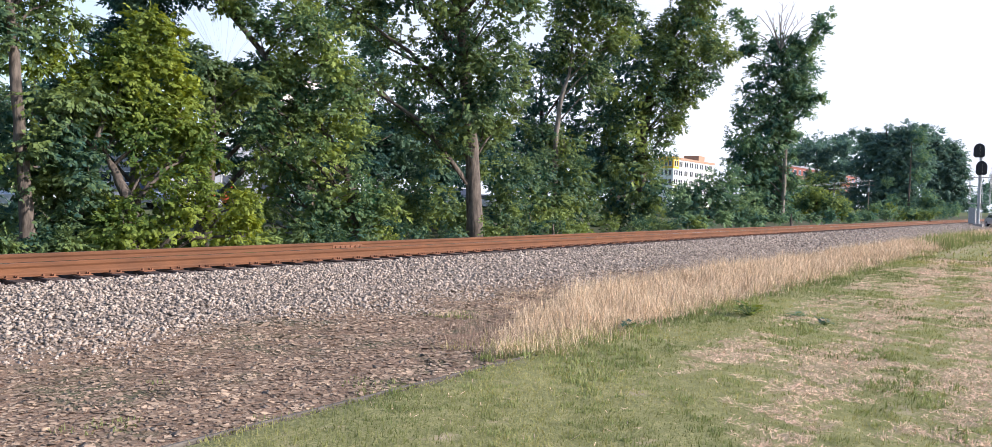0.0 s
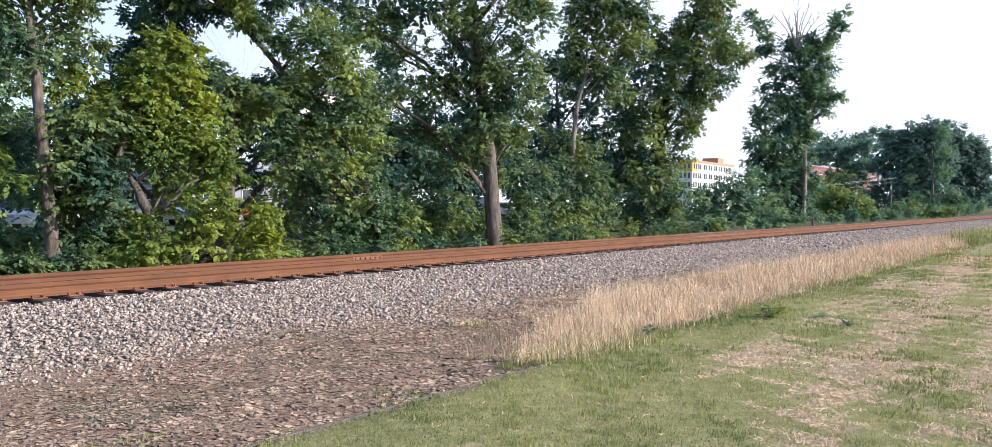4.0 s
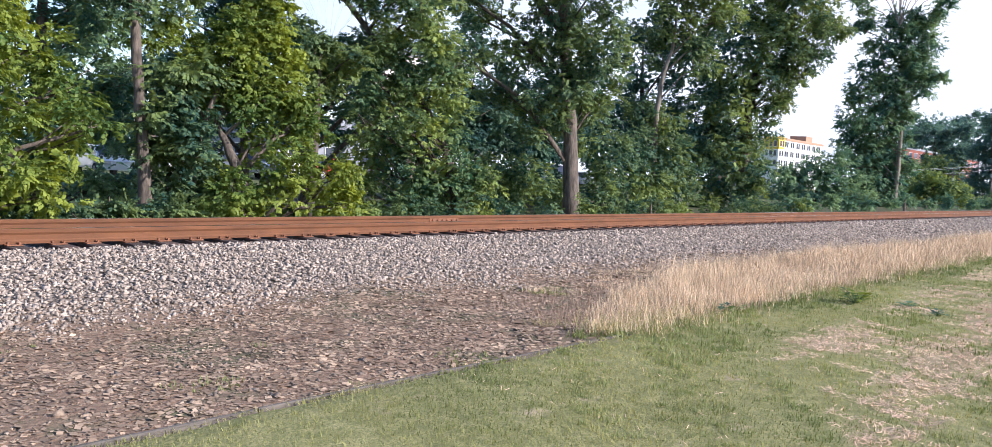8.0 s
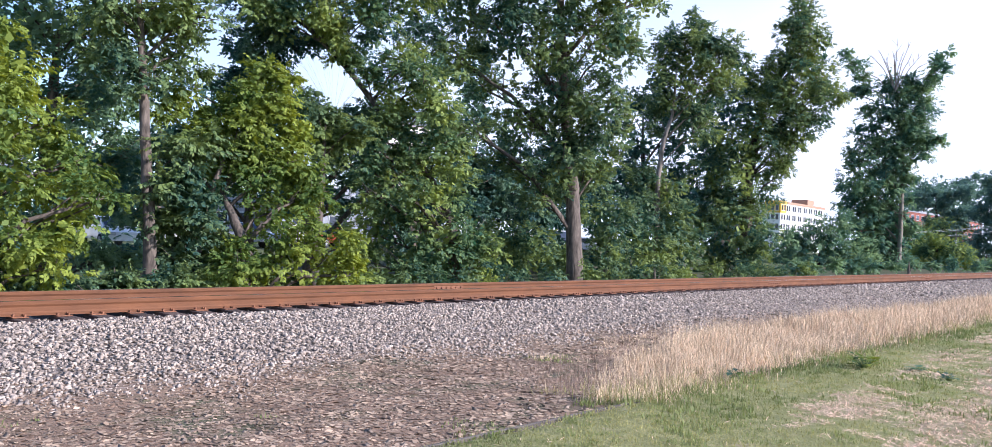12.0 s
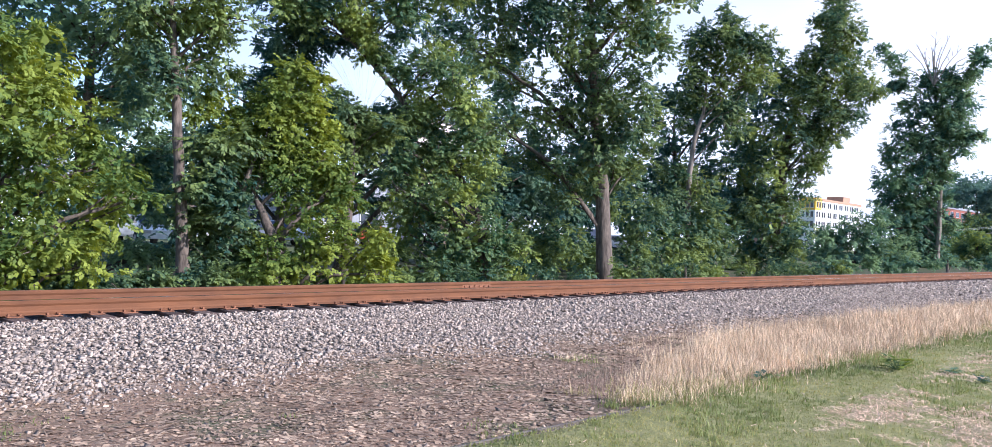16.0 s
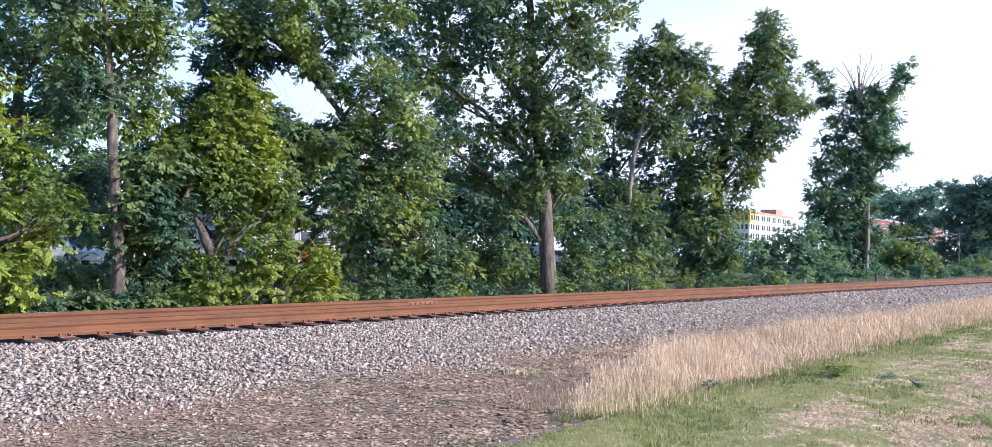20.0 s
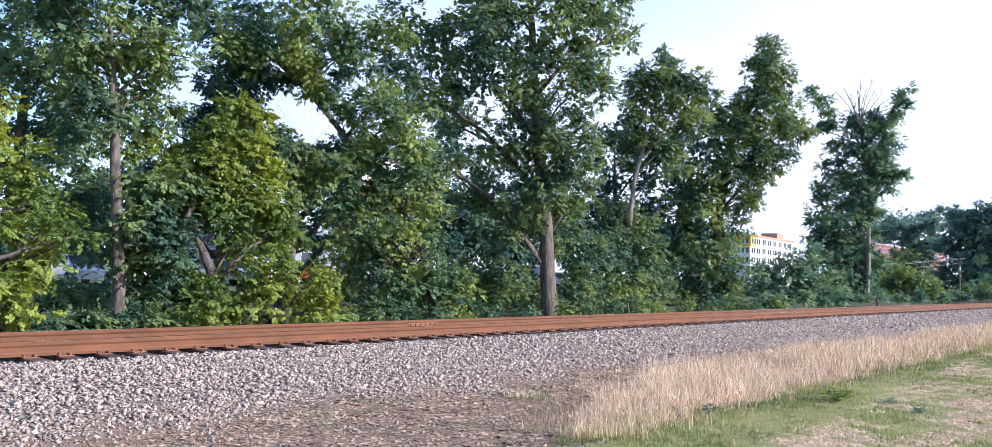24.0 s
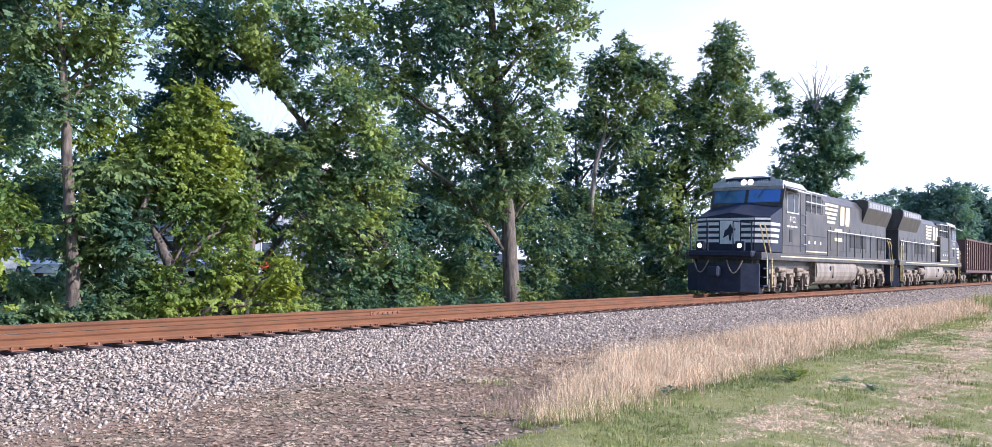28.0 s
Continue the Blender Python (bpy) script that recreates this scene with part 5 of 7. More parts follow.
def signal_mast():
    x, y = 99.4, 9.8
    gz = float(ground_z(x, y))
    ob = thing("railway_signal", pose(x, y, gz), "grey railway signal mast with two black hooded heads", "railway signal")
    part("footing", boxes((-0.45, 0.45, -0.45, 0.45, -0.2, 0.25), bevel=0.03), CONCRETE, ob)
    part("mast", tube(bmesh.new(), [(0, 0, 0.2, 0.16), (0, 0, 8.4, 0.13)], 12), GALV, ob)
    for z, dy in ((7.75, 0.18), (5.95, -0.1)):
        bm = bmesh.new()
        prof = [(0.52 * math.cos(a) + dy, z + 0.15 + 0.62 * math.sin(a)) for a in [math.pi * k / 10 for k in range(11)]] + [(-0.52 + dy, z - 0.5), (-0.35 + dy, z - 0.68), (0.35 + dy, z - 0.68), (0.52 + dy, z - 0.5)]
        prism(bm, prof, "x", -0.32, -0.26)
        head = part("signal_head", bm, MATT_BLACK, ob, "black round-topped backing plate")
        part("case", boxes((-0.28, 0.05, dy - 0.2, dy + 0.2, z - 0.55, z + 0.45), bevel=0.04), MATT_BLACK, head)
        for k in range(3):
            bm = bmesh.new()
            zz = z + 0.34 - 0.34 * k
            tube(bm, [(-0.32, dy, zz, 0.13), (-0.72, dy, zz - 0.02, 0.13)], 12)
            part("hood", bm, MATT_BLACK, head)
    bm = bmesh.new()
    for s in (-0.22, 0.22):
        tube(bm, [(0.45, s, 0.2, 0.02), (0.45, s, 8.6, 0.02)], 5)
    lad = part("ladder", bm, GALV, ob)
    for k in range(26):
        part("rung", tube(bmesh.new(), [(0.45, -0.22, 0.5 + 0.31 * k, 0.014), (0.45, 0.22, 0.5 + 0.31 * k, 0.014)], 5), GALV, lad)
    for z in (2.3, 5.0):
        bm = boxes((-0.2, 0.9, -0.95, 0.95, z, z + 0.05))
        plat = part("platform", bm, GALV, ob)
        for sx, sy in ((0.88, -0.93), (0.88, 0.93), (-0.18, -0.93), (-0.18, 0.93)):
            part("platform_post", tube(bmesh.new(), [(sx, sy, z, 0.025), (sx, sy, z + 2.7 if z < 3 else z + 1.1, 0.025)], 5), GALV, plat)
        part("platform_rail", boxes((-0.2, 0.9, -0.95, -0.91, z + 1.0, z + 1.05), (-0.2, 0.9, 0.91, 0.95, z + 1.0, z + 1.05)), GALV, plat)
    part("relay_box", boxes((0.35, 0.85, 0.3, 0.95, 0.25, 1.9), bevel=0.03), GALV, ob, "grey relay case")


def lattice_mast():
    x, y = 128.0, 9.6
    ob = thing("lattice_mast", pose(x, y, float(ground_z(x, y))), "grey lattice signal mast with a ladder", "lattice mast")
    for sx in (-0.6, 0.6):
        for sy in (-0.6, 0.6):
            part("leg", tube(bmesh.new(), [(sx, sy, -0.1, 0.06), (sx * 0.8, sy * 0.8, 9.0, 0.06)], 5), GALV, ob)
    for k in range(9):
        z = 0.5 + k
        s = -1 if k % 2 else 1
        bm = bmesh.new()
        for y0 in (-0.55, 0.55):
            tube(bm, [(-0.55, y0, z, 0.025), (0.55, y0, z + s * 0.0 + 0.9, 0.025)], 5)
            tube(bm, [(y0, -0.55, z, 0.025), (y0, 0.55, z + 0.9, 0.025)], 5)
        part("brace", bm, GALV, ob)
    part("platform", boxes((-0.9, 0.9, -1.2, 1.2, 8.9, 8.98)), GALV, ob)


signal_mast()
lattice_mast()

# ---- buildings behind the wood ----
STUCCO = mat("white_stucco", (0.80, 0.79, 0.77), (0.72, 0.71, 0.69), 0.6, 0.85)
YELLOW_WALL = mat("yellow_wall", (0.80, 0.47, 0.06), (0.70, 0.40, 0.05), 0.8, 0.8)
TAN_TRIM = mat("tan_cornice", (0.48, 0.28, 0.18), (0.38, 0.22, 0.15), 0.8, 0.8)
BRICK = mat("brick_wall", (0.30, 0.095, 0.065), (0.20, 0.07, 0.055), 1.2, 0.9)
GREY_WALL = mat("grey_wall", (0.30, 0.31, 0.335), (0.22, 0.23, 0.25), 0.8, 0.85)
PINK_WALL = mat("pale_pink_wall", (0.78, 0.66, 0.64), (0.68, 0.55, 0.53), 0.5, 0.85)
PANE = mat("dark_pane", (0.045, 0.055, 0.075), (0.03, 0.035, 0.05), 0.5, 0.15)
ASPHALT = mat("asphalt", (0.07, 0.07, 0.072), (0.045, 0.045, 0.047), 3, 0.9, bump=0.3)


def window(parent, x, y, z, w, h, face, trim=STUCCO):
    """A window standing proud of a wall; face: the wall's outward way, '-y' or '-x'."""
    if face == "-y":
        f = part("window", boxes((x, x + w, y - 0.10, y - 0.003, z, z + h), bevel=0.02), trim, parent)
        part("pane", boxes((x + 0.08, x + w - 0.08, y - 0.13, y - 0.101, z + 0.08, z + h - 0.08)), PANE, f)
        part("sill", boxes((x - 0.08, x + w + 0.08, y - 0.2, y - 0.003, z - 0.1, z - 0.01)), trim, f)
    else:
        f = part("window", boxes((x - 0.10, x - 0.003, y, y + w, z, z + h), bevel=0.02), trim, parent)
        part("pane", boxes((x - 0.13, x - 0.101, y + 0.08, y + w - 0.08, z + 0.08, z + h - 0.08)), PANE, f)
        part("sill", boxes((x - 0.2, x - 0.003, y - 0.08, y + w + 0.08, z - 0.1, z - 0.01)), trim, f)


def apartment_building():
    x, y = 272.0, 118.0
    ob = thing("apartment_building", pose(x, y, float(ground_z(x, y)), 0, 0, 3), "five-storey white apartment building with a yellow corner bay", "building")
    part("wall", boxes((0, 46, 0, 14, 0, 16.2)), STUCCO, ob, "white rendered walls")
    part("parapet", boxes((5, 46.2, -0.25, 14.2, 16.2, 17.0)), TAN_TRIM, ob, "tan brick cornice")
    part("bay", boxes((-0.6, 4.8, -0.5, 4.9, 13.0, 17.1)), YELLOW_WALL, ob, "bright yellow top-floor bay")
    part("bay_wall", boxes((-0.5, 4.7, -0.4, 4.8, 0, 13.0)), STUCCO, ob)
    part("rear_wing", boxes((1.5, 12, 14.0, 24, 0, 16.4)), TAN_TRIM, ob, "brown brick rear wing")
    part("lift_house", boxes((36, 43, 3, 9, 17.0, 19.4)), TAN_TRIM, ob)
    for k in range(5):
        z = 1.0 + 3.2 * k
        for j in range(3):
            window(ob, -0.5 if k < 4 else -0.6, 0.1 + 1.5 * j, z, 1.1, 2.0, "-x")
        for j in range(2):
            window(ob, 0.2 + 2.2 * j, -0.4 if k < 4 else -0.5, z, 1.4, 2.0, "-y")
        for j in range(7):
            for i in range(2):
                window(ob, 6.2 + 5.6 * j + 1.9 * i, 0.0, z, 1.4, 2.0, "-y")
        for j in range(3):
            part("balcony", boxes((0.2, 1.5, 15.0 + 3.0 * j, 17.4 + 3.0 * j, z - 0.5, z + 0.5)), GREY_WALL, ob)


def brick_building(x, y, w, d, h, label, rows, cols, wall=BRICK):
    ob = thing("brick_building", pose(x, y, float(ground_z(x, y))), label, "building")
    part("wall", boxes((0, w, 0, d, 0, h)), wall, ob)
    part("roof", boxes((-0.3, w + 0.3, -0.3, d + 0.3, h, h + 0.5)), GREY_WALL, ob, "flat grey roof")
    part("roof_unit", boxes((w * 0.3, w * 0.55, d * 0.3, d * 0.6, h + 0.5, h + 2.0), bevel=0.05), GREY_WALL, ob)
    for k in range(rows):
        for j in range(cols):
            window(ob, w * (j + 0.25) / cols, 0.0, h * (k + 0.3) / rows, w / cols * 0.55, h / rows * 0.45, "-y")
        for j in range(max(2, int(d / 4))):
            window(ob, 0.0, 4.0 * j + 0.8, h * (k + 0.3) / rows, 2.0, h / rows * 0.45, "-x")


apartment_building()
brick_building(408, 118, 150, 20, 20.5, "red-brown brick building with a flat grey roof", 4, 18)
brick_building(82.5, 100, 11, 5, 18.2, "pale pink rendered block behind the trees", 5, 3, PINK_WALL)
brick_building(42.0, 64, 20, 12, 3.4, "low grey shop with a flat roof across the car park", 1, 5, GREY_WALL)
brick_building(10.0, 66, 24, 12, 4.0, "low white shop across the car park", 1, 6, STUCCO)

# ---- poles and wires ----
POLE_WOOD = mat("pole_wood", (0.20, 0.165, 0.135), (0.12, 0.10, 0.085), 6, 0.9, stretch=(1, 1, 0.2))


def utility_pole(x, y, h, arms=2):
    ob = thing("utility_pole", pose(x, y, float(ground_z(x, y)) - 0.1), "wooden utility pole with crossarms and wires", "utility pole", "utility poles")
    part("pole", tube(bmesh.new(), [(0, 0, 0, 0.17), (0, 0, h, 0.11)], 9), POLE_WOOD, ob)
    for k in range(arms):
        arm = part("crossarm", boxes((-0.06, 0.06, -1.3, 1.3, h - 0.6 - 1.1 * k, h - 0.45 - 1.1 * k)), POLE_WOOD, ob)
        for yy in (-1.2, -0.5, 0.5, 1.2):
            part("insulator", tube(bmesh.new(), [(0, yy, h - 0.45 - 1.1 * k, 0.05), (0, yy, h - 0.2 - 1.1 * k, 0.035)], 7), GALV, arm)
    part("transformer", tube(bmesh.new(), [(-0.35, 0, h - 3.4, 0.24), (-0.35, 0, h - 2.5, 0.24)], 10), GALV, ob)


def wires(x0, x1, y, h0, h1, rows):
    for dy, dz in rows:
        bm = bmesh.new()
        pts = []
        for k in range(13):
            t = k / 12
            pts.append((x0 + (x1 - x0) * t, y + dy, h0 + (h1 - h0) * t + dz - 4 * 0.004 * abs(x1 - x0) * t * (1 - t), 0.022))
        tagged(part("overhead_wire", tube(bm, pts, 4), GALV, None), "overhead wire strung between utility poles", "wire", "overhead wires")


utility_pole(210, 50, 7.2)
utility_pole(249, 50, 9.4)
utility_pole(172, 50, 5.4)
wires(172, 210, 50, 5.0, 6.9, ((-1.2, 0.0), (1.2, 0.0), (0.0, -1.2)))
wires(210, 249, 50, 6.9, 9.0, ((-1.2, 0.0), (1.2, 0.0), (0.0, -1.2)))
utility_pole(26, 58, 6.4)
utility_pole(62, 58, 6.4)
wires(26, 62, 58, 6.1, 6.1, ((-1.2, 0.0), (1.2, -0.5), (0.0, -1.3), (0.3, -1.9)))


# ---- car park ----
part_lot = boxes((4, 76, 37.5, 63, -0.6, -0.34))
tagged(part("car_park", part_lot, ASPHALT, None), "grey asphalt car park behind the trees", "car park", kind="structure")


def paint(name, c):
    return mat(name, c, [v * 0.85 for v in c], 2, 0.3, coat=0.6)


RUBBER = mat("rubber", (0.02, 0.02, 0.02), (0.03, 0.03, 0.03), 8, 0.9)
TAIL = mat("tail_lamp", (0.35, 0.02, 0.02), (0.25, 0.015, 0.015), 3, 0.3)


def parked_car(x, y, turn, colour, word, tall=False):
    ob = thing("parked_car", pose(x, y, float(ground_z(x, y)), 0, 0, turn), f"{word} {'van' if tall else 'car'} parked on the asphalt lot", "car", "parked cars")
    top = 1.95 if tall else 1.45
    bm = bmesh.new()
    prism(bm, [(-2.2, 0.35), (-2.25, 0.75), (-1.9, 0.92), (-1.2, 0.98), (1.9, 1.0), (2.2, 0.9), (2.25, 0.4)], "y", -0.88, 0.88)
    part("body", bm, colour, ob)
    bm = bmesh.new()
    cab = [(-1.25, 0.97), (-0.55, top), (1.3 if not tall else 1.9, top), (1.95 if not tall else 2.1, 0.99)]
    prism(bm, cab, "y", -0.74, 0.74)
    c = part("cabin", bm, colour, ob)
    for s in (-1, 1):
        bm = bmesh.new()
        prism(bm, [(-1.0, 1.03), (-0.48, top - 0.1), (0.3, top - 0.1), (0.3, 1.03)], "y", s * 0.745 - 0.006, s * 0.745 + 0.006)
        part("side_window", bm, PANE, c)
        bm = bmesh.new()
        prism(bm, [(0.4, 1.03), (0.4, top - 0.1), (1.22, top - 0.1), (1.65, 1.03)], "y", s * 0.745 - 0.006, s * 0.745 + 0.006)
        part("side_window", bm, PANE, c)
        part("tail_light", boxes((2.2, 2.27, s * 0.7 - 0.14, s * 0.7 + 0.14, 0.65, 0.82)), TAIL, ob)
        part("headlight", boxes((-2.27, -2.2, s * 0.66 - 0.18, s * 0.66 + 0.18, 0.6, 0.74)), GALV, ob)
        for wx in (-1.4, 1.4):
            w = part("wheel", disc(bmesh.new(), (wx, s * 0.82, 0.32), (0, 1, 0), 0.32, 0.2, 18), RUBBER, ob)
            part("rim", disc(bmesh.new(), (wx, s * 0.925, 0.32), (0, 1, 0), 0.2, 0.02, 12), GALV, w)
    bm = bmesh.new()
    prism(bm, [(-1.22, 1.02), (-0.62, top - 0.07), (-0.66, top - 0.05), (-1.27, 1.04)], "y", -0.66, 0.66)
    part("windshield", bm, PANE, c)


CAR_WHITE, CAR_RED, CAR_BLUE = paint("car_white", (0.78, 0.78, 0.77)), paint("car_red", (0.42, 0.055, 0.03)), paint("car_blue", (0.03, 0.13, 0.45))
CAR_GREY, CAR_SILVER = paint("car_grey", (0.16, 0.17, 0.18)), paint("car_silver", (0.5, 0.51, 0.53))
for x, y, turn, colour, word, tall in (
    (14.5, 41, 80, CAR_SILVER, "silver", False), (17.3, 41, 84, CAR_WHITE, "white", False), (20.2, 41.5, 80, CAR_WHITE, "white", True), (23.4, 42, 82, CAR_GREY, "dark grey", False),
    (26.6, 45, 84, CAR_SILVER, "silver", False), (29.7, 45, 30, CAR_WHITE, "white", False), (32.4, 48.5, 80, CAR_BLUE, "blue", False), (35.6, 48.5, 15, CAR_RED, "red", False),
    (39.0, 46, 80, CAR_WHITE, "white", False), (44.0, 46, 82, CAR_GREY, "dark grey", False), (58.0, 46, 80, CAR_WHITE, "white", True), (63.0, 46, 84, CAR_SILVER, "silver", False),
    (104.0, 8.2, 20, CAR_SILVER, "silver", False), (112.0, 8.8, 15, CAR_BLUE, "blue", False), (118.0, 7.4, 20, CAR_WHITE, "white", False),
):
    parked_car(x, y, turn, colour, word, tall)


def lot_sign():
    x, y = 49.0, 44.8
    ob = thing("notice_board", pose(x, y, float(ground_z(x, y)), 0, 0, -48), "white notice board with dark lettering on a post", "sign")
    part("post", boxes((-0.05, 0.05, 0.03, 0.13, -0.1, 0.7)), GALV, ob)
    b = part("board", boxes((-0.4, 0.4, -0.03, 0.03, 0.6, 1.35), bevel=0.01), STUCCO, ob)
    for k in range(3):
        part("lettering_bar", boxes((-0.28 + 0.2 * k, -0.14 + 0.2 * k, -0.036, -0.031, 1.0, 1.22)), MATT_BLACK, b)
    part("lettering_bar", boxes((-0.36, 0.36, -0.036, -0.031, 0.64, 0.88)), MATT_BLACK, b)


def steel_frame():
    """A grey loading frame with rails beyond the trees."""
    x, y = 52.5, 45.0
    ob = thing("steel_frame", pose(x, y, float(ground_z(x, y)), 0, 0, -38), "grey steel frame with rails in the car park", "steel frame")
    for xx in (-1.9, -0.9, 0.1, 1.1, 2.1):
        part("post", boxes((xx - 0.04, xx + 0.04, -0.04, 0.04, -0.1, 3.7)), GALV, ob)
    for z in (2.2, 2.9, 3.6):
        part("rail", boxes((-2.0, 2.4, -0.03, 0.03, z, z + 0.06)), GALV, ob)
    part("shelf", boxes((-2.0, 2.2, -0.3, 0.3, 1.35, 1.5)), STUCCO, ob, "white lower beam")


lot_sign()
steel_frame()


# ---- weeds and small things on the lawn ----
def weed(name, x, y, n, size, material, label, seed, upright=0.6):
    rng = np.random.RandomState(seed)
    ob = thing(name, pose(x, y, float(ground_z(x, y))), label, "plant")
    bm = bmesh.new()
    v = []
    for k in range(n):
        a, h = rng.uniform(0, 6.28), rng.uniform(0.2, 1.0) * size
        d = np.array([np.cos(a), np.sin(a), 0.0])
        stem = d * size * rng.uniform(0.1, 0.7) + np.array([0, 0, h * upright])
        ax = d * 0.8 + np.array([0, 0, rng.uniform(-0.3, 0.5)])
        ax /= np.linalg.norm(ax)
        side = np.cross(ax, (0, 0, 1.0))
        s = size * rng.uniform(0.3, 0.55)
        nr = np.cross(side, ax)
        v.append(stem + s * (LEAF_V[:, :1] * 1.3 * side + LEAF_V[:, 1:2] * ax + LEAF_V[:, 2:] * nr))
        tube(bm, [(0, 0, -0.01, 0.004), (*stem, 0.003)], 4)
    part("stems", bm, LEAF["mid"], ob)
    v = np.concatenate(v)
    link("leaves", raw("leaves", v, 4 * np.arange(n)[:, None] + [0, 1, 2, 3]), ob, material=material)


weed("broadleaf_weed", 11.1, 4.44, 34, 0.26, LEAF["sun"], "bright green broad-leaved weed in the lawn", 5)
weed("broadleaf_weed", 11.6, 3.95, 26, 0.16, LEAF["vine"], "low blue-green weed in the lawn", 6, 0.3)
weed("dark_weed", 11.09, 3.48, 20, 0.13, LEAF["dark"], "small dark-leaved weed in the straw", 7)
weed("broadleaf_weed", 9.2, 5.25, 26, 0.22, LEAF["mid"], "green weed at the edge of the dry grass", 8)



# ---- train ----
BLACK = mat("black_loco_paint", (0.046, 0.044, 0.044), (0.112, 0.095, 0.078), 2.2, 0.38, spec=0.35, bump=0.06, bump_scale=8, stretch=(1, 1, 0.5), soft=(0.42, 0.72))
# dull black parts; the navy tint paints in the shade on the front
DULL_SHADE_BLACK = mat("dull_shade_black", (0.012, 0.017, 0.036), (0.026, 0.031, 0.050), 4, 0.5, spec=0.3, bump=0.1)
WHITE = mat("white_paint", (0.74, 0.73, 0.70), (0.60, 0.58, 0.54), 5, 0.5)
GOLD = mat("cream_paint", (0.80, 0.64, 0.36), (0.64, 0.50, 0.28), 5, 0.5)
YELLOW = mat("handrail_yellow", (0.72, 0.55, 0.22), (0.55, 0.42, 0.2), 9, 0.55)
TRUCK = mat("truck_dust", (0.30, 0.235, 0.175), (0.10, 0.080, 0.062), 5, 0.85, bump=0.3, bump_scale=30)
TANK = mat("tank_grey", (0.31, 0.26, 0.205), (0.12, 0.10, 0.082), 1.6, 0.55, bump=0.05, bump_scale=6, stretch=(1, 0.3, 0.3))
STEEL = mat("wheel_steel", (0.16, 0.13, 0.11), (0.09, 0.075, 0.065), 8, 0.6, 0.4)
HOPPER = mat("hopper_brown", (0.115, 0.058, 0.048), (0.062, 0.034, 0.030), 1.8, 0.75, bump=0.2, bump_scale=14, stretch=(1, 1, 0.4))
COAL = mat("coal", (0.030, 0.029, 0.030), (0.015, 0.015, 0.016), 12, 0.8, bump=1.0, bump_scale=12)
GRILLE = mat("grille", (0.030, 0.031, 0.033), (0.012, 0.012, 0.013), 20, 0.7, stretch=(1, 1, 8))
ROOF_GREY = mat("roof_grey", (0.50, 0.50, 0.49), (0.36, 0.36, 0.35), 4, 0.55)
SCREEN = mat("radiator_screen", (0.30, 0.30, 0.31), (0.20, 0.20, 0.21), 6, 0.7, bump=0.3, bump_scale=80)
# windshield glass; its blue base colour paints in the reflected sky
GLASS = bpy.data.materials.new("sky_tinted_glass")
GLASS.use_nodes = True
_p = GLASS.node_tree.nodes["Principled BSDF"]
_p.inputs["Base Color"].default_value = (0.10, 0.24, 0.55, 1)
_p.inputs["Metallic"].default_value = 0.55
_p.inputs["Roughness"].default_value = 0.04
_p.inputs["Specular IOR Level"].default_value = 1.0
_p.inputs["Coat Weight"].default_value = 1.0
DARK_GLASS = mat("dark_glass", (0.012, 0.014, 0.018), (0.02, 0.022, 0.026), 2, 0.25, spec=0.4)
HEADLIGHT = glowmat("headlight_glow", (1.0, 0.82, 0.60), 1.8)

SPEED, FRONT_AT_28 = 17.25, 29.9
WHEEL_R = 0.53


def front_at(t):
    return FRONT_AT_28 + SPEED * (28.0 - t)


def words(text, size, material, parent, m, name="number", deep=0.008):
    """Writing in the built-in font as a thin mesh, standing in the pose m."""
    cu = bpy.data.curves.new(name, "FONT")
    cu.body, cu.size, cu.extrude, cu.align_x, cu.align_y = text, size, deep, "CENTER", "CENTER"
    tmp = bpy.data.objects.new(name, cu)
    scene.collection.objects.link(tmp)
    bpy.context.view_layer.update()
    me = bpy.data.meshes.new_from_object(tmp.evaluated_get(bpy.context.evaluated_depsgraph_get()))
    bpy.data.objects.remove(tmp)
    me.materials.clear()
    ob = link(name, me, parent, material=material)
    ob.matrix_basis = m
    return ob


def wheelset(parent, x, r, wheels):
    bm = bmesh.new()
    for y in (-0.74, 0.74):
        disc(bm, (0, y, 0), (0, 1, 0), r, 0.13, 24)
        s = 0.045 if y > 0 else -0.045
        disc(bm, (0, y - s, 0), (0, 1, 0), r + 0.028, 0.03, 24)
    disc(bm, (0, 0, 0), (0, 1, 0), 0.09, 2.1, 10)
    for y in (-0.83, 0.83):
        for k in range(5):
            a = k * 1.2566
            disc(bm, (0.62 * r * math.cos(a), y, 0.62 * r * math.sin(a)), (0, 1, 0), 0.06, 0.06, 8)
    ob = part("wheelset", bm, STEEL, parent, "steel wheels on their axle")
    ob.location = (x, 0, r)
    wheels.append((ob, x, r))
    return ob


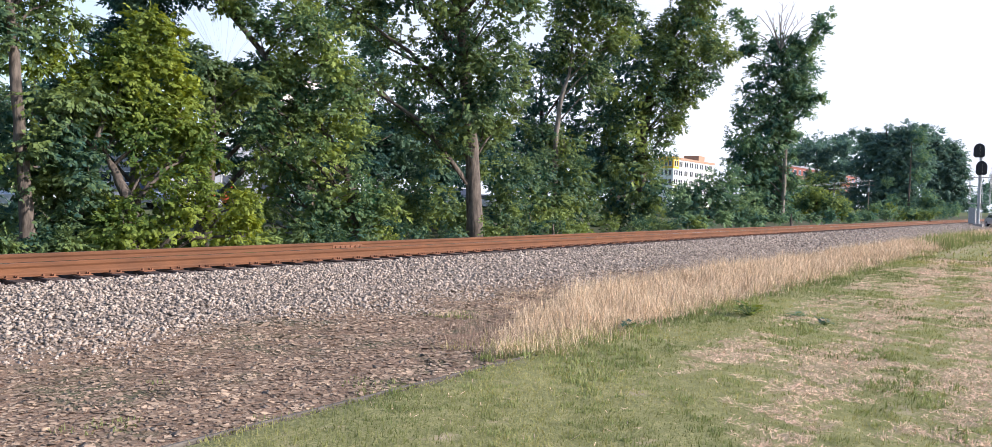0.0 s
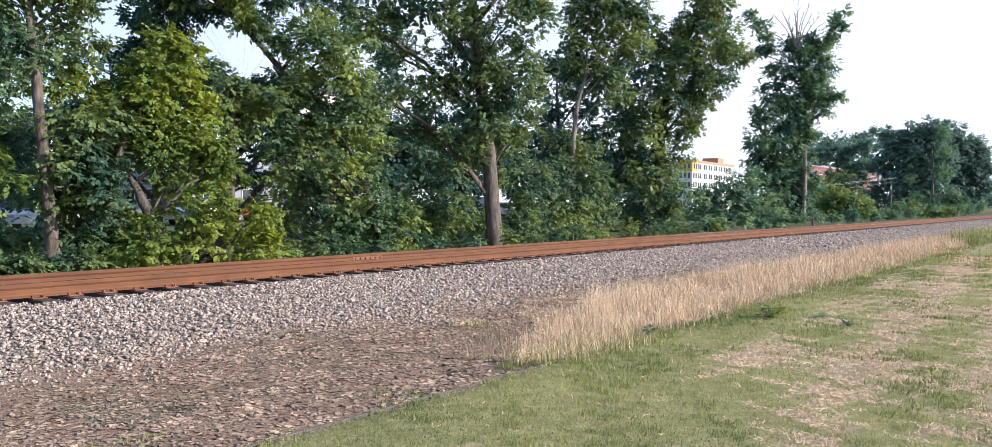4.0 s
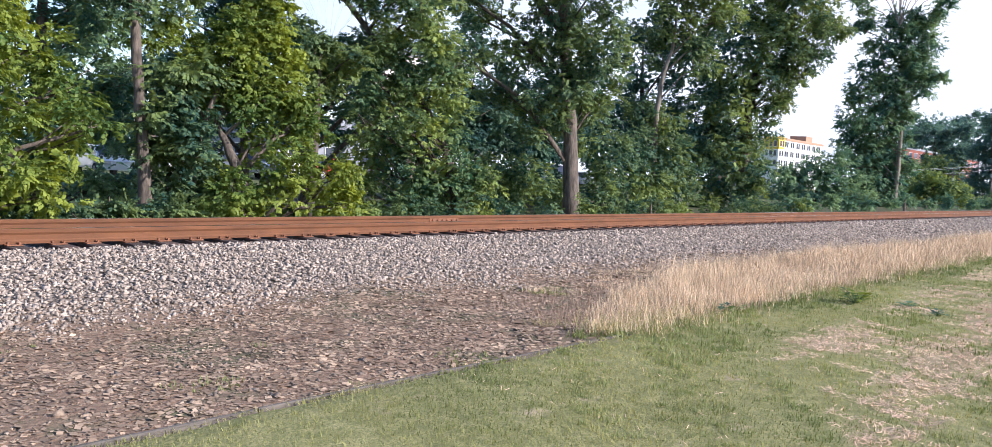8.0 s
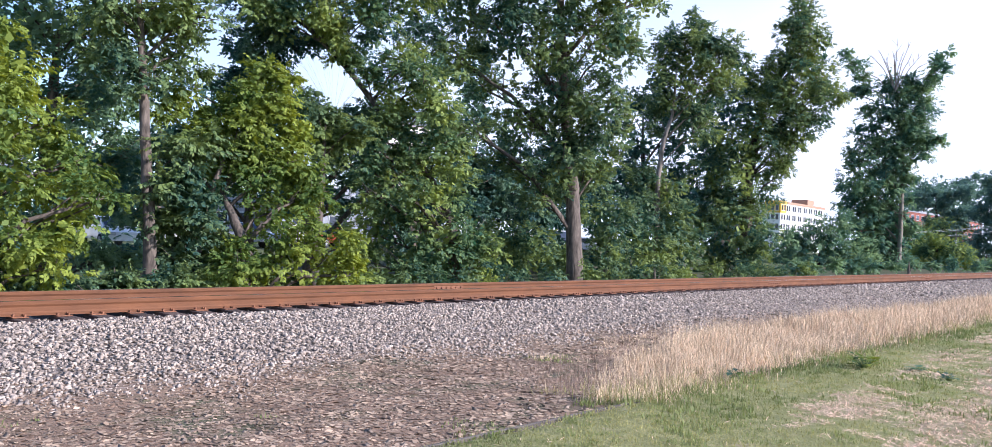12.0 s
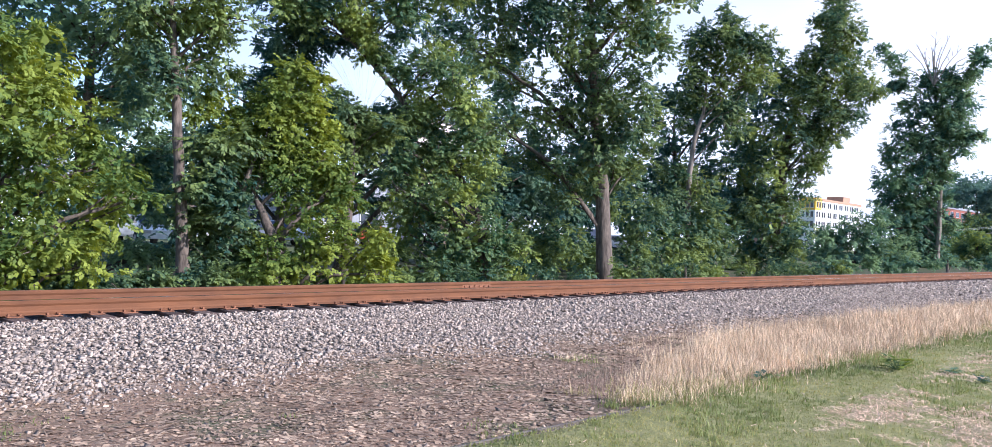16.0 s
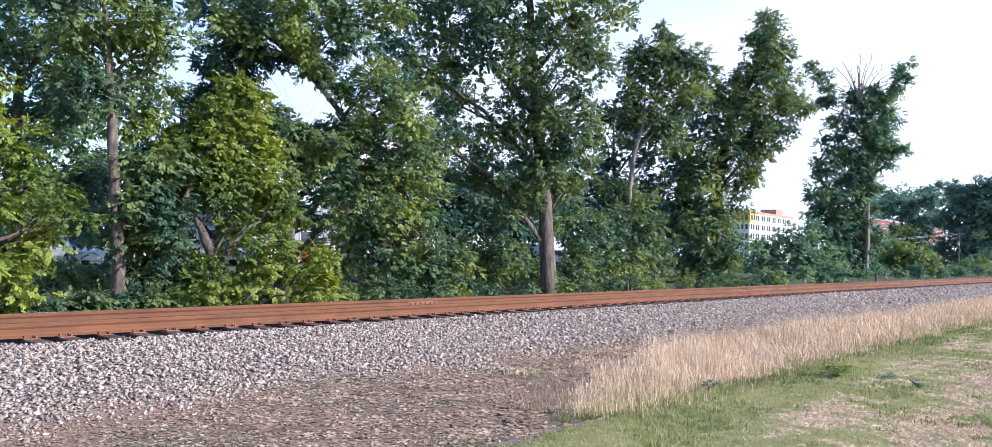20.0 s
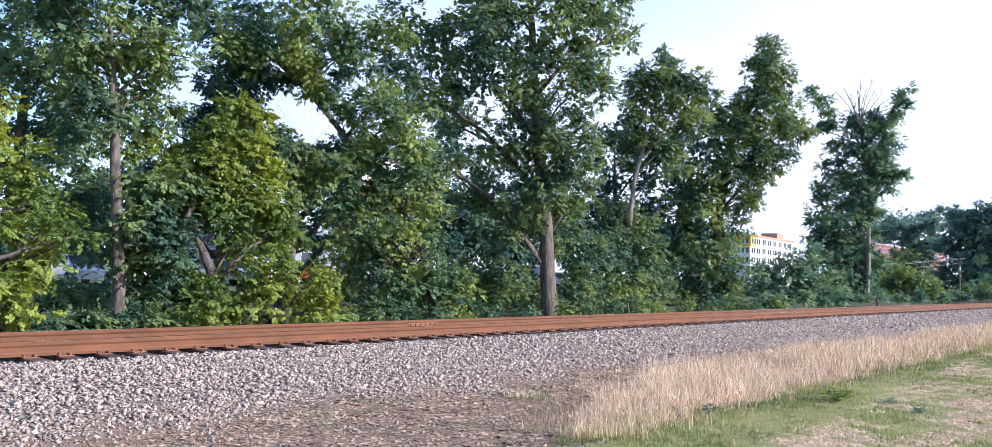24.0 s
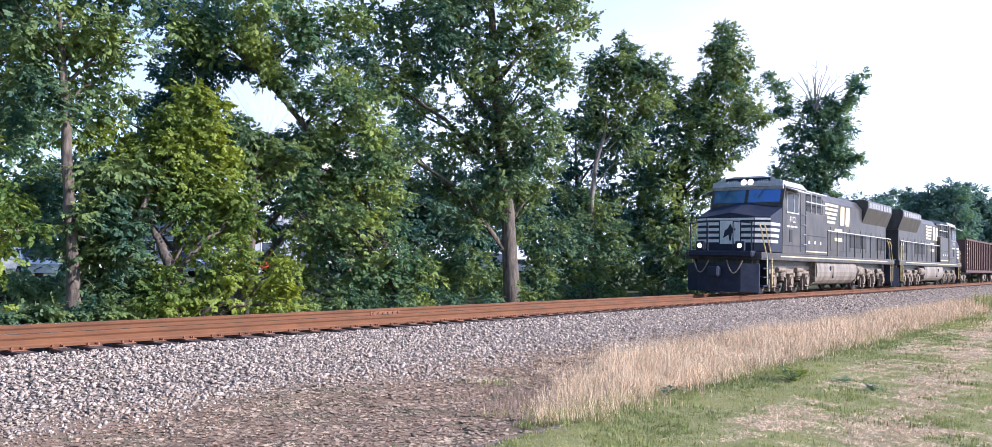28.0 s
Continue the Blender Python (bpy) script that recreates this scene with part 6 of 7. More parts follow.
def loco_truck(parent, cx, wheels):
    for y in (-1.13, 1.13):
        bm = bmesh.new()
        prism(bm, [(cx - 2.75, 0.55), (cx - 2.7, 0.92), (cx - 1.5, 1.02), (cx + 1.5, 1.02), (cx + 2.7, 0.92), (cx + 2.75, 0.55), (cx + 2.3, 0.52), (cx + 1.9, 0.72), (cx + 0.5, 0.70), (cx, 0.6), (cx - 0.5, 0.70), (cx - 1.9, 0.72), (cx - 2.3, 0.52)], "y", y - 0.09, y + 0.09)
        frame_ob = part("truck_frame", bm, TRUCK, parent, "dusty grey cast truck side frame")
        s = -1 if y < 0 else 1
        for k in (-2.0, 0.0, 2.0):
            x = cx + k
            bm = boxes((x - 0.24, x + 0.24, y + s * 0.02, y + s * 0.20, 0.30, 0.80), bevel=0.03)
            disc(bm, (x, y + s * 0.2, 0.53), (0, 1, 0), 0.17, 0.12, 14)
            box(bm, x - 0.34, x - 0.26, y + s * 0.03, y + s * 0.14, 0.14, 0.62)
            box(bm, x + 0.26, x + 0.34, y + s * 0.03, y + s * 0.14, 0.14, 0.62)
            part("journal_box", bm, TRUCK, frame_ob)
        for k in (-1.0, 1.0):
            bm = bmesh.new()
            for z in range(5):
                disc(bm, (cx + k, y + s * 0.12, 0.58 + 0.075 * z), (0, 0, 1), 0.13, 0.045, 12)
            part("spring", bm, TRUCK, frame_ob)
        bm = bmesh.new()
        tube(bm, [(cx - 1.5, y + s * 0.16, 0.98, 0.09), (cx - 0.7, y + s * 0.16, 0.98, 0.09)], 10)
        tube(bm, [(cx + 0.7, y + s * 0.16, 0.98, 0.09), (cx + 1.5, y + s * 0.16, 0.98, 0.09)], 10)
        part("brake_cylinder", bm, TRUCK, frame_ob)
    part("truck_bolster", boxes((cx - 2.5, cx + 2.5, -1.0, 1.0, 0.62, 1.0)), DULL_SHADE_BLACK, parent)
    for k in (-2.0, 0.0, 2.0):
        wheelset(parent, cx + k, WHEEL_R, wheels)


def handrail(parent, y, x0, x1, step=1.45):
    bm = bmesh.new()
    tube(bm, [(x0, y, 2.62, 0.022), (x1, y, 2.62, 0.022)], 6)
    rail = part("handrail", bm, WHITE, parent, "pale walkway handrail")
    n = int((x1 - x0) / step)
    for i in range(n + 1):
        x = x0 + (x1 - x0) * i / n
        part("stanchion", tube(bmesh.new(), [(x, y, 1.52, 0.022), (x, y, 2.62, 0.022)], 6), DULL_SHADE_BLACK, rail)


def locomotive(m, label):
    ob = thing("locomotive", m, label, "locomotive", "locomotives of the train")
    wheels = []
    # frame, pilot plow and steps
    part("underframe", boxes((0.5, 21.1, -1.1, 1.1, 0.95, 1.35), (0.35, 21.2, -1.50, 1.50, 1.28, 1.52), bevel=0.02), BLACK, ob)
    for s in (-1, 1):
        part("sill_stripe", boxes((2.4, 19.5, s * 1.505 - 0.004, s * 1.505 + 0.004, 1.40, 1.435)), GOLD, ob, "thin cream stripe along the sill")
    for end, flip in ((0.0, 1), (21.3, -1)):
        bm = bmesh.new()
        f = flip
        prism(bm, [(end + f * 0.35, -1.40), (end - f * 0.02, -0.85), (end - f * 0.1, 0.0), (end - f * 0.02, 0.85), (end + f * 0.35, 1.40), (end + f * 0.45, 1.40), (end + f * 0.14, 0.0), (end + f * 0.45, -1.40)], "z", 0.13, 1.16)
        plow = part("plow", bm, DULL_SHADE_BLACK, ob, "wide dark steel snow plow")
        part("anticlimber", boxes((min(end, end + f * 0.55), max(end, end + f * 0.55), -1.25, 1.25, 1.36, 1.56), bevel=0.05), DULL_SHADE_BLACK, ob)
        bm = boxes((min(end - f * 0.55, end + f * 0.3), max(end - f * 0.55, end + f * 0.3), -0.11, 0.11, 0.72, 1.02), bevel=0.03)
        box(bm, min(end - f * 0.6, end - f * 0.3), max(end - f * 0.6, end - f * 0.3), -0.2, 0.2, 0.68, 1.06, bevel=0.05)
        part("coupler", bm, DULL_SHADE_BLACK, ob)
        for y0, y1 in ((-0.95, -0.35), (0.35, 0.95)):
            bm = bmesh.new()
            pts = []
            for k in range(9):
                t = k / 8
                pts.append((end - f * (0.12 + 0.1 * math.sin(math.pi * t)), y0 + (y1 - y0) * t, 1.25 - 0.42 * math.sin(math.pi * t), 0.026))
            tube(bm, pts, 6)
            part("air_hose", bm, TRUCK, ob, "hanging grey air hose")
        for s in (-1, 1):
            bm = bmesh.new()
            for k in range(4):
                z = 0.35 + 0.32 * k
                box(bm, min(end + f * 0.55, end + f * 1.05), max(end + f * 0.55, end + f * 1.05), min(s * 1.18, s * 1.5), max(s * 1.18, s * 1.5), z, z + 0.045)
            box(bm, min(end + f * 1.05, end + f * 1.09), max(end + f * 1.05, end + f * 1.09), min(s * 1.15, s * 1.5), max(s * 1.15, s * 1.5), 0.3, 1.4)
            step = part("steps", bm, DULL_SHADE_BLACK, ob, "open corner steps")
            bm = bmesh.new()
            for x in (0.45, 0.95):
                if f > 0:
                    tube(bm, [(end + x + 0.55, s * 1.48, 0.42, 0.028), (end + x + 0.50, s * 1.48, 1.35, 0.028), (end + x, s * 1.42, 2.42, 0.028), (end + x + 0.1, s * 1.34, 2.52, 0.028)], 6)
                else:
                    tube(bm, [(end - x, s * 1.48, 0.42, 0.028), (end - x, s * 1.48, 1.5, 0.028), (end - x - 0.22, s * 1.44, 2.3, 0.028), (end - x - 0.5, s * 1.42, 2.52, 0.028)], 6)
            part("step_rail", bm, YELLOW, step, "yellow grab rail")
        for y in (-0.78, 0.78):
            box_bm = boxes((min(end + f * 0.02, end + f * 0.2), max(end + f * 0.02, end + f * 0.2), y - 0.17, y + 0.17, 1.56, 1.88), bevel=0.03)
            lamp_ob = part("ditch_light", box_bm, DULL_SHADE_BLACK, ob)
            if end == 0.0:
                part("lens", disc(bmesh.new(), (end + 0.012, y, 1.72), (1, 0, 0), 0.085, 0.03, 16), HEADLIGHT, lamp_ob, "lit warm white lamp")
    # nose
    bm = bmesh.new()
    rows = [(1.05, 0.95, 1.55, 2.86, 3.0), (1.35, 1.46, 1.55, 2.86, 3.10), (2.75, 1.48, 1.55, 3.30, 3.52)]
    loops = []
    for x, hw, z0, ze, zc in rows:
        loops.append([bm.verts.new(p) for p in ((x, -hw, z0), (x, -hw, ze), (x, 0, zc), (x, hw, ze), (x, hw, z0))])
    for a, b in zip(loops, loops[1:]):
        for k in range(5):
            bm.faces.new((a[k], a[(k + 1) % 5], b[(k + 1) % 5], b[k]))
    bm.faces.new(loops[0])
    bm.faces.new(loops[-1][::-1])
    nose = part("nose", bm, DULL_SHADE_BLACK, ob, "black short nose")
    # white nose stripes, on the front, the chamfers and the sides
    for z in (1.86, 2.08, 2.30, 2.52):
        for y0, y1 in ((-0.93, -0.45), (0.45, 0.93)):
            part("stripe", boxes((1.036, 1.046, y0, y1, z, z + 0.115)), WHITE, nose, "white nose stripe")
        for s in (-1, 1):
            bm = bmesh.new()
            prism(bm, [(1.05, s * 0.965), (1.345, s * 1.468), (1.335, s * 1.478), (1.038, s * 0.972)], "z", z, z + 0.115)
            part("stripe", bm, WHITE, nose, "white nose stripe")
            part("stripe", boxes((1.36, 2.35 - 0.35 * (2.52 - z), s * 1.475 - 0.012, s * 1.475 + 0.012, z, z + 0.115)), WHITE, nose, "white nose stripe")
    for s in (-1, 1):
        bm = bmesh.new()
        prism(bm, [(1.05, s * 0.965), (1.345, s * 1.468), (1.335, s * 1.478), (1.038, s * 0.972)], "z", 2.72, 2.80)
        part("stripe", bm, WHITE, nose, "white nose stripe")
    part("stripe", boxes((1.036, 1.046, -0.93, 0.93, 2.72, 2.80)), WHITE, nose, "white nose stripe")
    bm = bmesh.new()
    prism(bm, [(-0.40, 1.80), (0.40, 1.80), (0.40, 2.70), (-0.40, 2.70)], "x", 1.030, 1.044)
    panel = part("nose_panel", bm, WHITE, nose, "white panel on the nose door")
    bm = bmesh.new()
    prism(bm, [(0.27, 2.02), (0.05, 2.16), (0.02, 1.93), (-0.05, 1.93), (-0.08, 2.2), (-0.25, 2.38), (-0.1, 2.42), (-0.02, 2.58), (0.08, 2.4), (0.2, 2.32)], "x", 1.022, 1.032)
    part("emblem", bm, DULL_SHADE_BLACK, panel, "plain dark emblem")
    part("nose_rail", tube(bmesh.new(), [(0.12, -1.25, 2.55, 0.02), (0.12, -0.5, 2.62, 0.02)], 6), DULL_SHADE_BLACK, ob)
    part("nose_rail", tube(bmesh.new(), [(0.12, 1.25, 2.55, 0.02), (0.12, 0.5, 2.62, 0.02)], 6), DULL_SHADE_BLACK, ob)
    for y in (-1.2, -0.5, 0.5, 1.2):
        part("nose_post", tube(bmesh.new(), [(0.12, y, 1.5, 0.028), (0.12, y, 2.6, 0.028)], 6), DULL_SHADE_BLACK, ob)
    # cab
    bm = bmesh.new()
    prism(bm, [(2.62, 1.52), (2.62, 3.40), (2.92, 4.10), (5.5, 4.10), (5.5, 1.52)], "y", -1.49, 1.49)
    cab = part("cab", bm, BLACK, ob, "black cab with a pale roof edge")
    bm = bmesh.new()
    prism(bm, [(-1.52, 4.10), (-1.30, 4.34), (-0.6, 4.50), (0.6, 4.50), (1.30, 4.34), (1.52, 4.10)], "x", 2.86, 5.55)
    part("cab_roof", bm, ROOF_GREY, cab, "pale grey arched roof")
    bm = bmesh.new()
    prism(bm, [(2.83, 3.98), (2.735, 4.10), (2.80, 4.30), (2.95, 4.30), (2.95, 3.98)], "y", -1.44, 1.44)
    part("brow", bm, ROOF_GREY, cab, "pale brow over the windshield")
    for y0, y1 in ((-1.36, -0.06), (0.06, 1.36)):
        bm = bmesh.new()
        n = Vector((-0.70, 0, 0.30)).normalized() * 0.012
        a, b = Vector((2.65, 0, 3.47)), Vector((2.86, 0, 3.97))
        v = []
        for p in (a, b):
            for y in (y0, y1):
                v.append((p.x + n.x, y, p.z + n.z))
        q = [bm.verts.new(v[0]), bm.verts.new(v[1]), bm.verts.new(v[3]), bm.verts.new(v[2])]
        face = bm.faces.new(q)
        r = bmesh.ops.extrude_face_region(bm, geom=[face])
        for e in r["geom"]:
            if isinstance(e, bmesh.types.BMVert):
                e.co -= n * 0.8
        pane = part("windshield", bm, GLASS, cab, "windshield pane with the sky's blue reflection in its colour")
        ym = (y0 + y1) / 2
        part("wiper", tube(bmesh.new(), [(2.80, ym, 4.02, 0.014), (2.68, ym + 0.22, 3.68, 0.012)], 5), DULL_SHADE_BLACK, pane)
    bm = bmesh.new()
    prism(bm, [(2.74, 4.08), (2.86, 4.44), (3.2, 4.50), (3.2, 4.08)], "y", -0.92, 0.92)
    board = part("number_board", bm, DULL_SHADE_BLACK, cab, "black number board housing")
    for y in (-0.63, 0.63):
        words("4102", 0.24, WHITE, board, Matrix.Translation((2.785, y, 4.27)) @ Euler((radians(90 - 18), 0, radians(-90)), "XYZ").to_matrix().to_4x4())
    for y in (-0.14, 0.14):
        part("headlight", disc(bmesh.new(), (2.79, y, 4.27), (-0.95, 0, 0.3), 0.115, 0.05, 16), HEADLIGHT, board, "lit twin headlight")
    for s in (-1, 1):
        yy = s * 1.492
        part("side_window", boxes((3.1, 3.85, yy - 0.012, yy + 0.012, 3.15, 3.85)), DARK_GLASS, cab, "cab side window")
        part("side_window", boxes((3.95, 4.45, yy - 0.012, yy + 0.012, 3.15, 3.85)), DARK_GLASS, cab, "cab side window")
        part("window_frame", boxes((3.03, 3.09, yy - 0.02, yy + 0.02, 3.08, 3.92), (4.46, 4.52, yy - 0.02, yy + 0.02, 3.08, 3.92), (3.87, 3.93, yy - 0.02, yy + 0.02, 3.08, 3.92), (3.03, 4.52, yy - 0.02, yy + 0.02, 3.08, 3.13), (3.03, 4.52, yy - 0.02, yy + 0.02, 3.87, 3.92)), ROOF_GREY, cab)
        bm = bmesh.new()
        prism(bm, [(s * 1.5, 4.02), (s * 1.5, 4.06), (s * 1.95, 3.90), (s * 1.95, 3.87)], "x", 3.0, 4.6)
        part("sunshade", bm, ROOF_GREY, cab, "pale tilted sunshade")
        part("cab_vent", boxes((3.4, 3.75, yy - 0.01, yy + 0.01, 1.95, 2.45)), GRILLE, cab)
        words("4102", 0.36, WHITE, cab, Matrix.Translation((3.75, s * 1.497, 2.84)) @ Euler((radians(90), 0, 0 if s < 0 else radians(180)), "XYZ").to_matrix().to_4x4())
        for k in range(3):
            part("lettering_bar", boxes((3.1 + 0.45 * k, 3.45 + 0.45 * k, yy - 0.01, yy + 0.01, 2.54, 2.60)), WHITE, cab)
        for x in (4.75, 5.4):
            part("panel_seam", boxes((x, x + 0.025, yy - 0.008, yy + 0.008, 1.6, 3.95)), DULL_SHADE_BLACK, cab)
        part("panel_seam", boxes((2.7, 5.45, yy - 0.008, yy + 0.008, 1.80, 1.825)), DULL_SHADE_BLACK, cab)
        for k in range(4):
            part("grab_iron", tube(bmesh.new(), [(5.0, s * 1.50, 1.9 + 0.4 * k, 0.014), (5.0, s * 1.56, 1.9 + 0.4 * k, 0.014), (5.3, s * 1.56, 1.9 + 0.4 * k, 0.014), (5.3, s * 1.50, 1.9 + 0.4 * k, 0.014)], 5), ROOF_GREY, cab)
    # equipment cab behind, with open grilles above
    eq = part("equipment_cab", boxes((5.5, 8.6, -1.46, 1.46, 1.52, 3.25), (5.5, 8.6, -1.20, 1.20, 3.25, 4.15), bevel=0.02), BLACK, ob)
    for s in (-1, 1):
        for k in range(4):
            x = 5.65 + 0.74 * k
            part("grille", boxes((x, x + 0.6, s * 1.205 - 0.02, s * 1.205 + 0.02, 3.36, 4.05)), GRILLE, eq, "dark cooling grille")
            part("grille_post", boxes((x - 0.06, x - 0.02, s * 1.42 - 0.02, s * 1.42 + 0.02, 3.25, 4.1)), ROOF_GREY, eq)
        part("grille_rail", boxes((5.55, 8.6, s * 1.42 - 0.02, s * 1.42 + 0.02, 4.08, 4.13), (5.55, 8.6, s * 1.42 - 0.02, s * 1.42 + 0.02, 3.66, 3.70)), ROOF_GREY, eq)
        for k in range(3):
            part("vent_square", boxes((5.9 + 0.8 * k, 6.05 + 0.8 * k, s * 1.465 - 0.008, s * 1.465 + 0.008, 1.95, 2.08)), WHITE, eq)
        part("cab_stripe", boxes((5.6, 8.5, s * 1.465 - 0.006, s * 1.465 + 0.006, 1.62, 1.66)), GOLD, eq)
        part("door_seam", boxes((5.75, 8.3, s * 1.465 - 0.006, s * 1.465 + 0.006, 2.28, 2.31)), DULL_SHADE_BLACK, eq)
    # long hood
    bm = bmesh.new()
    prism(bm, [(-1.24, 1.52), (-1.24, 3.92), (-0.95, 4.26), (0.95, 4.26), (1.24, 3.92), (1.24, 1.52)], "x", 8.6, 20.3)
    hood = part("long_hood", bm, BLACK, ob, "long black engine hood")
    for s in (-1, 1):
        for k in range(11):
            x = 8.75 + 1.04 * k
            part("hood_door", boxes((x, x + 0.96, s * 1.245 - 0.012, s * 1.245 + 0.012, 1.75, 2.85), bevel=0.006), BLACK, hood)
            if k in (4, 5, 6, 9, 10):
                part("louvre", boxes((x + 0.12, x + 0.84, s * 1.262 - 0.012, s * 1.262 + 0.012, 1.95, 2.65)), GRILLE, hood)
        # plain emblem: pale bars and two block shapes
        fx = (lambda x: x) if s < 0 else (lambda x: 21.4 - x)
        for k in range(5):
            z = 2.98 + 0.19 * k
            a, b = sorted((fx(9.0), fx(11.0 - 0.12 * (4 - k))))
            part("emblem_bar", boxes((a, b, s * 1.246 - 0.01, s * 1.246 + 0.01, z, z + 0.11)), GOLD, hood, "cream emblem bar")
        for x0 in (11.3, 12.2):
            bm = bmesh.new()
            prof = [(x0, 3.02), (x0 + 0.08, 2.96), (x0 + 0.60, 2.98), (x0 + 0.68, 3.1), (x0 + 0.74, 3.78), (x0 + 0.66, 3.85), (x0 + 0.16, 3.83), (x0 + 0.08, 3.72)]
            prism(bm, [(fx(p[0]), p[1]) for p in prof], "y", s * 1.25 - 0.01, s * 1.25 + 0.01)
            part("emblem_shape", bm, GOLD, hood, "cream block emblem")
        for k in range(2):
            a, b = sorted((fx(10.4), fx(11.6)))
            part("lettering_bar", boxes((a, b, s * 1.262 - 0.01, s * 1.262 + 0.01, 2.62 - 0.42 * k, 2.78 - 0.42 * k)), GOLD, hood)
        handrail(ob, s * 1.44, 8.7, 20.6)
    # radiator wings, exhaust and roof clutter
    bm = bmesh.new()
    prism(bm, [(-1.24, 3.25), (-1.52, 3.98), (-1.52, 4.32), (-1.40, 4.40), (1.40, 4.40), (1.52, 4.32), (1.52, 3.98), (1.24, 3.25)], "x", 15.3, 20.5)
    rad = part("radiator", bm, BLACK, ob, "overhanging radiator wings")
    for s in (-1, 1):
        part("radiator_screen", boxes((15.4, 20.35, s * 1.525 - 0.012, s * 1.525 + 0.012, 4.02, 4.29)), SCREEN, rad, "pale radiator screen")
        for k in range(9):
            part("screen_bar", boxes((15.45 + 0.60 * k, 15.49 + 0.60 * k, s * 1.54 - 0.01, s * 1.54 + 0.01, 4.02, 4.29)), BLACK, rad)
    part("exhaust_stack", boxes((11.6, 12.5, -0.4, 0.4, 4.26, 4.52), bevel=0.04), DULL_SHADE_BLACK, hood)
    part("roof_fan", disc(bmesh.new(), (9.6, 0, 4.32), (0, 0, 1), 0.55, 0.14, 20), DULL_SHADE_BLACK, hood)
    part("blower", boxes((13.0, 15.0, -0.7, 0.7, 4.26, 4.42), bevel=0.04), BLACK, hood)
    bm = bmesh.new()
    tube(bm, [(4.4, 0.35, 4.48, 0.06), (4.1, 0.35, 4.56, 0.06)], 8)
    tube(bm, [(4.4, 0.1, 4.48, 0.05), (4.0, 0.1, 4.57, 0.05)], 8)
    part("horn", bm, STEEL, cab)
    # fuel tank and trucks
    bm = bmesh.new()
    prism(bm, [(-1.36, 1.28), (-1.41, 1.1), (-1.42, 0.9), (-1.39, 0.7), (-1.3, 0.52), (-1.16, 0.39), (-1.0, 0.33), (1.0, 0.33), (1.16, 0.39), (1.3, 0.52), (1.39, 0.7), (1.42, 0.9), (1.41, 1.1), (1.36, 1.28)], "x", 7.3, 13.6)
    tank = part("fuel_tank", bm, TANK, ob, "dusty grey fuel tank")
    for x in (7.24, 13.58):
        part("tank_end", boxes((x, x + 0.08, -1.36, 1.36, 0.45, 1.26), bevel=0.02), TRUCK, tank)
    for y in (-1.40, 1.40):
        part("filler_cap", disc(bmesh.new(), (9.2, y, 1.05), (0, 1, 0), 0.09, 0.1, 12), DULL_SHADE_BLACK, tank)
        part("sight_gauge", boxes((9.6, 9.66, y - 0.03, y + 0.03, 0.62, 1.15)), DULL_SHADE_BLACK, tank)
    for y in (-1.25, 1.25):
        part("air_tank", tube(bmesh.new(), [(13.75, y, 0.95, 0.10), (13.85, y, 0.95, 0.22), (14.95, y, 0.95, 0.22), (15.05, y, 0.95, 0.10)], 14), TRUCK, ob, "grey air reservoir")
    # the body rides high on its frame: heights of the parts above the trucks
    low, high = (0.0, 1.0, 1.72, 2.80, 4.60), (0.0, 1.0, 1.85, 2.93, 4.80)
    for o in ob.children_recursive:
        if o.matrix_basis.translation.length > 0:
            o.location.z = float(np.interp(o.location.z, low, high))
            continue
        for v in o.data.vertices:
            v.co.z = float(np.interp(v.co.z, low, high))
    loco_truck(ob, 4.1, wheels)
    loco_truck(ob, 17.2, wheels)
    return ob, wheels


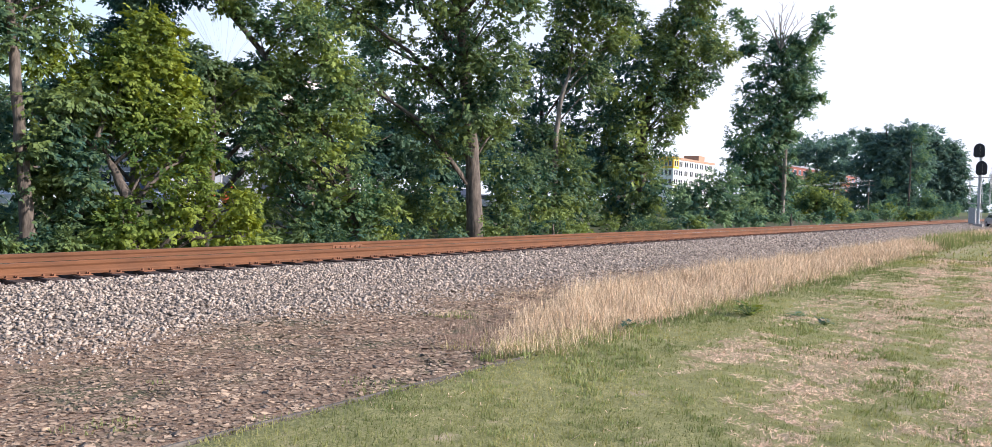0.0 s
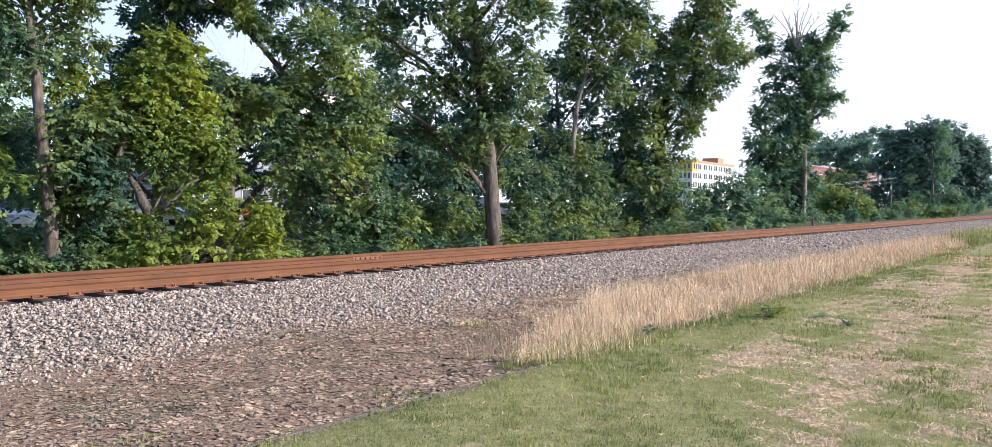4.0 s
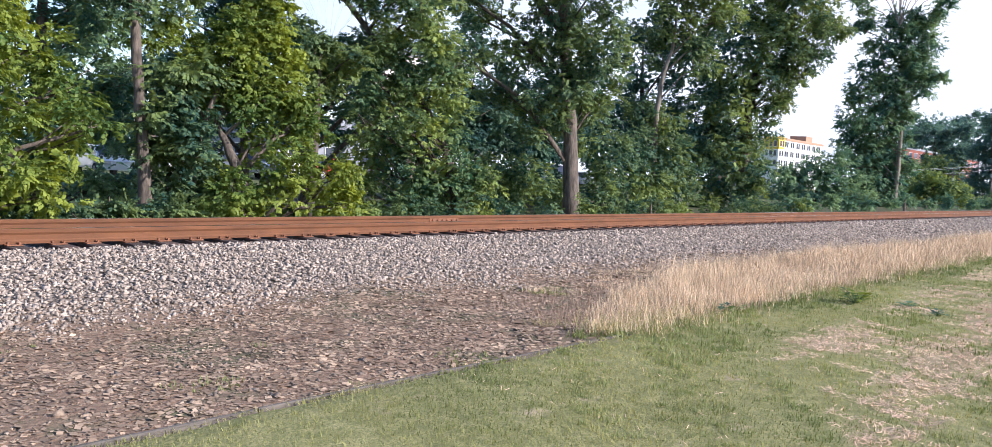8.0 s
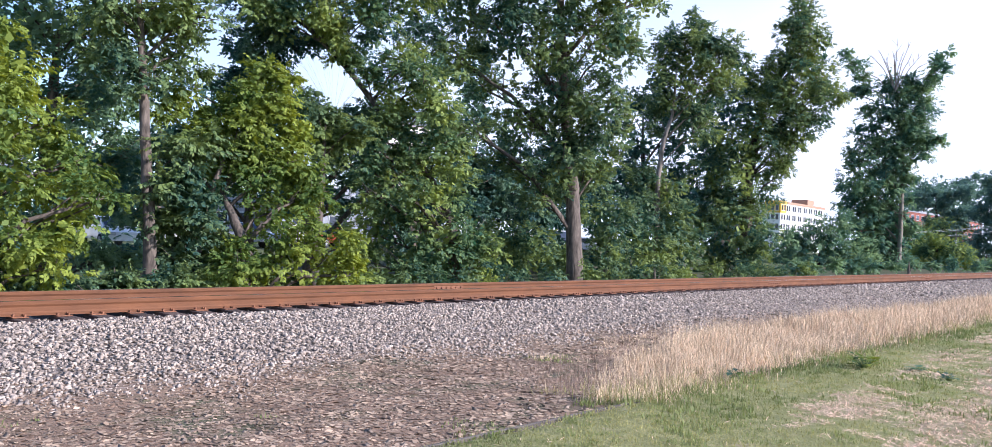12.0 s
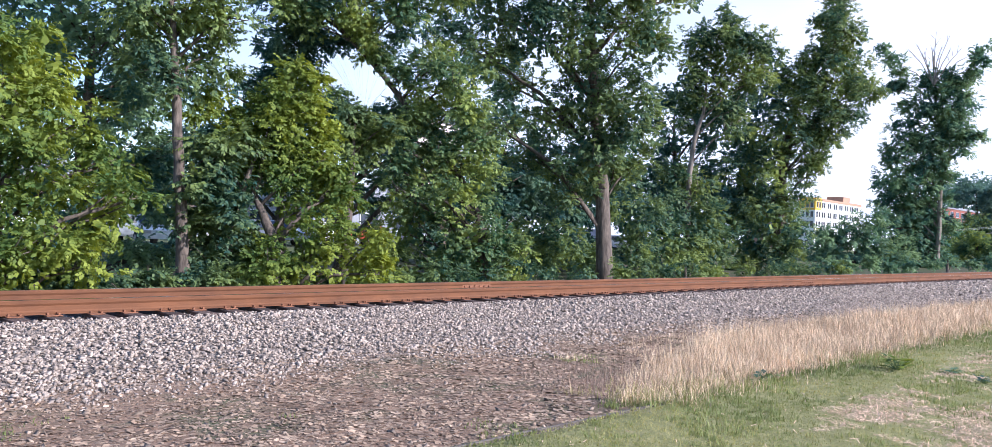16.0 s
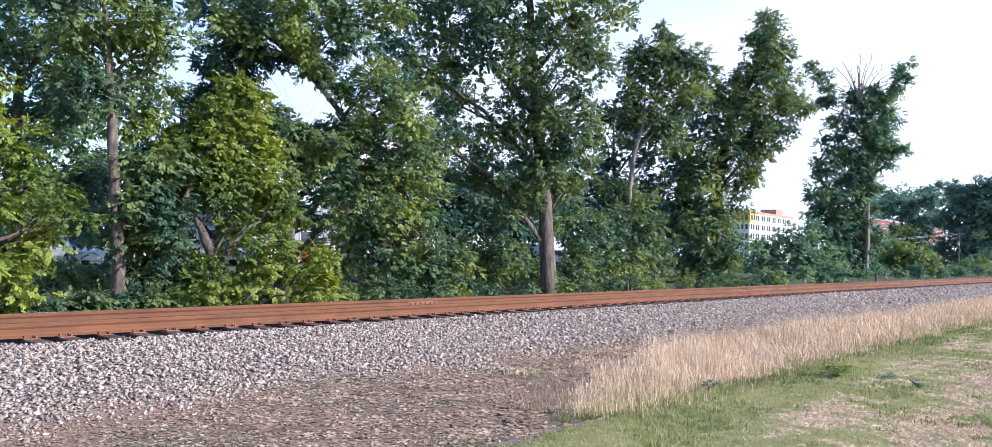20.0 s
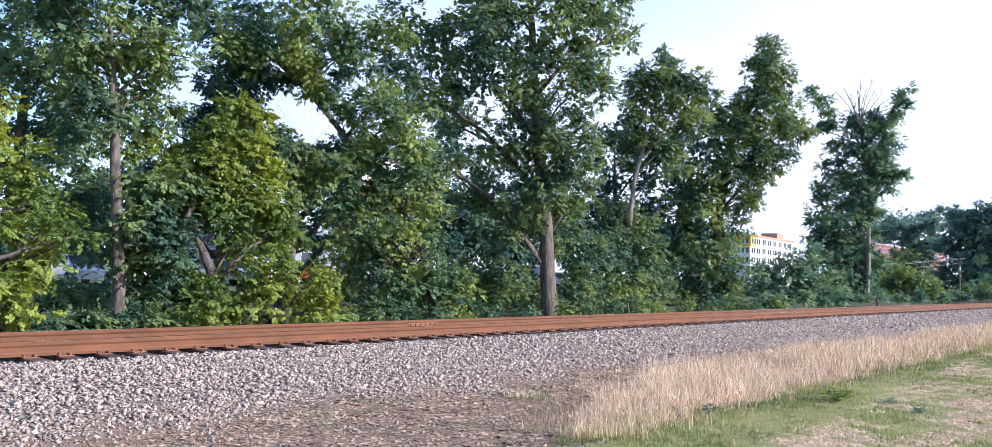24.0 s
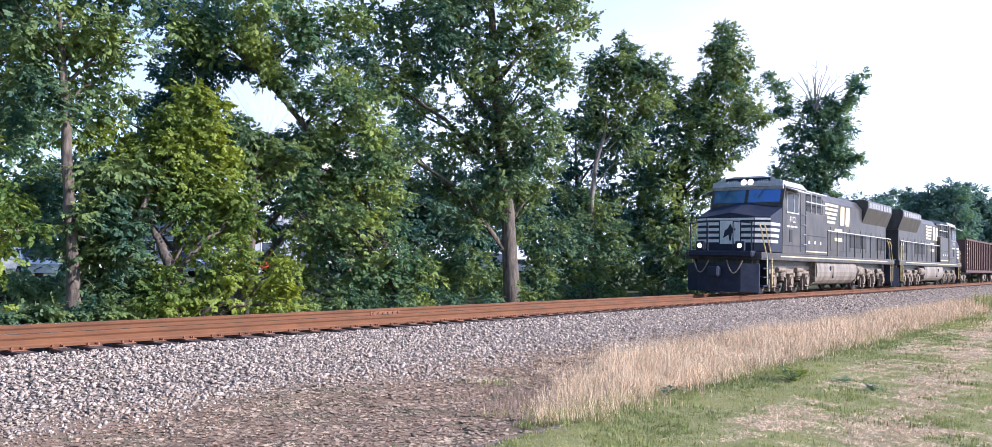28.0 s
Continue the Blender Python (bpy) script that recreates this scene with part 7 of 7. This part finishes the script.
def gondola(m):
    """An open-topped coal car: ribbed sides, end sills, ladders, trucks."""
    ob = thing("coal_car", m, "rust-brown ribbed open coal car behind the locomotives", "freight car", "cars of the train")
    wheels = []
    n = 15.6
    bm = boxes((0.5, n - 0.5, -1.48, -1.42, 1.0, 3.55), (0.5, n - 0.5, 1.42, 1.48, 1.0, 3.55))
    tub = part("side_sheets", bm, HOPPER, ob, "rust-brown steel sides")
    part("end_sheet", boxes((0.5, 0.56, -1.42, 1.42, 1.0, 3.55)), HOPPER, ob)
    part("end_sheet", boxes((n - 0.56, n - 0.5, -1.42, 1.42, 1.0, 3.55)), HOPPER, ob)
    part("floor", boxes((0.5, n - 0.5, -1.42, 1.42, 0.95, 1.1)), HOPPER, ob)
    for s in (-1, 1):
        part("top_chord", boxes((0.4, n - 0.4, s * 1.48 - 0.07, s * 1.48 + 0.07, 3.5, 3.64)), HOPPER, ob)
        part("side_sill", boxes((0.2, n - 0.2, s * 1.48 - 0.06, s * 1.48 + 0.06, 0.92, 1.12)), HOPPER, ob)
        for k in range(15):
            x = 0.75 + k * (n - 1.5) / 14
            part("rib", boxes((x - 0.06, x + 0.06, min(s * 1.48, s * 1.57), max(s * 1.48, s * 1.57), 1.1, 3.5), bevel=0.012), HOPPER, tub)
        for x in (0.3, n - 0.7):
            bm = bmesh.new()
            for z in range(7):
                tube(bm, [(x, s * 1.6, 1.0 + 0.36 * z, 0.014), (x + 0.4, s * 1.6, 1.0 + 0.36 * z, 0.014)], 5)
            part("ladder", bm, WHITE if x < 1 else HOPPER, ob)
        part("lettering_bar", boxes((2.0, 2.5, s * 1.49 - 0.006, s * 1.49 + 0.006, 2.8, 2.95)), WHITE, tub)
    bm = bmesh.new()
    g = bmesh.ops.create_grid(bm, x_segments=26, y_segments=6, size=0.5)
    for v in g["verts"]:
        x, y = 0.6 + (v.co.x + 0.5) * (n - 1.2), v.co.y * 2.8
        v.co = Vector((x, y, 3.32 + 0.22 * noise.noise((x * 0.6, y, 3)) + 0.18 * (1 - (y / 1.4) ** 2)))
    tagged(part("coal_load", bm, COAL, ob, "black coal load"), "black coal load")
    part("centre_sill", boxes((0.0, n, -0.3, 0.3, 0.75, 1.0)), DULL_SHADE_BLACK, ob)
    for x in (-0.35, n + 0.05):
        part("coupler", boxes((x, x + 0.3, -0.16, 0.16, 0.7, 1.0), bevel=0.04), STEEL, ob)
    for cx in (2.1, n - 2.1):
        for s in (-1, 1):
            bm = bmesh.new()
            prism(bm, [(cx - 1.15, 0.50), (cx - 1.1, 0.66), (cx - 0.4, 0.82), (cx + 0.4, 0.82), (cx + 1.1, 0.66), (cx + 1.15, 0.50), (cx + 0.9, 0.42), (cx + 0.5, 0.28), (cx - 0.5, 0.28), (cx - 0.9, 0.42)], "y", s * 1.0 - 0.08, s * 1.0 + 0.08)
            frame_ob = part("truck_frame", bm, TRUCK, ob, "dusty cast truck frame")
            for k in range(3):
                part("spring", disc(bmesh.new(), (cx - 0.2 + 0.2 * k, s * 1.1, 0.5), (0, 0, 1), 0.08, 0.3, 8), STEEL, frame_ob)
        for k in (-0.87, 0.87):
            wheelset(ob, cx + k, 0.46, wheels)
    return ob, wheels


LOCO_LENGTH, SECOND, FIRST_CAR, PITCH = 21.3, 43.7, 45.0, 16.6
loco_a, wheels_a = locomotive(pose(front_at(0), TRACK, 0), "black freight locomotive leading the train, white stripes on its nose")
loco_b = copy_thing(loco_a, pose(front_at(0) + SECOND, TRACK, 0, 0, 0, 180))
tagged(loco_b, "black freight locomotive coupled second, running cab end last")
cars = [gondola(pose(front_at(0) + FIRST_CAR, TRACK, 0))[0]]
for i in (1, 2):
    cars.append(copy_thing(cars[0], pose(front_at(0) + FIRST_CAR + PITCH * i, TRACK, 0)))

def roll(ob, way):
    """Wheels turn with the train while it is near; way: +1 where the thing faces backwards."""
    r = ob.location.z
    x = ob.location.x
    rows = [(0.0, pose(x, 0, r))]
    for k in range(94):
        t = 24.9 + k / 30
        rows.append((t, pose(x, 0, r, 0, way * math.degrees(SPEED * (k / 30) / r) % 360, 0)))
    walk(ob, rows)


def motions():
    rows = (0, 10, 20, 24, 25, 25.5, 26, 26.5, 27, 27.5, 28)
    walk(loco_a, [(t, pose(front_at(t), TRACK, 0)) for t in rows])
    walk(loco_b, [(t, pose(front_at(t) + SECOND, TRACK, 0, 0, 0, 180)) for t in rows])
    for i, car in enumerate(cars):
        walk(car, [(t, pose(front_at(t) + FIRST_CAR + PITCH * i, TRACK, 0)) for t in rows])
    for ob in (loco_a, loco_b, *cars):
        for w in ob.children:
            if w.name.startswith("wheelset"):
                roll(w, 1 if ob == loco_b else -1)


motions()
